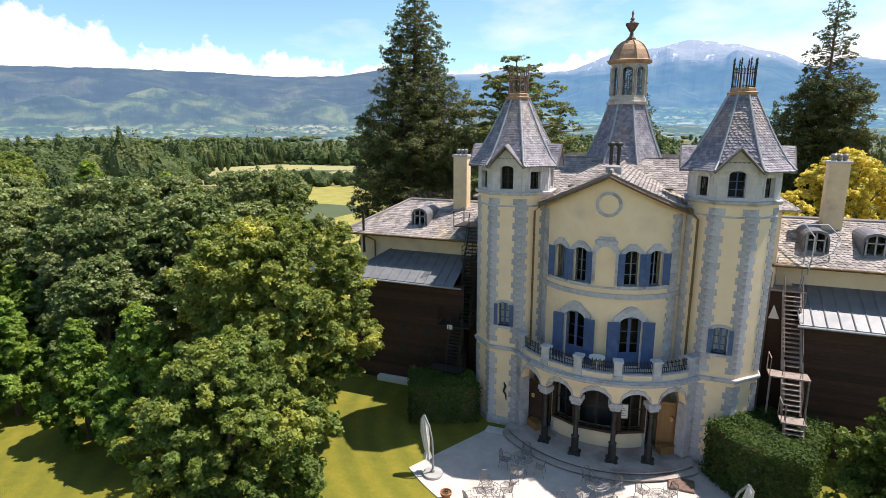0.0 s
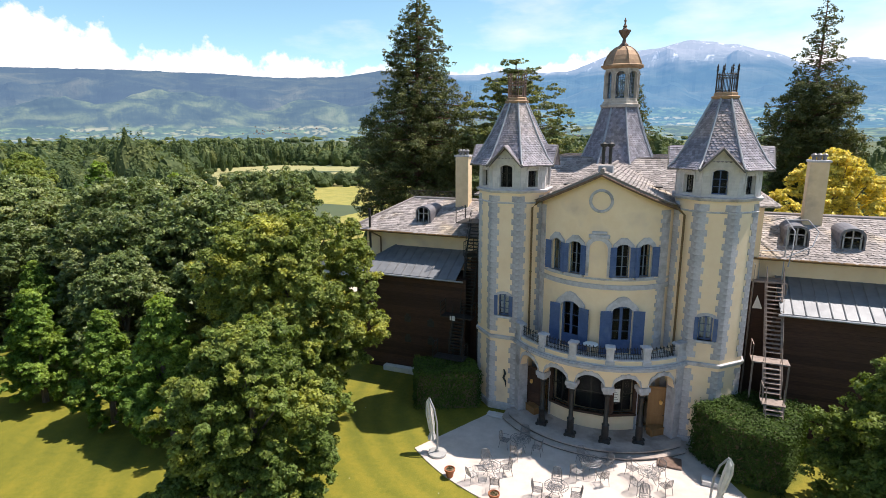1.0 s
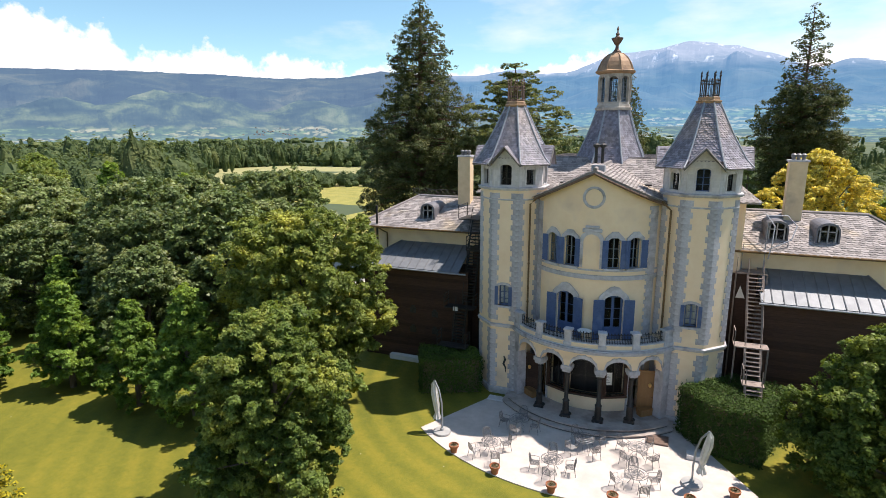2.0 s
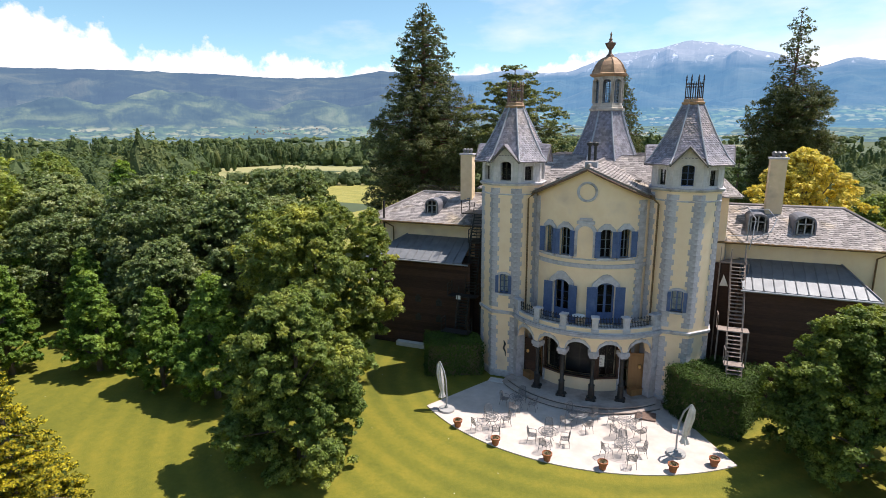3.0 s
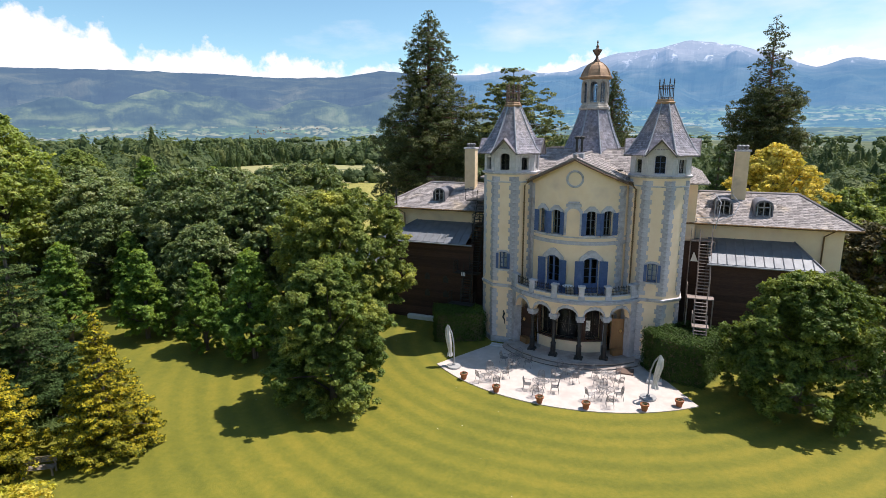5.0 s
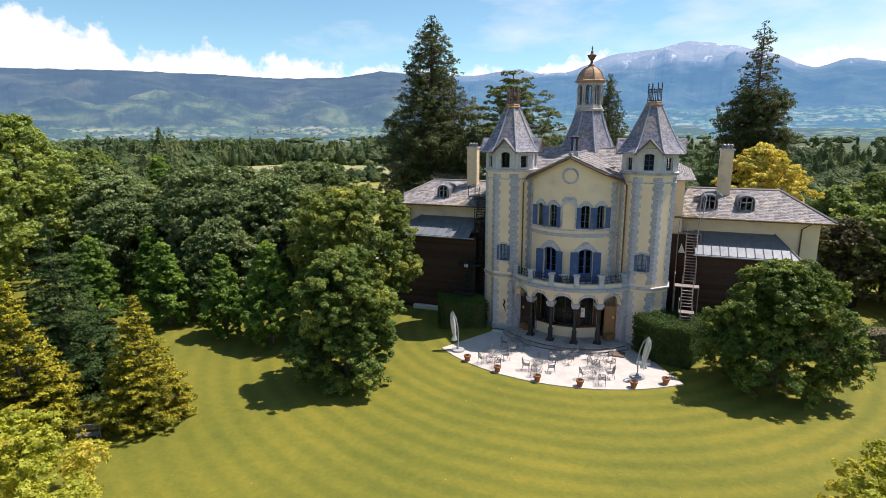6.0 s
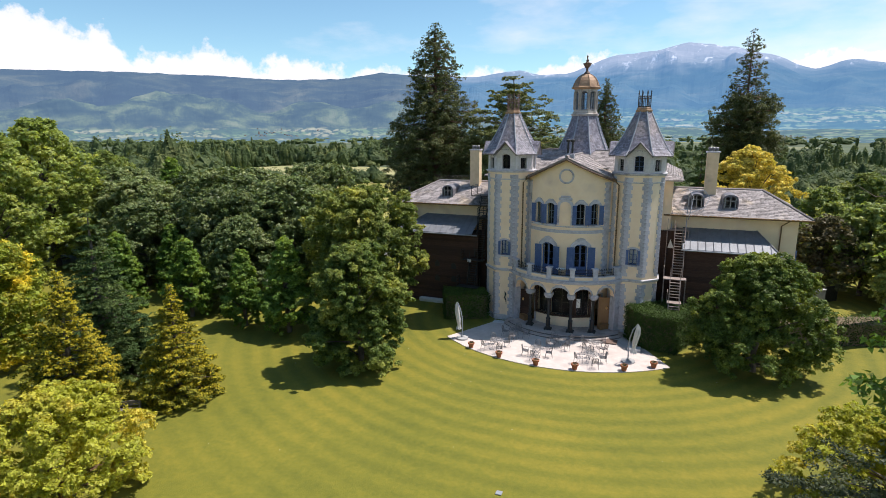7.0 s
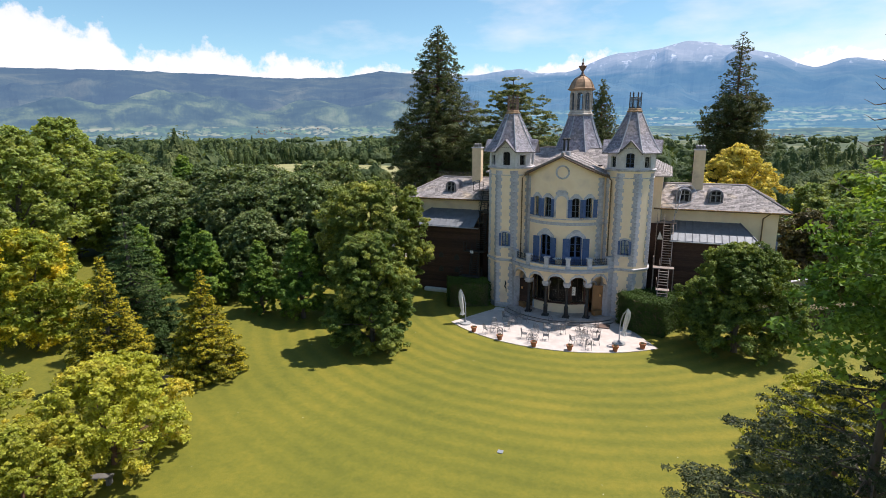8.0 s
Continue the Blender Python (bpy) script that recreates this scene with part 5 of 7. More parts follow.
# platform and steps; risers coloured darker than the treads
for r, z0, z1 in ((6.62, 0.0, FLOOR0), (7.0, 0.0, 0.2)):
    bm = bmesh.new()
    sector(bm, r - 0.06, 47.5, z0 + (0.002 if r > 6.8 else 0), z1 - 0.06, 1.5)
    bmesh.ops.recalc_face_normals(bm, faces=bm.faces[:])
    riser = part("riser", bm, RISER, chateau, "curved step riser, darker than its tread")
    bm = bmesh.new()
    sector(bm, r, 47.5, z1 - 0.06, z1, 1.5)
    bmesh.ops.recalc_face_normals(bm, faces=bm.faces[:])
    part("tread", bm, FLOOR_STONE, riser, "worn curved stone tread")

TC, TRR = (0.0, 3.65), 13.35
edge = [(TC[0] + TRR * math.sin(radians(a)), TC[1] - TRR * math.cos(radians(a))) for a in [-41.8 + 83.6 * k / 48 for k in range(49)]]
bm = bmesh.new()
prism(bm, edge + [(5.3, -0.5), (-6.1, -0.9)], 0.0, 0.05)
terrace = tagged(link("terrace", bm, PAVING), "pale stone terrace with a curved edge on the lawn", "terrace", kind="structure")

# ---- plants ----


def leaf_mesh(name, pos, nrm, size, material, rng, slim=0.55, quad=False):
    """Many small leaves at pos, facing nrm, as one mesh: diamonds close by, slivers far off."""
    n = len(pos)
    nrm = nrm / (np.linalg.norm(nrm, axis=1, keepdims=True) + 1e-9)
    t = rng.normal(size=(n, 3))
    t -= (t * nrm).sum(1, keepdims=True) * nrm
    t /= np.linalg.norm(t, axis=1, keepdims=True) + 1e-9
    b = np.cross(nrm, t)
    s = (size * rng.uniform(0.65, 1.4, n))[:, None]
    c = 4 if quad else 3
    v = np.empty((n, c, 3))
    v[:, 0] = pos - t * s * 0.5
    if quad:
        v[:, 2] = pos + t * s * 0.5
        v[:, 1], v[:, 3] = pos + b * s * 0.5 * slim - nrm * s * 0.1, pos - b * s * 0.5 * slim - nrm * s * 0.1
    else:
        v[:, 1], v[:, 2] = pos + t * s * 0.5 + b * s * 0.5 * slim, pos + t * s * 0.3 - b * s * 0.6 * slim - nrm * s * 0.12
    me = bpy.data.meshes.new(name)
    me.vertices.add(c * n)
    me.vertices.foreach_set("co", v.astype(np.float32).ravel())
    me.loops.add(c * n)
    me.loops.foreach_set("vertex_index", np.arange(c * n, dtype=np.int32))
    me.polygons.add(n)
    me.polygons.foreach_set("loop_start", np.arange(0, c * n, c, dtype=np.int32))
    me.update(calc_edges=True)
    me.materials.append(material)
    return me


def lobed_points(lobes, count, rng, up=0.5, clumps=15, spread=0.3):
    """Points and normals of leaves: each lobe (x, y, z, radius, flatness) carries small domed clumps."""
    lobes = np.array(lobes, float)
    w = lobes[:, 3] ** 2
    pick = rng.choice(len(lobes), count, p=w / w.sum())
    heads = rng.normal(size=(len(lobes), clumps, 3))
    heads[:, :, 2] = np.where(rng.random((len(lobes), clumps)) < 0.78, np.abs(heads[:, :, 2]), -0.6 * np.abs(heads[:, :, 2]))
    heads /= np.linalg.norm(heads, axis=2, keepdims=True)
    heads *= rng.uniform(0.5, 1.05, (len(lobes), clumps, 1))
    d = heads[pick, rng.integers(0, clumps, count)]
    out = rng.normal(size=(count, 3))
    out /= np.linalg.norm(out, axis=1, keepdims=True)
    out[:, 2] = np.where(rng.random(count) < 0.7, np.abs(out[:, 2]), out[:, 2])
    off = (d + out * spread * rng.uniform(0.45, 1.05, (count, 1)) * np.array([1, 1, 0.9])) * lobes[pick, 3][:, None]
    off[:, 2] *= lobes[pick, 4]
    return lobes[pick, :3] + off, 0.5 * out + 0.3 * d + np.array([0, 0, up]) + 0.5 * rng.normal(size=(count, 3))


def crown_lobes(h, r, low, n, rng, shape="oval", size=(0.2, 0.34), uneven=0.22):
    """Lobes over the uneven outline of a broad-leaved crown from height low to h."""
    out = []
    turn = rng.uniform(0, 6)
    for k in range(n):
        s = (k + 0.5) / n
        z = low + (h - low) * (1 - s ** 0.8) if shape == "cone" else low + (h - low) * s
        q = (z - low) / (h - low)
        if shape == "cone":
            rr = r * (1 - q) ** 0.75 * min(1, 0.55 + 3 * q)
        elif shape == "round":
            rr = r * (1 - max(0.0, (q - 0.45) / 0.55) ** 3.2) ** 0.5 * min(1.0, 0.55 + 1.1 * q)
        elif shape == "dome":
            rr = r * math.sqrt(max(0.0, 1 - q ** 2.4)) * min(1.0, 0.75 + q)
        else:
            rr = r * math.sin(math.pi * min(1, 0.1 + 0.9 * q) ** 0.8) ** 0.6
        a = k * 2.399963 + rng.uniform(-0.5, 0.5)
        lr = r * rng.uniform(*size) * (0.8 if shape == "cone" else 1) * (0.7 + 0.3 * min(1, rr / r + 0.2))
        rr = max(0.0, rr - lr * 0.7) * rng.uniform(0.72, 1.16) * (1 + uneven * math.sin(2 * a + 5 * q + turn) * math.sin(7 * q + 2 * turn))
        out.append((rr * math.cos(a), rr * math.sin(a), min(z + rng.uniform(-0.3, 0.3) * lr, h - lr * 0.6), lr, rng.uniform(0.7, 1.0)))
    for q in (0.3, 0.5, 0.7):
        out.append((0, 0, low + q * (h - low), r * 0.42, 1.0))
    return out


def trunk_mesh(h, r, limbs, rng, material):
    bm = bmesh.new()
    bend = [(rng.uniform(-0.1, 0.1) * k, rng.uniform(-0.1, 0.1) * k) for k in range(6)]
    tube(bm, [(bend[k][0], bend[k][1], h * k / 5 - (0.15 if k == 0 else 0)) for k in range(6)], [r * 1.35, r, r * 0.9, r * 0.75, r * 0.5, r * 0.15], 9)
    for x, y, z in limbs:
        z0 = min(z * 0.62, h * 0.8)
        k = min(5, int(z0 / h * 5))
        p0 = Vector((bend[k][0], bend[k][1], z0))
        p1 = Vector((x * 0.5, y * 0.5, z0 + (z - z0) * 0.6))
        tube(bm, [p0, p1, (x * 0.92, y * 0.92, z)], [r * 0.4, r * 0.24, r * 0.07], 5)
    me = bpy.data.meshes.new("trunk")
    bm.to_mesh(me)
    bm.free()
    me.materials.append(material)
    return me


def broadleaf(name, label, h, r, low, lobes, leaves, size, material, seed, shape="oval", bark=None, lsize=(0.2, 0.34), group="", slim=0.75):
    rng = np.random.default_rng(seed)
    lb = crown_lobes(h, r, low, lobes, rng, shape, lsize)
    pos, nrm = lobed_points(lb, leaves, rng)
    pos[:, 2] = np.maximum(pos[:, 2], 0.12 + 0.3 * rng.random(len(pos)))
    tree = thing(name, label, "tree", group)
    crown = new("crown", leaf_mesh("crown", pos, nrm, size, material, rng, slim))
    crown.parent = tree
    tagged(crown, kind="stuff")
    limbs = [l[:3] for l in lb[:-3:max(1, lobes // 12)]]
    tr = new("trunk", trunk_mesh(h * 0.8, max(0.12, 0.022 * h), limbs, rng, bark or BARK))
    tr.parent = tree
    return tree


def spire_tree(name, label, h, profile, lobes, lobe, leaves, size, material, seed, flat=0.7, bark=None, under=None, wander=0.25, sparse=0.0, slim=0.5, levels=0, droop=0.0, group="", thick=0.02):
    """A conifer: tufts of needles at the ends of branches round one stem; profile gives (height share, reach)."""
    rng = np.random.default_rng(seed)
    qs, rs = [p[0] for p in profile], [p[1] for p in profile]
    weight = np.interp(np.linspace(0, 1, 60), qs, rs) + 0.12 * max(rs)
    total = np.cumsum(weight) / weight.sum()
    bm = bmesh.new()
    tube(bm, [(0, 0, -0.1), (0, 0, h * 0.3), (0, 0, h * 0.7), (0, 0, h * 0.99)], [thick * 1.3 * h, thick * h, thick * 0.5 * h, thick * 0.1 * h], 9)
    boughs = bmesh.new()
    tufts = []
    for k in range(lobes):
        q = qs[0] + (qs[-1] - qs[0]) * float(np.interp((k + 0.5) / lobes, total, np.linspace(0, 1, 60)))
        if levels:
            q = (math.floor(q * levels) + 0.5 + rng.uniform(-0.16, 0.16)) / levels
        far = float(np.interp(q, qs, rs))
        a = k * 2.399963 + rng.uniform(-0.5, 0.5)
        lr = rng.uniform(*lobe) * (0.4 + 0.6 * min(1.0, far / max(rs)))
        thin = sparse and q > sparse
        if thin:
            if rng.random() < 0.2:
                continue
            lr *= rng.uniform(0.45, 0.8)
        reach = max(0.0, far * (1 + rng.uniform(-wander, 0.6 * wander)) - 0.6 * lr)
        if not thin and k % 3 == 0:
            reach *= rng.uniform(0.25, 0.75)
        z = q * h - droop * reach
        x, y = reach * math.cos(a), reach * math.sin(a)
        tufts.append((x, y, z, lr, flat * rng.uniform(0.8, 1.2)))
        if thin or k % 3 == 1:
            tube(boughs, [(0, 0, z + droop * reach * 0.8 - 0.1 * reach), (0.55 * x, 0.55 * y, z + 0.25 * droop * reach), (x, y, z)], [0.0035 * h * (0.45 if thin else 1), 0.0024 * h * (0.5 if thin else 1), 0.0008 * h], 4)
    pos, nrm = lobed_points(tufts, leaves, rng, 0.5, 7, 0.36)
    pos[:, 2] = np.maximum(pos[:, 2], 0.12 + 0.2 * rng.random(len(pos)))
    tree = thing(name, label, "tree", group)
    # leaves that hardly face up take the second material, if one is given
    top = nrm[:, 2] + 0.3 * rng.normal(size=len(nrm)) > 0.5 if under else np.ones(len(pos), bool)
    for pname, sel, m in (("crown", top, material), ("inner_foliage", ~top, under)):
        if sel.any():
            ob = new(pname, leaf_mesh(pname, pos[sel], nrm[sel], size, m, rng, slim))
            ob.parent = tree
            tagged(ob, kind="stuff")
    link("trunk", bm, bark or BARK, tree)
    tagged(link("branch", boughs, bark or BARK, tree), kind="stuff")
    return tree


def put(tree, x, y, turn=0.0, scale=1.0, tall=1.0, z=0.0):
    tree.matrix_basis = Matrix.LocRotScale((x, y, z), Euler((0, 0, radians(turn))), (scale, scale, scale * tall))
    return tree


def again(tree, x, y, turn, scale, tall=1.0, z=0.0):
    return put(copy_thing(tree, pose(x, y, z)), x, y, turn, scale, tall, z)


# the two limes on the lawn
put(broadleaf("lime_tree", "broad lime tree with yellow-green sunlit crown on the lawn", 12.4, 4.8, 1.6, 120, 170000, 0.175, LEAF_LIME, 31, "round", lsize=(0.16, 0.3)), -17.2, -5.7)
put(broadleaf("lime_tree", "dense lime tree with branches down to the lawn", 9.2, 3.8, 0.2, 116, 170000, 0.155, LEAF_LIME_DEEP, 32, "dome", lsize=(0.15, 0.3)), -12.8, -14.2)
# row of young maples
maple = put(broadleaf("maple_tree", "young conical maple with fresh green leaves on the lawn", 8.6, 3.1, 0.8, 60, 42000, 0.21, LEAF_MAPLE, 33, "cone", group="row of young maples"), -22.3, -10.3, 0, 0.98)
again(maple, -27.0, -10.4, 80, 0.82)
again(maple, -33.6, -10.2, 150, 0.88)
again(maple, -40.5, -5.5, 210, 0.9)
again(maple, -48.5, -5.8, 20, 0.82)
# dark chestnut grove
chest = put(broadleaf("chestnut_tree", "large dark green chestnut tree in a grove", 12.3, 5.8, 1.2, 110, 50000, 0.27, LEAF_DARK, 34, "dome", group="chestnut grove", lsize=(0.15, 0.27)), -30.5, 1.5)
chest2 = put(broadleaf("chestnut_tree", "large dark green chestnut tree in a grove", 12.0, 5.6, 1.4, 110, 50000, 0.27, LEAF_DARK, 35, "round", group="chestnut grove", lsize=(0.15, 0.27)), -41.0, 2.8, 0, 1.06)
for k, (x, y, s) in enumerate(((-27, 3.5, 0.7), (-36, -1.5, 0.92), (-51, 2.5, 0.88), (-57, 4.5, 0.95), (-63, 7.4, 1.0), (-70, 9, 1.0), (-33, 11, 0.85), (-37, 17, 1.06), (-45, 13, 1.0), (-56, 15, 0.97), (-32, -5, 0.72), (-47, -3.5, 0.8))):
    again((chest, chest2)[k % 2], x, y, 67 * k, s, 1.0)
far_chest = put(broadleaf("chestnut_tree", "dark green broad-leaved tree behind the wing", 12.0, 5.6, 1.2, 80, 14000, 0.45, LEAF_PARK, 56, "dome", group="trees behind the wing", lsize=(0.17, 0.28)), 31, 20, 0, 0.7)
# conifers and golden trees by the left lawn
CYPRESS = ((0.02, 2.3), (0.14, 2.7), (0.4, 2.0), (0.7, 1.05), (0.9, 0.4), (0.99, 0.1))
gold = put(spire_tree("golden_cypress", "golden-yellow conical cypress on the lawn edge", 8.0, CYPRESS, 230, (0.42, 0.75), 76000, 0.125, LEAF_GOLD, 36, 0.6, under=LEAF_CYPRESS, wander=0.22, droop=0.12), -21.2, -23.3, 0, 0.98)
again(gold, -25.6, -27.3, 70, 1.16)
FIR = ((0.03, 3.4), (0.15, 3.6), (0.4, 2.75), (0.7, 1.4), (0.9, 0.5), (0.99, 0.08))
fir = put(spire_tree("fir_tree", "dark green fir with layered drooping branches", 11.2, FIR, 330, (0.6, 1.1), 84000, 0.17, LEAF_FIR, 37, 0.42, wander=0.25, levels=16, droop=0.3, slim=0.36), -28.9, -22.6, 0, 1.1, 0.98)
again(maple, -39.0, -13.0, 30, 0.95)
golden_maple = put(broadleaf("golden_maple", "spreading tree with golden tips over green leaves", 9.5, 4.4, 0.6, 80, 44000, 0.21, LEAF_TIPPED, 38, "dome"), -38.5, -24.0)
golden = put(broadleaf("golden_shrub_tree", "airy golden-leaved small tree on the lawn", 5.4, 3.9, 0.3, 100, 46000, 0.14, LEAF_OLIVE, 39, "dome", bark=RED_BARK, lsize=(0.11, 0.2)), -17.6, -33.7, 0, 1.06)
again(golden, -24.5, -37.5, 140, 1.05)
again(golden, -17.4, -38.4, 210, 0.85)
poplar = put(broadleaf("poplar_tree", "tall pale green poplar behind the lawn", 18.5, 6.5, 1.0, 130, 44000, 0.34, LEAF_POPLAR, 40, "oval", lsize=(0.17, 0.28)), -66.5, -1.0, 0, 1.08, 0.94)
again(poplar, -62.0, -10.0, 90, 0.95)
again(poplar, -58.0, -22.0, 200, 0.98)
again(poplar, -50.0, -24.0, 250, 0.85)
again(poplar, -72, 14, 120, 0.72)
again(poplar, -88, 24, 300, 0.75)
again(maple, -72, 24, 60, 1.5)
again(maple, -63, 29, 160, 1.3)
again(golden_maple, -73, -5, 100, 1.15)
again(golden_maple, -64, 19, 30, 1.0)
# by the house
put(broadleaf("hornbeam_tree", "rounded green multi-stemmed tree beside the terrace", 8.6, 4.5, 0.5, 120, 120000, 0.155, LEAF_HORNBEAM, 41, "dome", lsize=(0.16, 0.27)), 14.5, -4.7)
put(broadleaf("golden_robinia", "bright yellow robinia behind the wing", 15.2, 5.4, 4.0, 110, 60000, 0.23, LEAF_YELLOW, 42, "oval", lsize=(0.11, 0.22)), 16.8, 27.5)
SEQUOIA = ((0.03, 5.0), (0.1, 6.0), (0.3, 7.4), (0.46, 7.3), (0.6, 6.3), (0.7, 4.7), (0.78, 4.0), (0.88, 3.1), (0.95, 1.8), (0.995, 0.3))
seq = put(spire_tree("sequoia_tree", "tall dark sequoia behind the house", 33.0, SEQUOIA, 760, (1.0, 1.9), 220000, 0.24, LEAF_SEQUOIA, 43, 0.85, RED_BARK, wander=0.3, droop=0.15, slim=0.5), -26.5, 33.5)
RAGGED = ((0.05, 3.9), (0.4, 4.3), (0.55, 4.2), (0.63, 4.0), (0.68, 3.6), (0.71, 2.6), (0.8, 2.2), (0.9, 1.5), (0.97, 0.9), (0.995, 0.4))
put(spire_tree("sequoia_tree", "tall sequoia with a thin ragged top behind the wing", 30.5, RAGGED, 700, (0.9, 1.6), 170000, 0.22, LEAF_SEQUOIA, 48, 0.9, RED_BARK, wander=0.4, sparse=0.69, droop=-0.1, slim=0.5, thick=0.011), 16.95, 40.5)
again(seq, -2.4, 46.0, 40, 0.56, 1.36)
again(fir, 11.8, 36.0, 10, 1.0, 1.35)
CEDAR = ((0.2, 5.8), (0.35, 6.6), (0.55, 6.0), (0.7, 5.1), (0.85, 3.7), (0.95, 2.0), (0.995, 0.7))
cedar = put(spire_tree("cedar_tree", "wide cedar with layered flat branches", 25.0, CEDAR, 480, (0.8, 1.7), 110000, 0.27, LEAF_CEDAR, 44, 0.5, wander=0.6, levels=23, droop=-0.16, slim=0.6), -14.0, 33.0)
# right edge of the lawn
put(broadleaf("lime_tree", "tall fresh green lime at the lawn's edge", 16.9, 5.7, 9.0, 120, 100000, 0.14, LEAF_MAPLE, 45, "round", lsize=(0.14, 0.26)), 18.0, -35.9)
BLUE_CEDAR = ((0.04, 5.8), (0.2, 6.3), (0.45, 5.2), (0.7, 3.2), (0.9, 1.0), (0.99, 0.2))
put(spire_tree("blue_cedar", "grey-blue cedar with low spreading branches", 12.0, BLUE_CEDAR, 290, (0.6, 1.2), 130000, 0.115, LEAF_BLUE, 46, 0.35, wander=0.3, levels=15, droop=0.08), 15.0, -33.2)
again(golden, 17.7, -20.8, 60, 0.95)
again(far_chest, 31.0, 15.0, 200, 0.75)
again(far_chest, 27.5, 21.0, 120, 0.8)
again(far_chest, 30.0, 4.0, 20, 0.55)
plum = put(broadleaf("copper_plum", "dark green plum tree with a reddish cast behind the hedge", 8.0, 3.6, 1.0, 40, 9000, 0.32, LEAF_RED, 47, "dome"), 23.6, 20.5, 0, 1.05)
again(plum, 38, 20, 120, 1.0)
again(plum, 44, 34, 220, 1.2)
for k, (x, y, s) in enumerate(((36, 32, 0.85), (28, 36, 0.8), (42, 22, 0.9), (34, 6, 0.75), (40, 48, 0.9), (30, 52, 0.85), (22, 55, 0.8), (46, 40, 0.95), (48, 8, 0.9), (25, 24, 0.7), (52, 24, 0.9), (40, 1, 0.85), (54, 42, 1.0), (60, 14, 1.0), (38, 62, 1.0))):
    again(far_chest, x, y, 51 * k, s * 0.85)


def hedge(name, label, poly, h, count, seed):
    rng = np.random.default_rng(seed)
    ob = thing(name, label, "hedge")
    bm = bmesh.new()
    c = Vector((sum(p[0] for p in poly) / len(poly), sum(p[1] for p in poly) / len(poly)))
    inner = [tuple(c + (Vector(p) - c) * 0.93) for p in poly]
    prism(bm, inner, 0, h - 0.15)
    bmesh.ops.recalc_face_normals(bm, faces=bm.faces[:])
    part("twig_core", bm, EARTH, ob)
    pos, nrm = [], []
    per = [math.dist(a, b) for a, b in zip(poly, poly[1:] + poly[:1])]
    xs, ys = [p[0] for p in poly], [p[1] for p in poly]
    while len(pos) < count:
        if rng.random() < 0.5:
            k = rng.choice(len(poly), p=np.array(per) / sum(per))
            a, b = Vector(poly[k]), Vector(poly[(k + 1) % len(poly)])
            p = a.lerp(b, rng.random())
            o = (p - c).normalized()
            pos.append((p.x, p.y, rng.uniform(0.05, h)))
            nrm.append((o.x, o.y, 0.5))
        else:
            x, y = rng.uniform(min(xs), max(xs)), rng.uniform(min(ys), max(ys))
            if in_poly(x, y, poly):
                pos.append((x, y, h + 0.1 * math.sin(3 * x) * math.cos(2.3 * y)))
                nrm.append((0, 0, 1))
    pos = np.array(pos) + rng.normal(size=(count, 3)) * 0.07
    pos[:, 2] = np.maximum(pos[:, 2], 0.04)
    lv = new("leaves", leaf_mesh("leaves", pos, np.array(nrm) + 0.5 * rng.normal(size=(count, 3)), 0.135, LEAF_HEDGE, rng))
    lv.parent = ob
    tagged(lv, kind="stuff")
    return ob


hedge("clipped_hedge", "thick clipped green hedge beside the tower", [(5.2, -1.2), (6.7, -3.1), (9.2, -3.6), (10.9, 0.8), (8.3, 1.6)], 2.9, 26000, 51)
hedge("clipped_hedge", "shaded clipped hedge below the tower", [(-7.0, -0.6), (-10.7, -2.3), (-11.8, 0.2), (-8.1, 1.2)], 2.45, 15000, 52)
hedge("long_hedge", "long clipped hedge across the lawn", [(16.6, 1.2), (36, 9.0), (35.2, 11.0), (15.8, 3.2)], 2.0, 16000, 53)


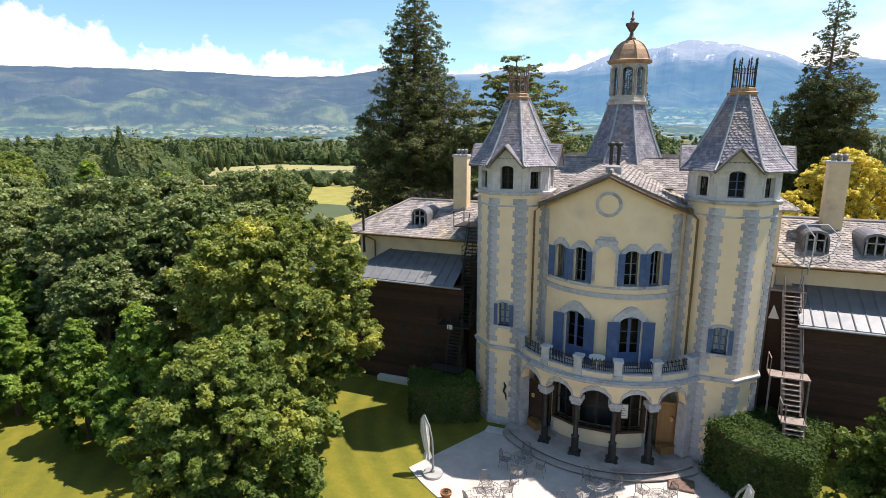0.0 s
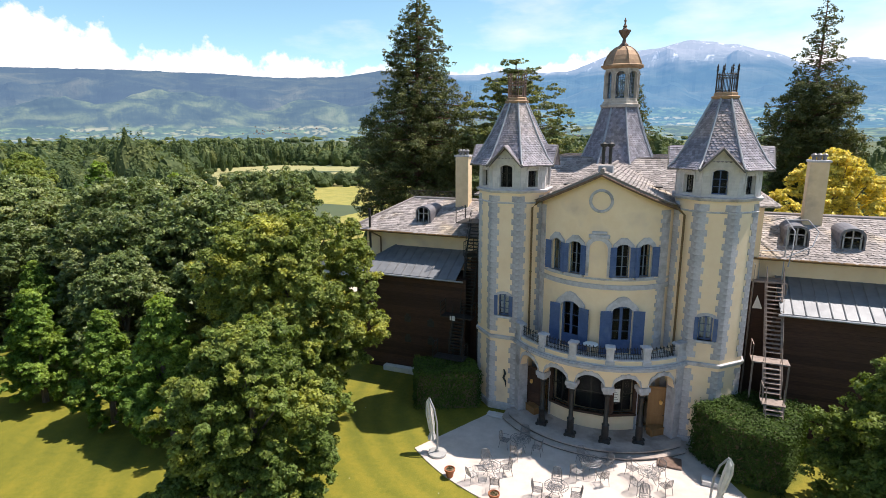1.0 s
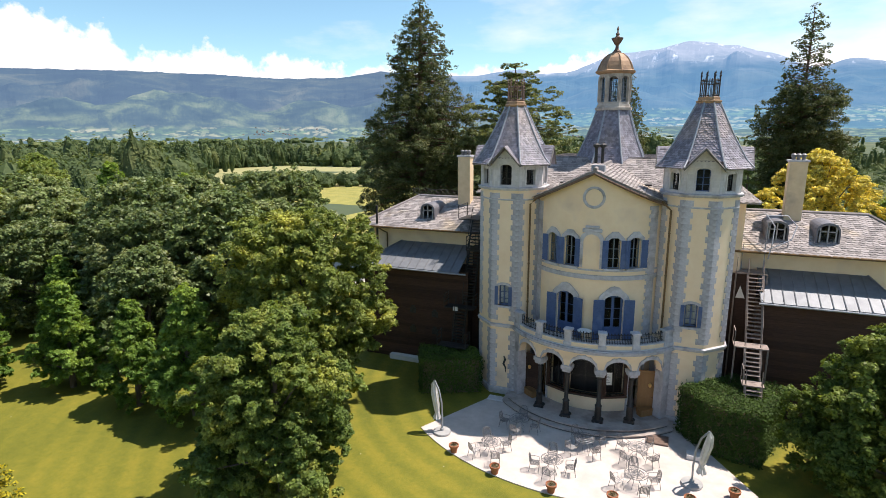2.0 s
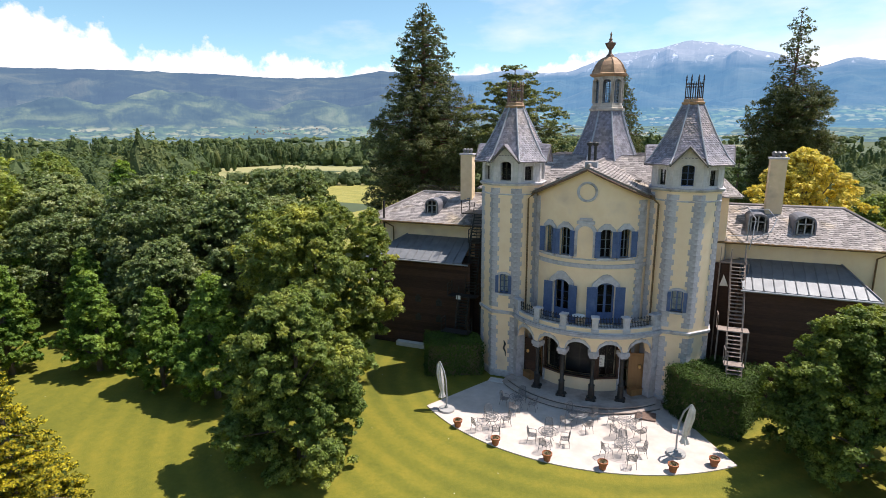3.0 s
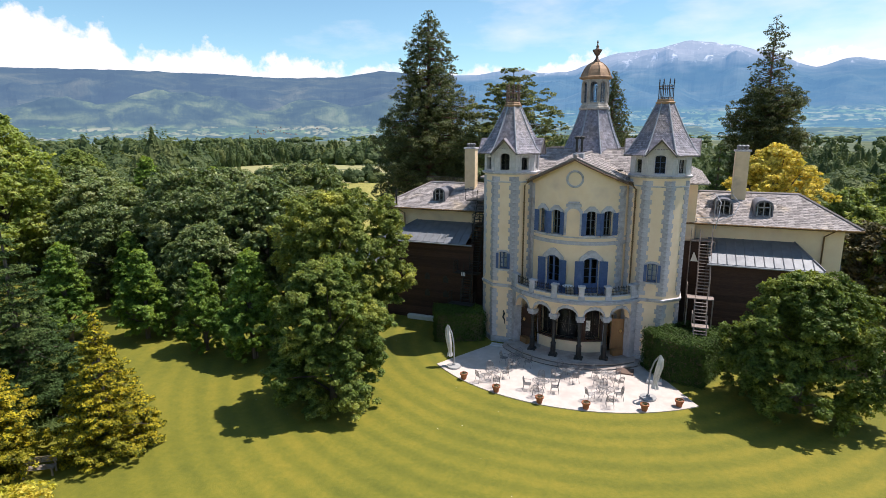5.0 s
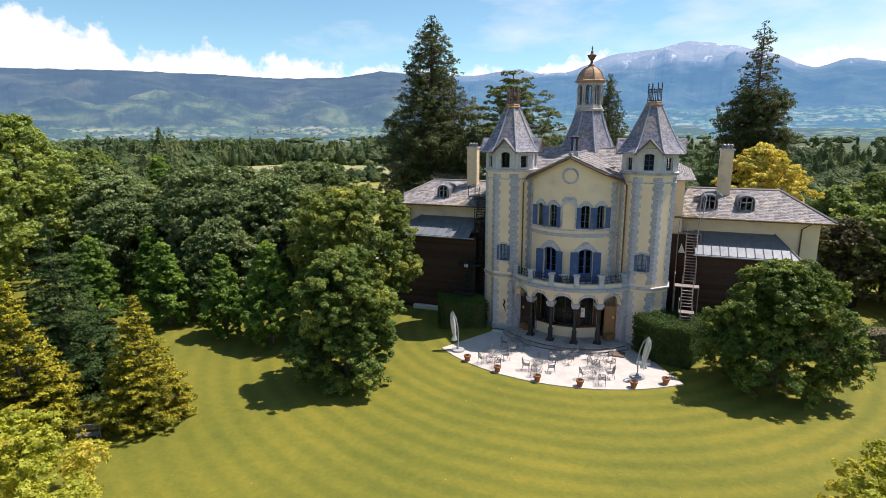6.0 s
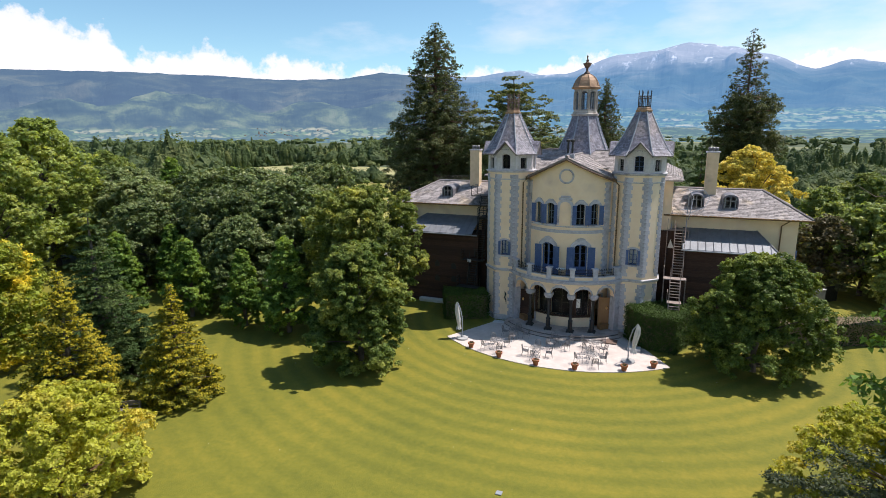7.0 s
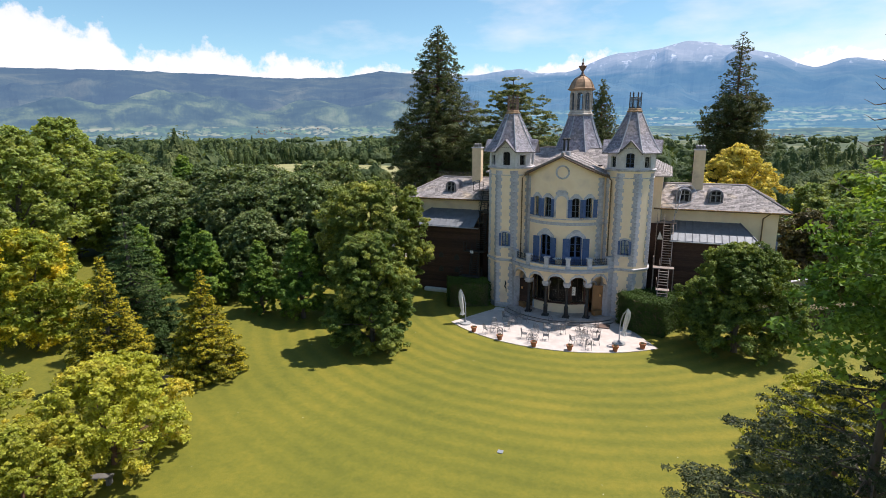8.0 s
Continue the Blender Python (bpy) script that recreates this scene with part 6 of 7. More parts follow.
def woodland():
    """Woods of the valley: thousands of small crowns as one sheet of leaves."""
    rng = np.random.default_rng(60)
    pos, nrm, siz = [], [], []

    solid_v, solid_f = [], []

    def crown(x, y, h, w, n):
        waves, shift = rng.normal(size=(4, 3)) * 2.4, rng.uniform(0, 6, 4)
        body = lambda d: 1 + 0.26 * np.sin(d @ waves.T + shift).mean(1) * 1.6
        size, foot = np.array([w, w, h * 0.56]), np.array([x, y, ground_z(x, y) + h * 0.44])
        base = len(solid_v)
        rings, sides = 5, 8
        for i in range(rings):
            a = math.pi * (0.06 + 0.84 * i / (rings - 1))
            d = np.array([[math.sin(a) * math.cos(math.tau * (k + 0.5 * (i % 2)) / sides), math.sin(a) * math.sin(math.tau * (k + 0.5 * (i % 2)) / sides), math.cos(a)] for k in range(sides)])
            solid_v.extend((foot + d * size * (body(d) * rng.uniform(0.8, 0.98, sides))[:, None]).tolist())
        for i in range(rings - 1):
            for k in range(sides):
                p, q = base + i * sides, base + (i + 1) * sides
                solid_f.append((p + k, q + k, q + (k + 1) % sides, p + (k + 1) % sides))
        solid_f.append(tuple(range(base, base + sides)))
        d = rng.normal(size=(n, 3))
        d[:, 2] = np.abs(d[:, 2]) * np.where(rng.random(n) < 0.85, 1, -0.7)
        d /= np.linalg.norm(d, axis=1, keepdims=True)
        pos.append(foot + d * size * (body(d) * rng.uniform(0.9, 1.06, n))[:, None])
        nrm.append(1.0 * d + 0.25 * rng.normal(size=(n, 3)) + np.array([0, 0, 0.3]))
        siz.append(np.full(n, math.sqrt(3.0 * w * h / n)))

    made = 0
    while made < 3900:
        az = radians(rng.uniform(-70, 28))
        r = 105 * (25 ** rng.random())
        x, y = 4 + r * math.sin(az), -35 + r * math.cos(az)
        if math.hypot(x, y - 5) < 72 or any(in_poly(x, y, p) for p in MEADOWS):
            continue
        if r > 240 and noise.noise(Vector((x, y, 0)) * 0.006) < -0.12 - 0.1 * (r < 500):
            continue
        if r < 125 and math.degrees(az) > -3:
            continue
        if r < 230 and -46 < math.degrees(az) < -22:
            continue
        east = math.degrees(az) > 0
        if east and r > 260 and rng.random() < 0.6:
            continue
        h = rng.uniform(7, 13) if r > 160 else rng.uniform(5, 9)
        h *= 0.6 if east and r < 450 else 1
        wide = 1.0 if r < 1300 else 2.2
        tall = rng.random() < 0.12
        h *= 1.45 if tall else 1
        crown(x, y, h, h * wide * (0.17 if tall else rng.uniform(0.4, 0.56)), int(np.clip((60000 if r < 280 else 34000) / r, 22, 420)))
        made += 1
    # poplar rows along the river
    for (x0, y0), (x1, y1), n in (((-310, 190), (-270, 265), 17), ((-285, 240), (-262, 285), 12), ((-275, 300), (-190, 352), 26), ((-250, 190), (-225, 222), 9), ((-330, 300), (-240, 380), 26), ((60, 240), (150, 330), 24)):
        for k in range(n):
            f = (k + rng.uniform(-0.4, 0.4)) / n
            h = rng.uniform(11, 17)
            crown(x0 + (x1 - x0) * f + rng.normal() * 2, y0 + (y1 - y0) * f + rng.normal() * 2, h, h * rng.uniform(0.12, 0.19), 150)
    for k in range(34):
        f, h = rng.random(), rng.uniform(3, 6.5)
        crown(-72 - 62 * f + rng.normal() * 2, 152 - 32 * f + rng.normal() * 3, h, h * rng.uniform(0.45, 0.7), 260)
    for poly in MEADOWS:
        for (x0, y0), (x1, y1) in zip(poly, poly[1:] + poly[:1]):
            for k in range(int(math.dist((x0, y0), (x1, y1)) / 5)):
                f = rng.random()
                h = rng.uniform(1.6, 4.2)
                crown(x0 + (x1 - x0) * f + rng.normal() * 3, y0 + (y1 - y0) * f + rng.normal() * 3, h, h * rng.uniform(0.45, 0.7), 160)
    ob = new("woodland", leaf_mesh("woodland", np.concatenate(pos), np.concatenate(nrm), np.concatenate(siz), LEAF_WOOD, rng, 0.9))
    bodies = new("crown_bodies", mesh_from("crown_bodies", solid_v, solid_f, LEAF_WOOD))
    bodies.parent = ob
    tagged(bodies, kind="stuff")
    return tagged(ob, "mixed green woodland over the valley floor", "woods", kind="stuff")


woodland()

# ---- terrace furniture ----


def table_and_chairs():
    """One wrought-iron table and one chair, to be copied."""
    tb = thing("garden_table", "round wrought-iron garden table on the terrace", "table", "garden tables")
    bm = bmesh.new()
    for r in (0.56, 0.38, 0.2):
        tube(bm, [(r * math.cos(math.tau * k / 24), r * math.sin(math.tau * k / 24), 0.72) for k in range(25)], 0.016, 4)
    for k in range(24):
        a = math.tau * k / 24
        tube(bm, [(0.05 * math.cos(a), 0.05 * math.sin(a), 0.72), (0.56 * math.cos(a), 0.56 * math.sin(a), 0.72)], 0.011, 4)
    part("tabletop", bm, GREY_IRON, tb, "open lattice iron top")
    for k in range(4):
        a = math.tau * (k + 0.5) / 4
        bm = bmesh.new()
        tube(bm, [(0.4 * math.cos(a), 0.4 * math.sin(a), 0.71), (0.18 * math.cos(a), 0.18 * math.sin(a), 0.4), (0.42 * math.cos(a), 0.42 * math.sin(a), 0.0)], 0.016, 5)
        part("leg", bm, GREY_IRON, tb)
    ch = thing("garden_chair", "wrought-iron garden chair with slatted back and arms", "chair", "garden chairs")
    bm = bmesh.new()
    for k in range(9):
        x = -0.2 + 0.4 * k / 8
        tube(bm, [(x, -0.22, 0.44), (x, 0.2, 0.43)], 0.012, 4)
    tube(bm, [(-0.22, -0.22, 0.44), (0.22, -0.22, 0.44), (0.22, 0.2, 0.43), (-0.22, 0.2, 0.43), (-0.22, -0.22, 0.44)], 0.015, 4)
    part("seat", bm, GREY_IRON, ch, "slatted iron seat")
    bm = bmesh.new()
    for k in range(7):
        x = -0.18 + 0.36 * k / 6
        tube(bm, [(x, 0.2, 0.45), (x, 0.29, 0.88 - 0.25 * x * x)], 0.012, 4)
    tube(bm, [(-0.22, 0.2, 0.43), (-0.21, 0.27, 0.78), (-0.1, 0.3, 0.9), (0.1, 0.3, 0.9), (0.21, 0.27, 0.78), (0.22, 0.2, 0.43)], 0.016, 5)
    part("backrest", bm, GREY_IRON, ch, "slatted iron backrest")
    for sx in (-1, 1):
        bm = bmesh.new()
        tube(bm, [(sx * 0.22, 0.25, 0.66), (sx * 0.25, 0.0, 0.66), (sx * 0.25, -0.2, 0.64), (sx * 0.23, -0.22, 0.44)], 0.014, 5)
        part("armrest", bm, GREY_IRON, ch)
        for y, yo in ((-0.2, -0.26), (0.2, 0.28)):
            bm = bmesh.new()
            tube(bm, [(sx * 0.21, y, 0.43), (sx * 0.24, yo, 0.0)], 0.014, 5)
            part("leg", bm, GREY_IRON, ch)
    return tb, ch


TABLE, CHAIR = table_and_chairs()
SETS = [(-3.4, -4.4, 10), (0.45, -5.15, 40), (-4.2, -7.4, 30), (-0.8, -7.8, 5), (3.2, -5.0, 50), (3.3, -7.55, 20)]
first = True
for i, (x, y, turn) in enumerate(SETS):
    if first:
        TABLE.matrix_basis = pose(x, y, 0.05, 0, 0, turn)
    else:
        copy_thing(TABLE, pose(x, y, 0.05, 0, 0, turn))
    for k in range(4):
        a = radians(turn + 90 * k + (17 * i * (k + 1)) % 23 - 11)
        d = 0.88 + 0.05 * ((i + k) % 3)
        m = pose(x + d * math.sin(a), y - d * math.cos(a), 0.05, 0, 0, math.degrees(a) + 180 + (13 * k * (i + 1)) % 30 - 15)
        if first and k == 0:
            CHAIR.matrix_basis = m
        else:
            copy_thing(CHAIR, m)
    first = False


def parasol(x, y, turn, lean):
    ob = thing("cantilever_parasol", "closed white cantilever parasol on a round base", "parasol", "terrace parasols", at=pose(x, y, 0.05, 0, 0, turn))
    bm = bmesh.new()
    lathe(bm, [(0.5, 0.0), (0.52, 0.06), (0.5, 0.13), (0.12, 0.17), (0.1, 0.3)], 20)
    part("base", bm, CONCRETE, ob, "grey round base")
    bm = bmesh.new()
    tube(bm, [(0, 0, 0.15), (0.02, 0, 1.0), (-0.03, 0, 1.9), (-0.22, 0, 2.6), (-0.55, 0, 3.1)], 0.05, 8)
    part("mast", bm, LEAD, ob, "curved grey mast")
    bm = bmesh.new()
    pts = [(-0.58, 0.0, 3.1), (-0.62, 0, 2.85), (-0.56, 0, 2.3), (-0.42, 0, 1.6), (-0.36, 0, 1.15), (-0.38, 0, 0.8)]
    rad = [0.03, 0.12, 0.17, 0.15, 0.10, 0.2]
    rows = []
    for (px, py, pz), r in zip(pts, rad):
        rows.append([bm.verts.new((px + r * (1 + 0.32 * (k % 2)) * math.cos(math.tau * k / 16), py + r * (1 + 0.32 * (k % 2)) * math.sin(math.tau * k / 16), pz + 0.05 * math.sin(2.1 * k))) for k in range(16)])
    for a, b in zip(rows, rows[1:]):
        for k in range(16):
            bm.faces.new((a[k], a[(k + 1) % 16], b[(k + 1) % 16], b[k]))
    part("canopy", bm, CANVAS, ob, "furled white canvas canopy")
    bm = bmesh.new()
    lathe(bm, [(0.13, 1.12), (0.14, 1.2)], 12, (-0.36, 0))
    part("strap", bm, CANVAS, ob)
    return ob


parasol(-7.5, -6.4, -20, 0)
parasol(5.9, -6.35, 165, 0)

POT = thing("flower_pot", "terracotta pot of earth along the terrace edge", "flower pot", "terrace pots")
bm = bmesh.new()
lathe(bm, [(0.17, 0), (0.22, 0.3), (0.27, 0.32), (0.28, 0.44), (0.24, 0.45), (0.22, 0.38)], 18)
smooth(part("pot", bm, TERRACOTTA, POT))
bm = bmesh.new()
lathe(bm, [(0.2, 0.36), (0.21, 0.39)], 14)
part("soil", bm, EARTH, POT)
rng = np.random.default_rng(71)
sprig = new("sprig", leaf_mesh("sprig", rng.normal(size=(40, 3)) * (0.09, 0.09, 0.05) + (0, 0, 0.45), rng.normal(size=(40, 3)), 0.09, LEAF_RED, rng))
sprig.parent = POT
tagged(sprig, kind="stuff")
for i, (x, y) in enumerate(((-6.15, -8.0), (-3.5, -9.05), (-0.5, -9.5), (2.35, -9.2), (5.75, -8.1), (7.75, -6.75))):
    if i:
        copy_thing(POT, pose(x, y, 0.05, 0, 0, 50 * i))
    else:
        POT.matrix_basis = pose(x, y, 0.05)

for name, label, x0, x1, y0, y1, z1, m in (("stone_slab", "flat stone slab at the end of the steps", -6.3, -5.2, -1.5, -0.9, 0.14, PALE_STONE), ("stone_slab", "flat pale slab by the hedge", 5.7, 6.7, -4.1, -3.5, 0.3, PALE_STONE), ("entrance_ramp", "brown wooden ramp over the steps", 3.6, 4.8, -3.2, -2.2, 0.16, RUST)):
    ob = thing(name, label, "slab" if m is PALE_STONE else "ramp")
    bm = bmesh.new()
    box(bm, x0, x1, y0, y1, 0.05, z1, None, 0.03)
    part("top", bm, m, ob)

# ---- fire escapes, fittings on walls and roofs ----


def fire_escape(s):
    ob = thing("fire_escape", "rusty iron outside stair between tower and annex, coloured as sunlit" if s > 0 else "iron outside stair with the tower's shade put into its dark colour", "staircase", "fire escapes")
    P = lambda x, y, z: Vector((s * x, y, z))
    # iron colours carry the light: paler on the sunlit stair, near-black in shade
    m = SUNLIT_IRON if s > 0 else IRON

    def flight(x0, x1, ya, za, yb, zb):
        n = int((za - zb) / 0.2)
        for x in (x0, x1):
            bm = bmesh.new()
            tube(bm, [P(x, ya, za), P(x, yb, zb)], 0.06, 4)
            part("stringer", bm, m, ob)
        for k in range(1, n):
            f = k / n
            y, z = ya + (yb - ya) * f, za + (zb - za) * f
            bm = bmesh.new()
            box(bm, min(s * x0, s * x1), max(s * x0, s * x1), y - 0.13, y + 0.11, z - 0.02, z + 0.015)
            part("tread", bm, m, ob)
        for x in (x0, x1):
            bm = bmesh.new()
            tube(bm, [P(x, ya, za + 0.1), P(x, ya, za + 0.95), P(x, yb, zb + 0.95), P(x, yb, zb + 0.1)], 0.022, 5)
            part("handrail", bm, m, ob)

    def landing(x0, x1, y0, y1, z):
        bm = bmesh.new()
        box(bm, min(s * x0, s * x1), max(s * x0, s * x1), y0, y1, z - 0.07, z)
        part("landing", bm, m, ob)
        for x in (x0,) if s > 0 else (x0, x1):
            bm = bmesh.new()
            tube(bm, [P(x, y1, z), P(x, y1, z + 0.95), P(x, y0, z + 0.95), P(x, y0, z)], 0.022 if s > 0 else 0.035, 5)
            for q in (0.35, 0.65) if s < 0 else ():
                tube(bm, [P(x, y1, z + q), P(x, y0, z + q)], 0.025, 4)
            part("rail", bm, m, ob)

    if s > 0:
        landing(8.0, 9.7, 3.7, 4.9, 8.75)
        flight(8.62, 9.45, 3.75, 8.7, 1.6, 5.1)
        landing(7.95, 9.75, 0.7, 1.6, 5.05)
        flight(8.5, 9.3, 0.75, 5.0, -0.2, 3.5)
        landing(8.35, 9.45, -1.0, -0.2, 3.45)
        flight(8.5, 9.3, -0.95, 3.4, -1.8, 1.2)
    else:
        landing(8.4, 10.4, 4.15, 6.1, 11.0)
        flight(8.5, 9.3, 4.15, 10.95, 3.1, 9.0)
        landing(8.0, 9.4, 3.0, 5.0, 8.95)
        flight(8.7, 9.5, 4.05, 8.9, 2.6, 5.0)
        landing(8.4, 10.6, 1.7, 2.6, 4.95)
        flight(8.9, 9.7, 1.75, 4.9, 0.95, 2.7)
        landing(8.4, 10.5, 0.1, 0.95, 2.65)
    for x in (8.0, 9.7):
        for y, z in ((0.75, 5.0), (3.8, 8.7)) if s > 0 else ((1.75, 4.9), (0.2, 2.6), (4.1, 8.9)):
            bm = bmesh.new()
            tube(bm, [P(x, y, 0), P(x, y, z)], 0.05, 6)
            part("post", bm, m, ob)
    return ob


fire_escape(-1)
fire_escape(1)


def wall_lamp(m):
    ob = thing("wall_lamp", "small lantern lamp on the arcade wall", "lamp", "arcade lamps")
    bm = bmesh.new()
    tube(bm, [m @ Vector((0, 0.02, 0)), m @ Vector((0, -0.2, 0.08)), m @ Vector((0, -0.22, 0.0))], 0.015, 5)
    part("bracket", bm, IRON, ob)
    bm = bmesh.new()
    lathe(bm, [(0.04, -0.22), (0.09, -0.18), (0.1, -0.02), (0.03, 0.04)], 8)
    bmesh.ops.transform(bm, matrix=m @ Matrix.Translation((0, -0.22, 0)), verts=bm.verts[:])
    # the lamp's orange glow is painted as the globe's base colour
    part("globe", bm, LIT_GLOBE, ob, "glass globe with its orange lamplight put into the colour")
    return ob


for a in (-46.5, 46.5):
    p = ring(RA0 - 0.1, a, 2.3)
    wall_lamp(frame_at(p.x, p.y, p.z, a + 180))

for sg, m, label in ((-1, BROWN_WOOD, "open dark wooden door leaf at the end of the arcade"), (1, WARM_WOOD, "open varnished door leaf at the end of the arcade")):
    leaf_door = thing("open_door", label, "door", "arcade doors")
    p = ring(4.9, sg * 45.5, FLOOR0)
    t = frame_at(p.x, p.y, p.z, sg * 12)
    bm = bmesh.new()
    box(bm, -0.5, 0.5, -0.03, 0.03, 0.02, 2.75, t, 0.01)
    leaf_slab = part("leaf", bm, m, leaf_door)
    for z0, z1 in ((0.2, 0.95), (1.1, 2.6)):
        bm = bmesh.new()
        box(bm, -0.36, 0.36, -0.05, -0.028, z0, z1, t, 0.012)
        part("panel", bm, m, leaf_slab)
    bm = bmesh.new()
    tube(bm, [t @ Vector((0.42 * sg, -0.03, 1.05)), t @ Vector((0.42 * sg, -0.09, 1.05)), t @ Vector((0.32 * sg, -0.09, 1.05))], 0.014, 6)
    part("door_handle", bm, IRON, leaf_slab)
    chest_box = thing("wooden_chest", "low varnished wooden chest under the arcade", "chest", "arcade chests")
    p = ring(5.15, sg * 43.0, FLOOR0)
    t = frame_at(p.x, p.y, p.z, sg * 40)
    bm = bmesh.new()
    box(bm, -0.42, 0.42, -0.22, 0.22, 0.0, 0.4, t, 0.015)
    part("body", bm, WARM_WOOD, chest_box)
    bm = bmesh.new()
    box(bm, -0.45, 0.45, -0.25, 0.25, 0.4, 0.45, t, 0.012)
    part("lid", bm, WARM_WOOD, chest_box)

ornament = thing("wall_ornament", "dark wrought-iron figure fixed to the tower wall", "ornament")
bm = bmesh.new()
yy = TY - TR * math.cos(radians(22.5)) - 0.05
tube(bm, [(-5.55, yy, 2.75), (-5.45, yy - 0.03, 2.5), (-5.55, yy - 0.03, 2.2), (-5.42, yy - 0.03, 1.95), (-5.4, yy, 1.6)], [0.03, 0.08, 0.07, 0.05, 0.02], 6)
part("scroll", bm, IRON, ornament)
hoop = thing("roof_handrail", "pale looped metal handrail from the iron stair over the dormer", "handrail")
for pts in ([(9.6, 3.75, 9.7), (9.75, 3.9, 10.6), (9.9, 4.6, 11.6), (9.5, 5.6, 12.2), (8.9, 6.2, 11.9)], [(9.6, 4.3, 10.15), (10.9, 4.9, 10.75), (11.25, 5.6, 11.5), (10.8, 6.2, 12.05), (9.6, 6.2, 12.0)], [(9.5, 4.4, 8.75), (9.5, 4.4, 11.9)], [(8.3, 4.4, 8.75), (8.3, 4.4, 10.4), (9.5, 4.4, 10.5)]):
    bm = bmesh.new()
    tube(bm, pts, 0.035, 6)
    part("rail", bm, LEAD, hoop)
notice_board = thing("notice_board", "pale framed notice hung in the veranda window", "sign")
t = frame_at(*bow(17.8, 0, 0, 0.06), 17.8)
bm = bmesh.new()
box(bm, -0.3, 0.3, -0.02, 0.02, 2.15, 2.95, t)
board = part("board", bm, WHITE_PAINT, notice_board)
for k in range(6):
    bm = bmesh.new()
    box(bm, -0.22, 0.2 - 0.07 * (k % 3), -0.026, -0.021, 2.3 + 0.1 * k, 2.34 + 0.1 * k, t)
    part("text_bar", bm, CONCRETE, board, "grey line of unreadable writing")
bm = bmesh.new()
for x0, x1, z0, z1 in ((-0.34, -0.3, 2.11, 2.99), (0.3, 0.34, 2.11, 2.99), (-0.3, 0.3, 2.11, 2.15), (-0.3, 0.3, 2.95, 2.99)):
    box(bm, x0, x1, -0.035, 0.025, z0, z1, t)
part("frame", bm, IRON, notice_board, "thin dark frame")
box_plate = thing("blank_notice", "white notice plate on the stair landing", "sign")
bm = bmesh.new()
box(bm, -9.9, -9.55, 1.64, 1.68, 4.75, 5.05)
part("plate", bm, WHITE_PAINT, box_plate)
warning = thing("triangular_sign", "blank white triangular sign beside the iron stair", "sign")
bm = bmesh.new()
prism(bm, [(8.1, 7.1), (8.62, 7.1), (8.3, 7.88)], -3.86, -3.83, Matrix(((1, 0, 0, 0), (0, 0, -1, 0), (0, 1, 0, 0), (0, 0, 0, 1))))
bmesh.ops.recalc_face_normals(bm, faces=bm.faces[:])
part("plate", bm, WHITE_PAINT, warning)
trough = thing("white_trough", "long white trough at the foot of the annex", "trough")
bm = bmesh.new()
box(bm, -15.4, -12.6, 2.25, 2.7, 0, 0.4, None, 0.03)
part("body", bm, WHITE_PAINT, trough)
for x, z in ((-13.6, 4.0), (-11.8, 3.85), (-13.6, 2.45), (-11.8, 2.5)):
    bm = bmesh.new()
    box(bm, x - 0.25, x + 0.25, 2.80, 2.86, z - 0.22, z + 0.22)
    box(bm, x - 0.13, x + 0.13, 2.80, 2.86, z + 0.22, z + 0.38)
    part("vent_opening", bm, IRON, chateau, "small dark vent opening")
bm = bmesh.new()
for k in range(12):
    x = -16.3 + 0.5 * k
    tube(bm, [(x, 9.0, 11.95), (x, 9.0, 12.55)], 0.016, 4)
    if k < 11:
        tube(bm, [(x, 9.0, 12.0), (x + 0.5, 9.0, 12.5)], 0.012, 4)
        tube(bm, [(x, 9.0, 12.5), (x + 0.5, 9.0, 12.0)], 0.012, 4)
tube(bm, [(-16.3, 9.0, 12.53), (-10.8, 9.0, 12.53)], 0.016, 4)
part("ridge_railing", bm, IRON, chateau, "thin iron railing along the wing ridge")
bm = bmesh.new()
tube(bm, [(-17.4, 4.5, 8.6), (-17.4, 4.5, 11.6)], 0.09, 8)
part("stove_pipe", bm, IRON, chateau, "dark stove pipe beside the eaves")
for x0 in (-2.6, 2.4):
    bm = bmesh.new()
    box(bm, x0 - 0.35, x0 + 0.35, 3.2, 4.0, gable_z(2.5) + 0.22, gable_z(2.5) + 0.3, Matrix.Rotation(0.0, 4, "Z"))
    part("skylight", bm, IRON, chateau, "small dark skylight")
balcony_table = thing("balcony_table", "small white round table on the balcony", "table")
bm = bmesh.new()
lathe(bm, [(0.38, 0.70), (0.42, 0.72), (0.42, 0.75), (0.36, 0.76)], 18, (-0.25, -1.75))
part("tabletop", bm, WHITE_PAINT, balcony_table)
bm = bmesh.new()
lathe(bm, [(0.2, 0.0), (0.2, 0.03), (0.03, 0.06), (0.03, 0.70)], 8, (-0.25, -1.75))
part("stem", bm, WHITE_PAINT, balcony_table)
balcony_table.matrix_basis = pose(0, 0, 4.98)

# low wall beyond the long hedge; boarded panel added for an unclear black block
garden_wall = thing("garden_wall", "low grey rendered garden wall behind the hedge", "wall")
wall_at = pose(18.2, 11.4, 0, 0, 0, 44)
bm = bmesh.new()
box(bm, 0, 7.0, -0.15, 0.15, 0, 1.45, wall_at, 0.02)
part("body", bm, CONCRETE, garden_wall)
bm = bmesh.new()
box(bm, -0.05, 7.05, -0.2, 0.2, 1.45, 1.55, wall_at, 0.02)
part("coping", bm, STONE, garden_wall)
gate = thing("garden_gate", "black boarded panel standing in for an unclear boxy black object", "gate")
bm = bmesh.new()
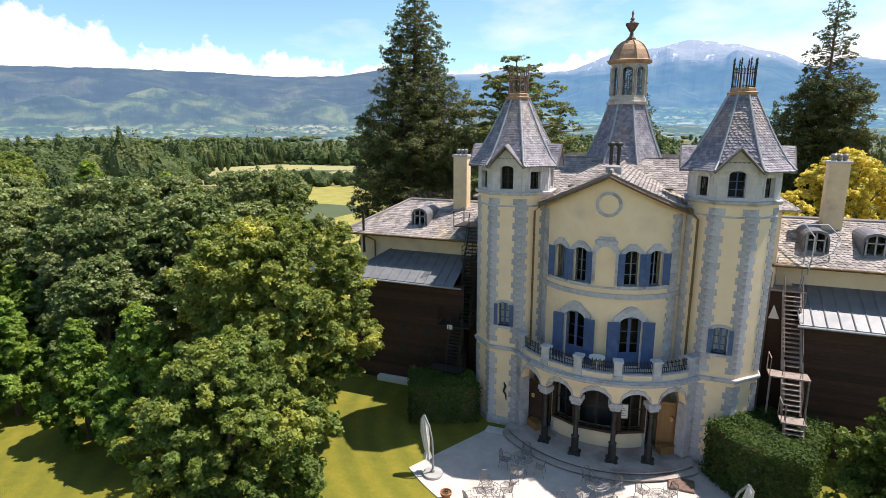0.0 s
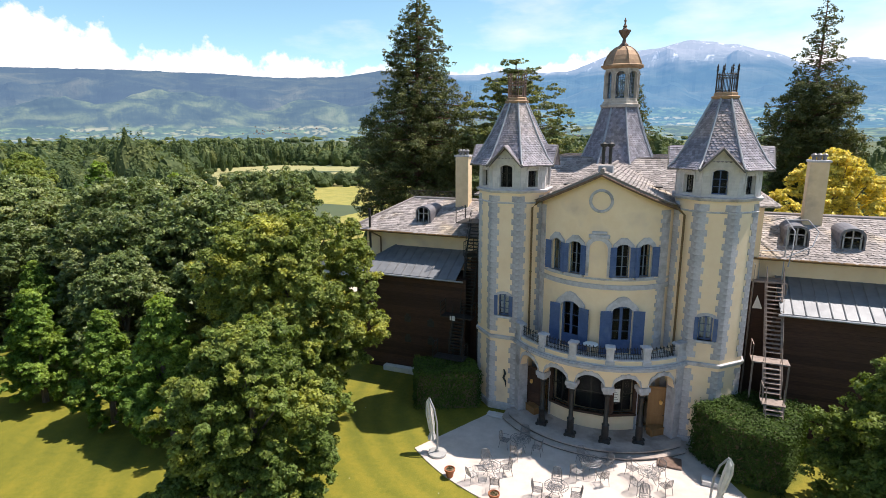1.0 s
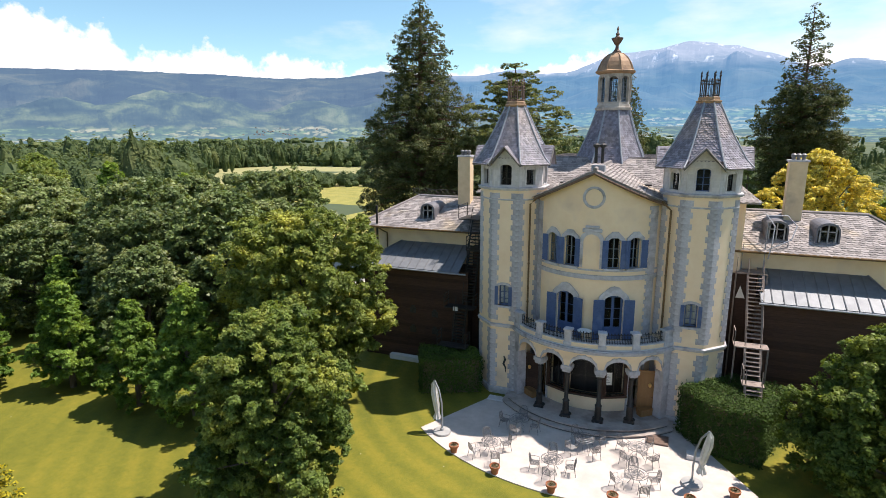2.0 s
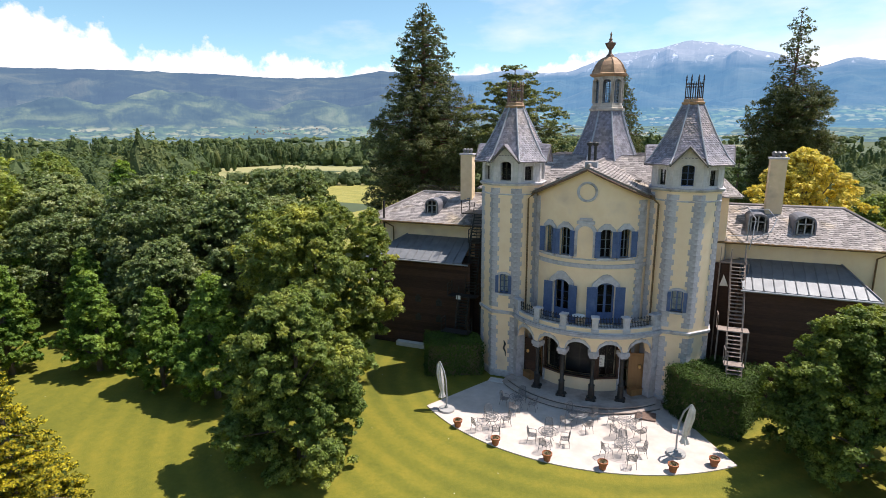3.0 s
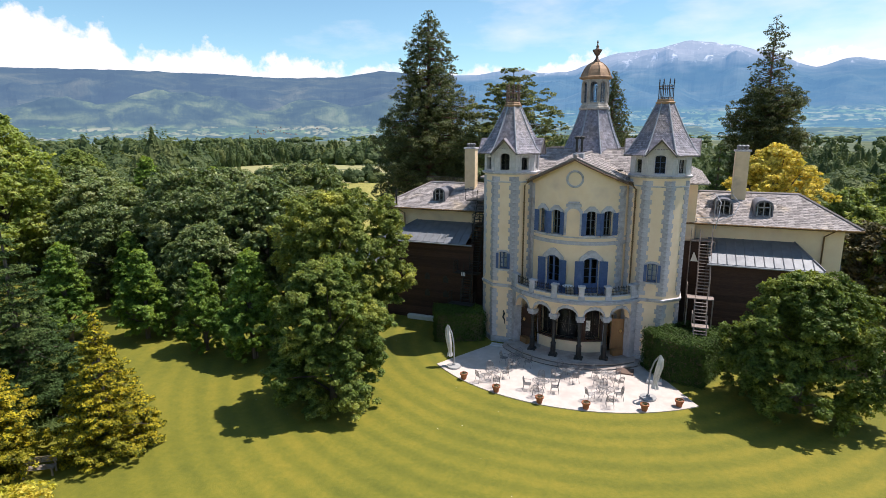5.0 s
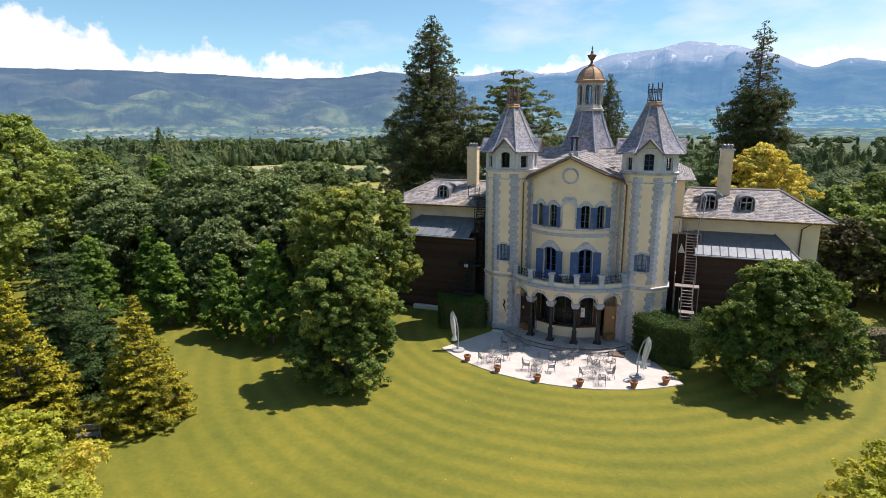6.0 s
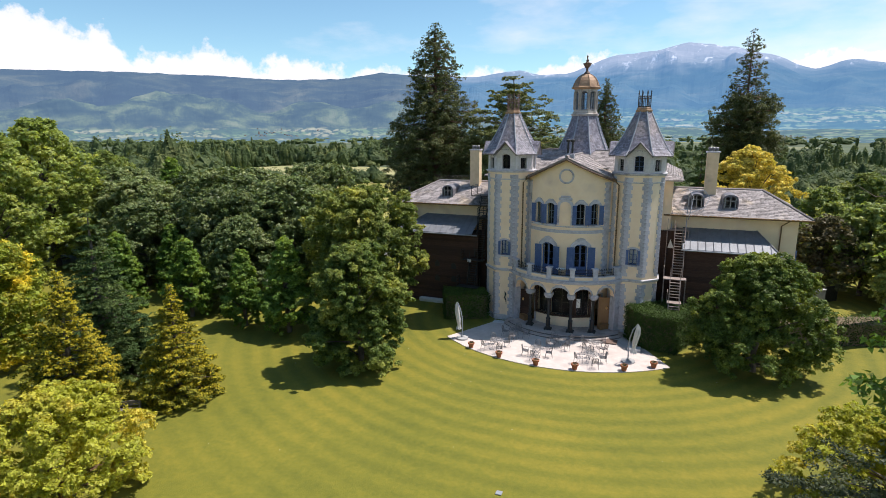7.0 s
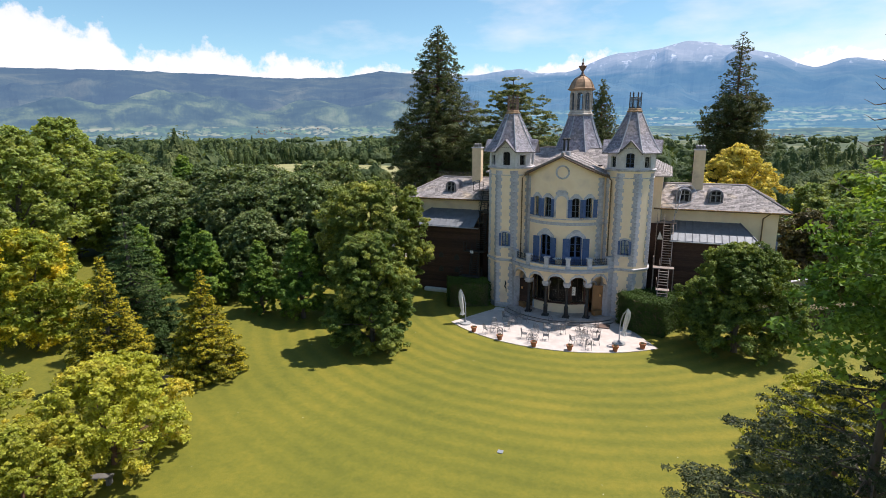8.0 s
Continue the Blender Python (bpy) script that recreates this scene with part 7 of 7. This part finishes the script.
for x0, x1, z0, z1 in ((7.15, 7.22, 0.05, 1.75), (8.95, 9.02, 0.05, 1.75), (7.22, 8.95, 0.1, 0.17), (7.22, 8.95, 1.66, 1.73)):
    box(bm, x0, x1, -0.04, 0.04, z0, z1, wall_at)
part("gate_frame", bm, IRON, gate)
for k in range(12):
    bm = bmesh.new()
    box(bm, 7.24 + 0.142 * k, 7.37 + 0.142 * k, -0.02, 0.02, 0.17, 1.66, wall_at)
    part("board", bm, IRON, gate)

# seats and marker on the lawn
bench = thing("wooden_bench", "weathered slatted wooden bench on the lawn", "bench", at=pose(-22.4, -26.3, 0, 0, 0, 35))
for k in range(4):
    bm = bmesh.new()
    box(bm, -0.75, 0.75, -0.25 + 0.12 * k, -0.16 + 0.12 * k, 0.43, 0.46)
    part("seat_slat", bm, OLD_WOOD, bench)
for k in range(3):
    bm = bmesh.new()
    box(bm, -0.75, 0.75, 0.24, 0.27, 0.56 + 0.12 * k, 0.65 + 0.12 * k)
    part("back_slat", bm, OLD_WOOD, bench)
for x in (-0.65, 0.65):
    bm = bmesh.new()
    box(bm, x - 0.04, x + 0.04, -0.24, -0.17, 0, 0.43)
    box(bm, x - 0.04, x + 0.04, 0.2, 0.27, 0, 0.92)
    box(bm, x - 0.04, x + 0.04, -0.24, 0.24, 0.36, 0.43)
    part("leg", bm, OLD_WOOD, bench)
stone_seat = thing("stone_seat", "low grey stone seat under the golden tree", "bench", at=pose(-16.6, -35.2, 0, 0, 0, 25))
bm = bmesh.new()
box(bm, -0.6, 0.6, -0.22, 0.22, 0.4, 0.5, None, 0.03)
part("slab", bm, RISER, stone_seat)
for x in (-0.4, 0.4):
    bm = bmesh.new()
    box(bm, x - 0.1, x + 0.1, -0.18, 0.18, 0, 0.4, None, 0.02)
    part("foot", bm, RISER, stone_seat)
cover_plate = thing("drain_cover", "small pale square cover set in the lawn", "cover")
bm = bmesh.new()
box(bm, 1.05, 1.35, -25.25, -24.95, 0.0, 0.06, None, 0.01)
part("plate", bm, LEAD, cover_plate)

# dead conifer with bare branches
dead = thing("dead_conifer", "dead conifer with bare upturned branches", "tree")
rng = np.random.default_rng(81)
bm = bmesh.new()
tube(bm, [(0, 0, -0.1), (0.1, 0, 8), (-0.05, 0, 16), (0, 0, 23.5)], [0.36, 0.26, 0.15, 0.03], 9)
part("trunk", bm, BARK, dead)
for k in range(44):
    z = 9 + 14 * (k / 44) ** 0.9
    a = k * 2.4 + rng.uniform(-0.3, 0.3)
    r = (24.5 - z) * 0.17 * rng.uniform(0.6, 1.2) + 0.3
    bm = bmesh.new()
    tube(bm, [(0, 0, z), (0.6 * r * math.cos(a), 0.6 * r * math.sin(a), z - 0.1 * r), (r * math.cos(a), r * math.sin(a), z + 0.15 * r)], [0.05, 0.03, 0.008], 4)
    part("branch", bm, BARK, dead)
dead.matrix_basis = Matrix.LocRotScale((25.4, 5.7, 0), None, (1.3, 1.3, 1.3))


def far_village():
    """Small houses of the village at the foot of the hills."""
    rng = np.random.default_rng(90)
    verts, faces = [], []
    for az0, r0, n, sa, sr in ((-39.5, 1950, 60, 1.8, 90), (-58, 1800, 14, 2.0, 60), (-10, 2000, 40, 1.8, 80), (9, 2000, 30, 1.6, 80), (-25, 1850, 20, 2.2, 70)):
        for _ in range(n):
            az, r = radians(az0 + rng.normal() * sa), r0 + rng.normal() * sr
            x, y = r * math.sin(az), r * math.cos(az)
            z = foot_height(x, y, r, az)
            w, d, h = rng.uniform(1.6, 3.0), rng.uniform(1.6, 3.0), rng.uniform(1.6, 2.8)
            b = len(verts)
            verts += [(x + i * w, y + j * d, z + k) for k in (-2, h) for j in (-1, 1) for i in (-1, 1)] + [(x - w, y, z + h + 2), (x + w, y, z + h + 2)]
            faces += [tuple(b + i for i in f) for f in ((0, 1, 5, 4), (1, 3, 7, 5), (3, 2, 6, 7), (2, 0, 4, 6), (4, 5, 9, 8), (7, 6, 8, 9), (5, 7, 9), (6, 4, 8))]
    ob = new("far_village", mesh_from("far_village", verts, faces, VILLAGE))
    return tagged(ob, "scattered pale houses at the foot of the hills", "village", kind="stuff")


VILLAGE = surface("village_walls", (0.12, 0.11, 0.105), (0.24, 0.215, 0.2), 0.02, 0.9, 0, spread=0.3)
far_village()

# ---- stone blocks of the towers' top storeys ----
BLOCKS = {}
for wall, base in QUOINS:
    apothem = TR * math.cos(radians(22.5))
    for k in (6, 7, 0, 1, 2):
        f = radians(45 * k)
        mid = base + Vector((math.sin(f), -math.cos(f), 0)) * apothem
        hw = 0.45 if k % 2 == 0 else 0.38
        for row in range(4):
            z = 13.9 + 0.35 * row
            cuts = [-0.81, -hw - (0.1 if row % 2 else 0.22), -hw]
            spans = [(cuts[0], cuts[1]), (cuts[1], cuts[2])]
            spans += [(-b, -a) for a, b in spans]
            if row == 3 and k % 2:
                spans.append((-hw, hw))
            for a, b in spans:
                key = (round(b - a, 3))
                if key not in BLOCKS:
                    bm = bmesh.new()
                    box(bm, 0.008, b - a - 0.008, -0.022, 0.02, 0.006, 0.342)
                    me = bpy.data.meshes.new("stone_block")
                    bm.to_mesh(me)
                    bm.free()
                    me.materials.append(PALE_STONE)
                    BLOCKS[key] = me
                q = new("stone_block", BLOCKS[key])
                q.parent = wall
                q.matrix_basis = frame_at(mid.x, mid.y, z, 45 * k) @ Matrix.Translation((a, 0, 0))

# ---- corner stones of the towers, piece by piece ----
for wall, base in QUOINS:
    for k in range(8):
        bearing = 22.5 + 45 * k                    # corner direction from +x
        if not (180 <= bearing <= 360 or bearing < 30 or bearing > 150):
            continue
        for i in range(40):
            z = 0.52 + i * 0.333
            if 4.45 < z < 4.93 or z > 13.3:
                continue
            q = new("quoin_stone", QUOIN_MESH[(i + k) % 2])
            q.parent = wall
            q.matrix_basis = pose(base.x, base.y, z, 0, 0, bearing)
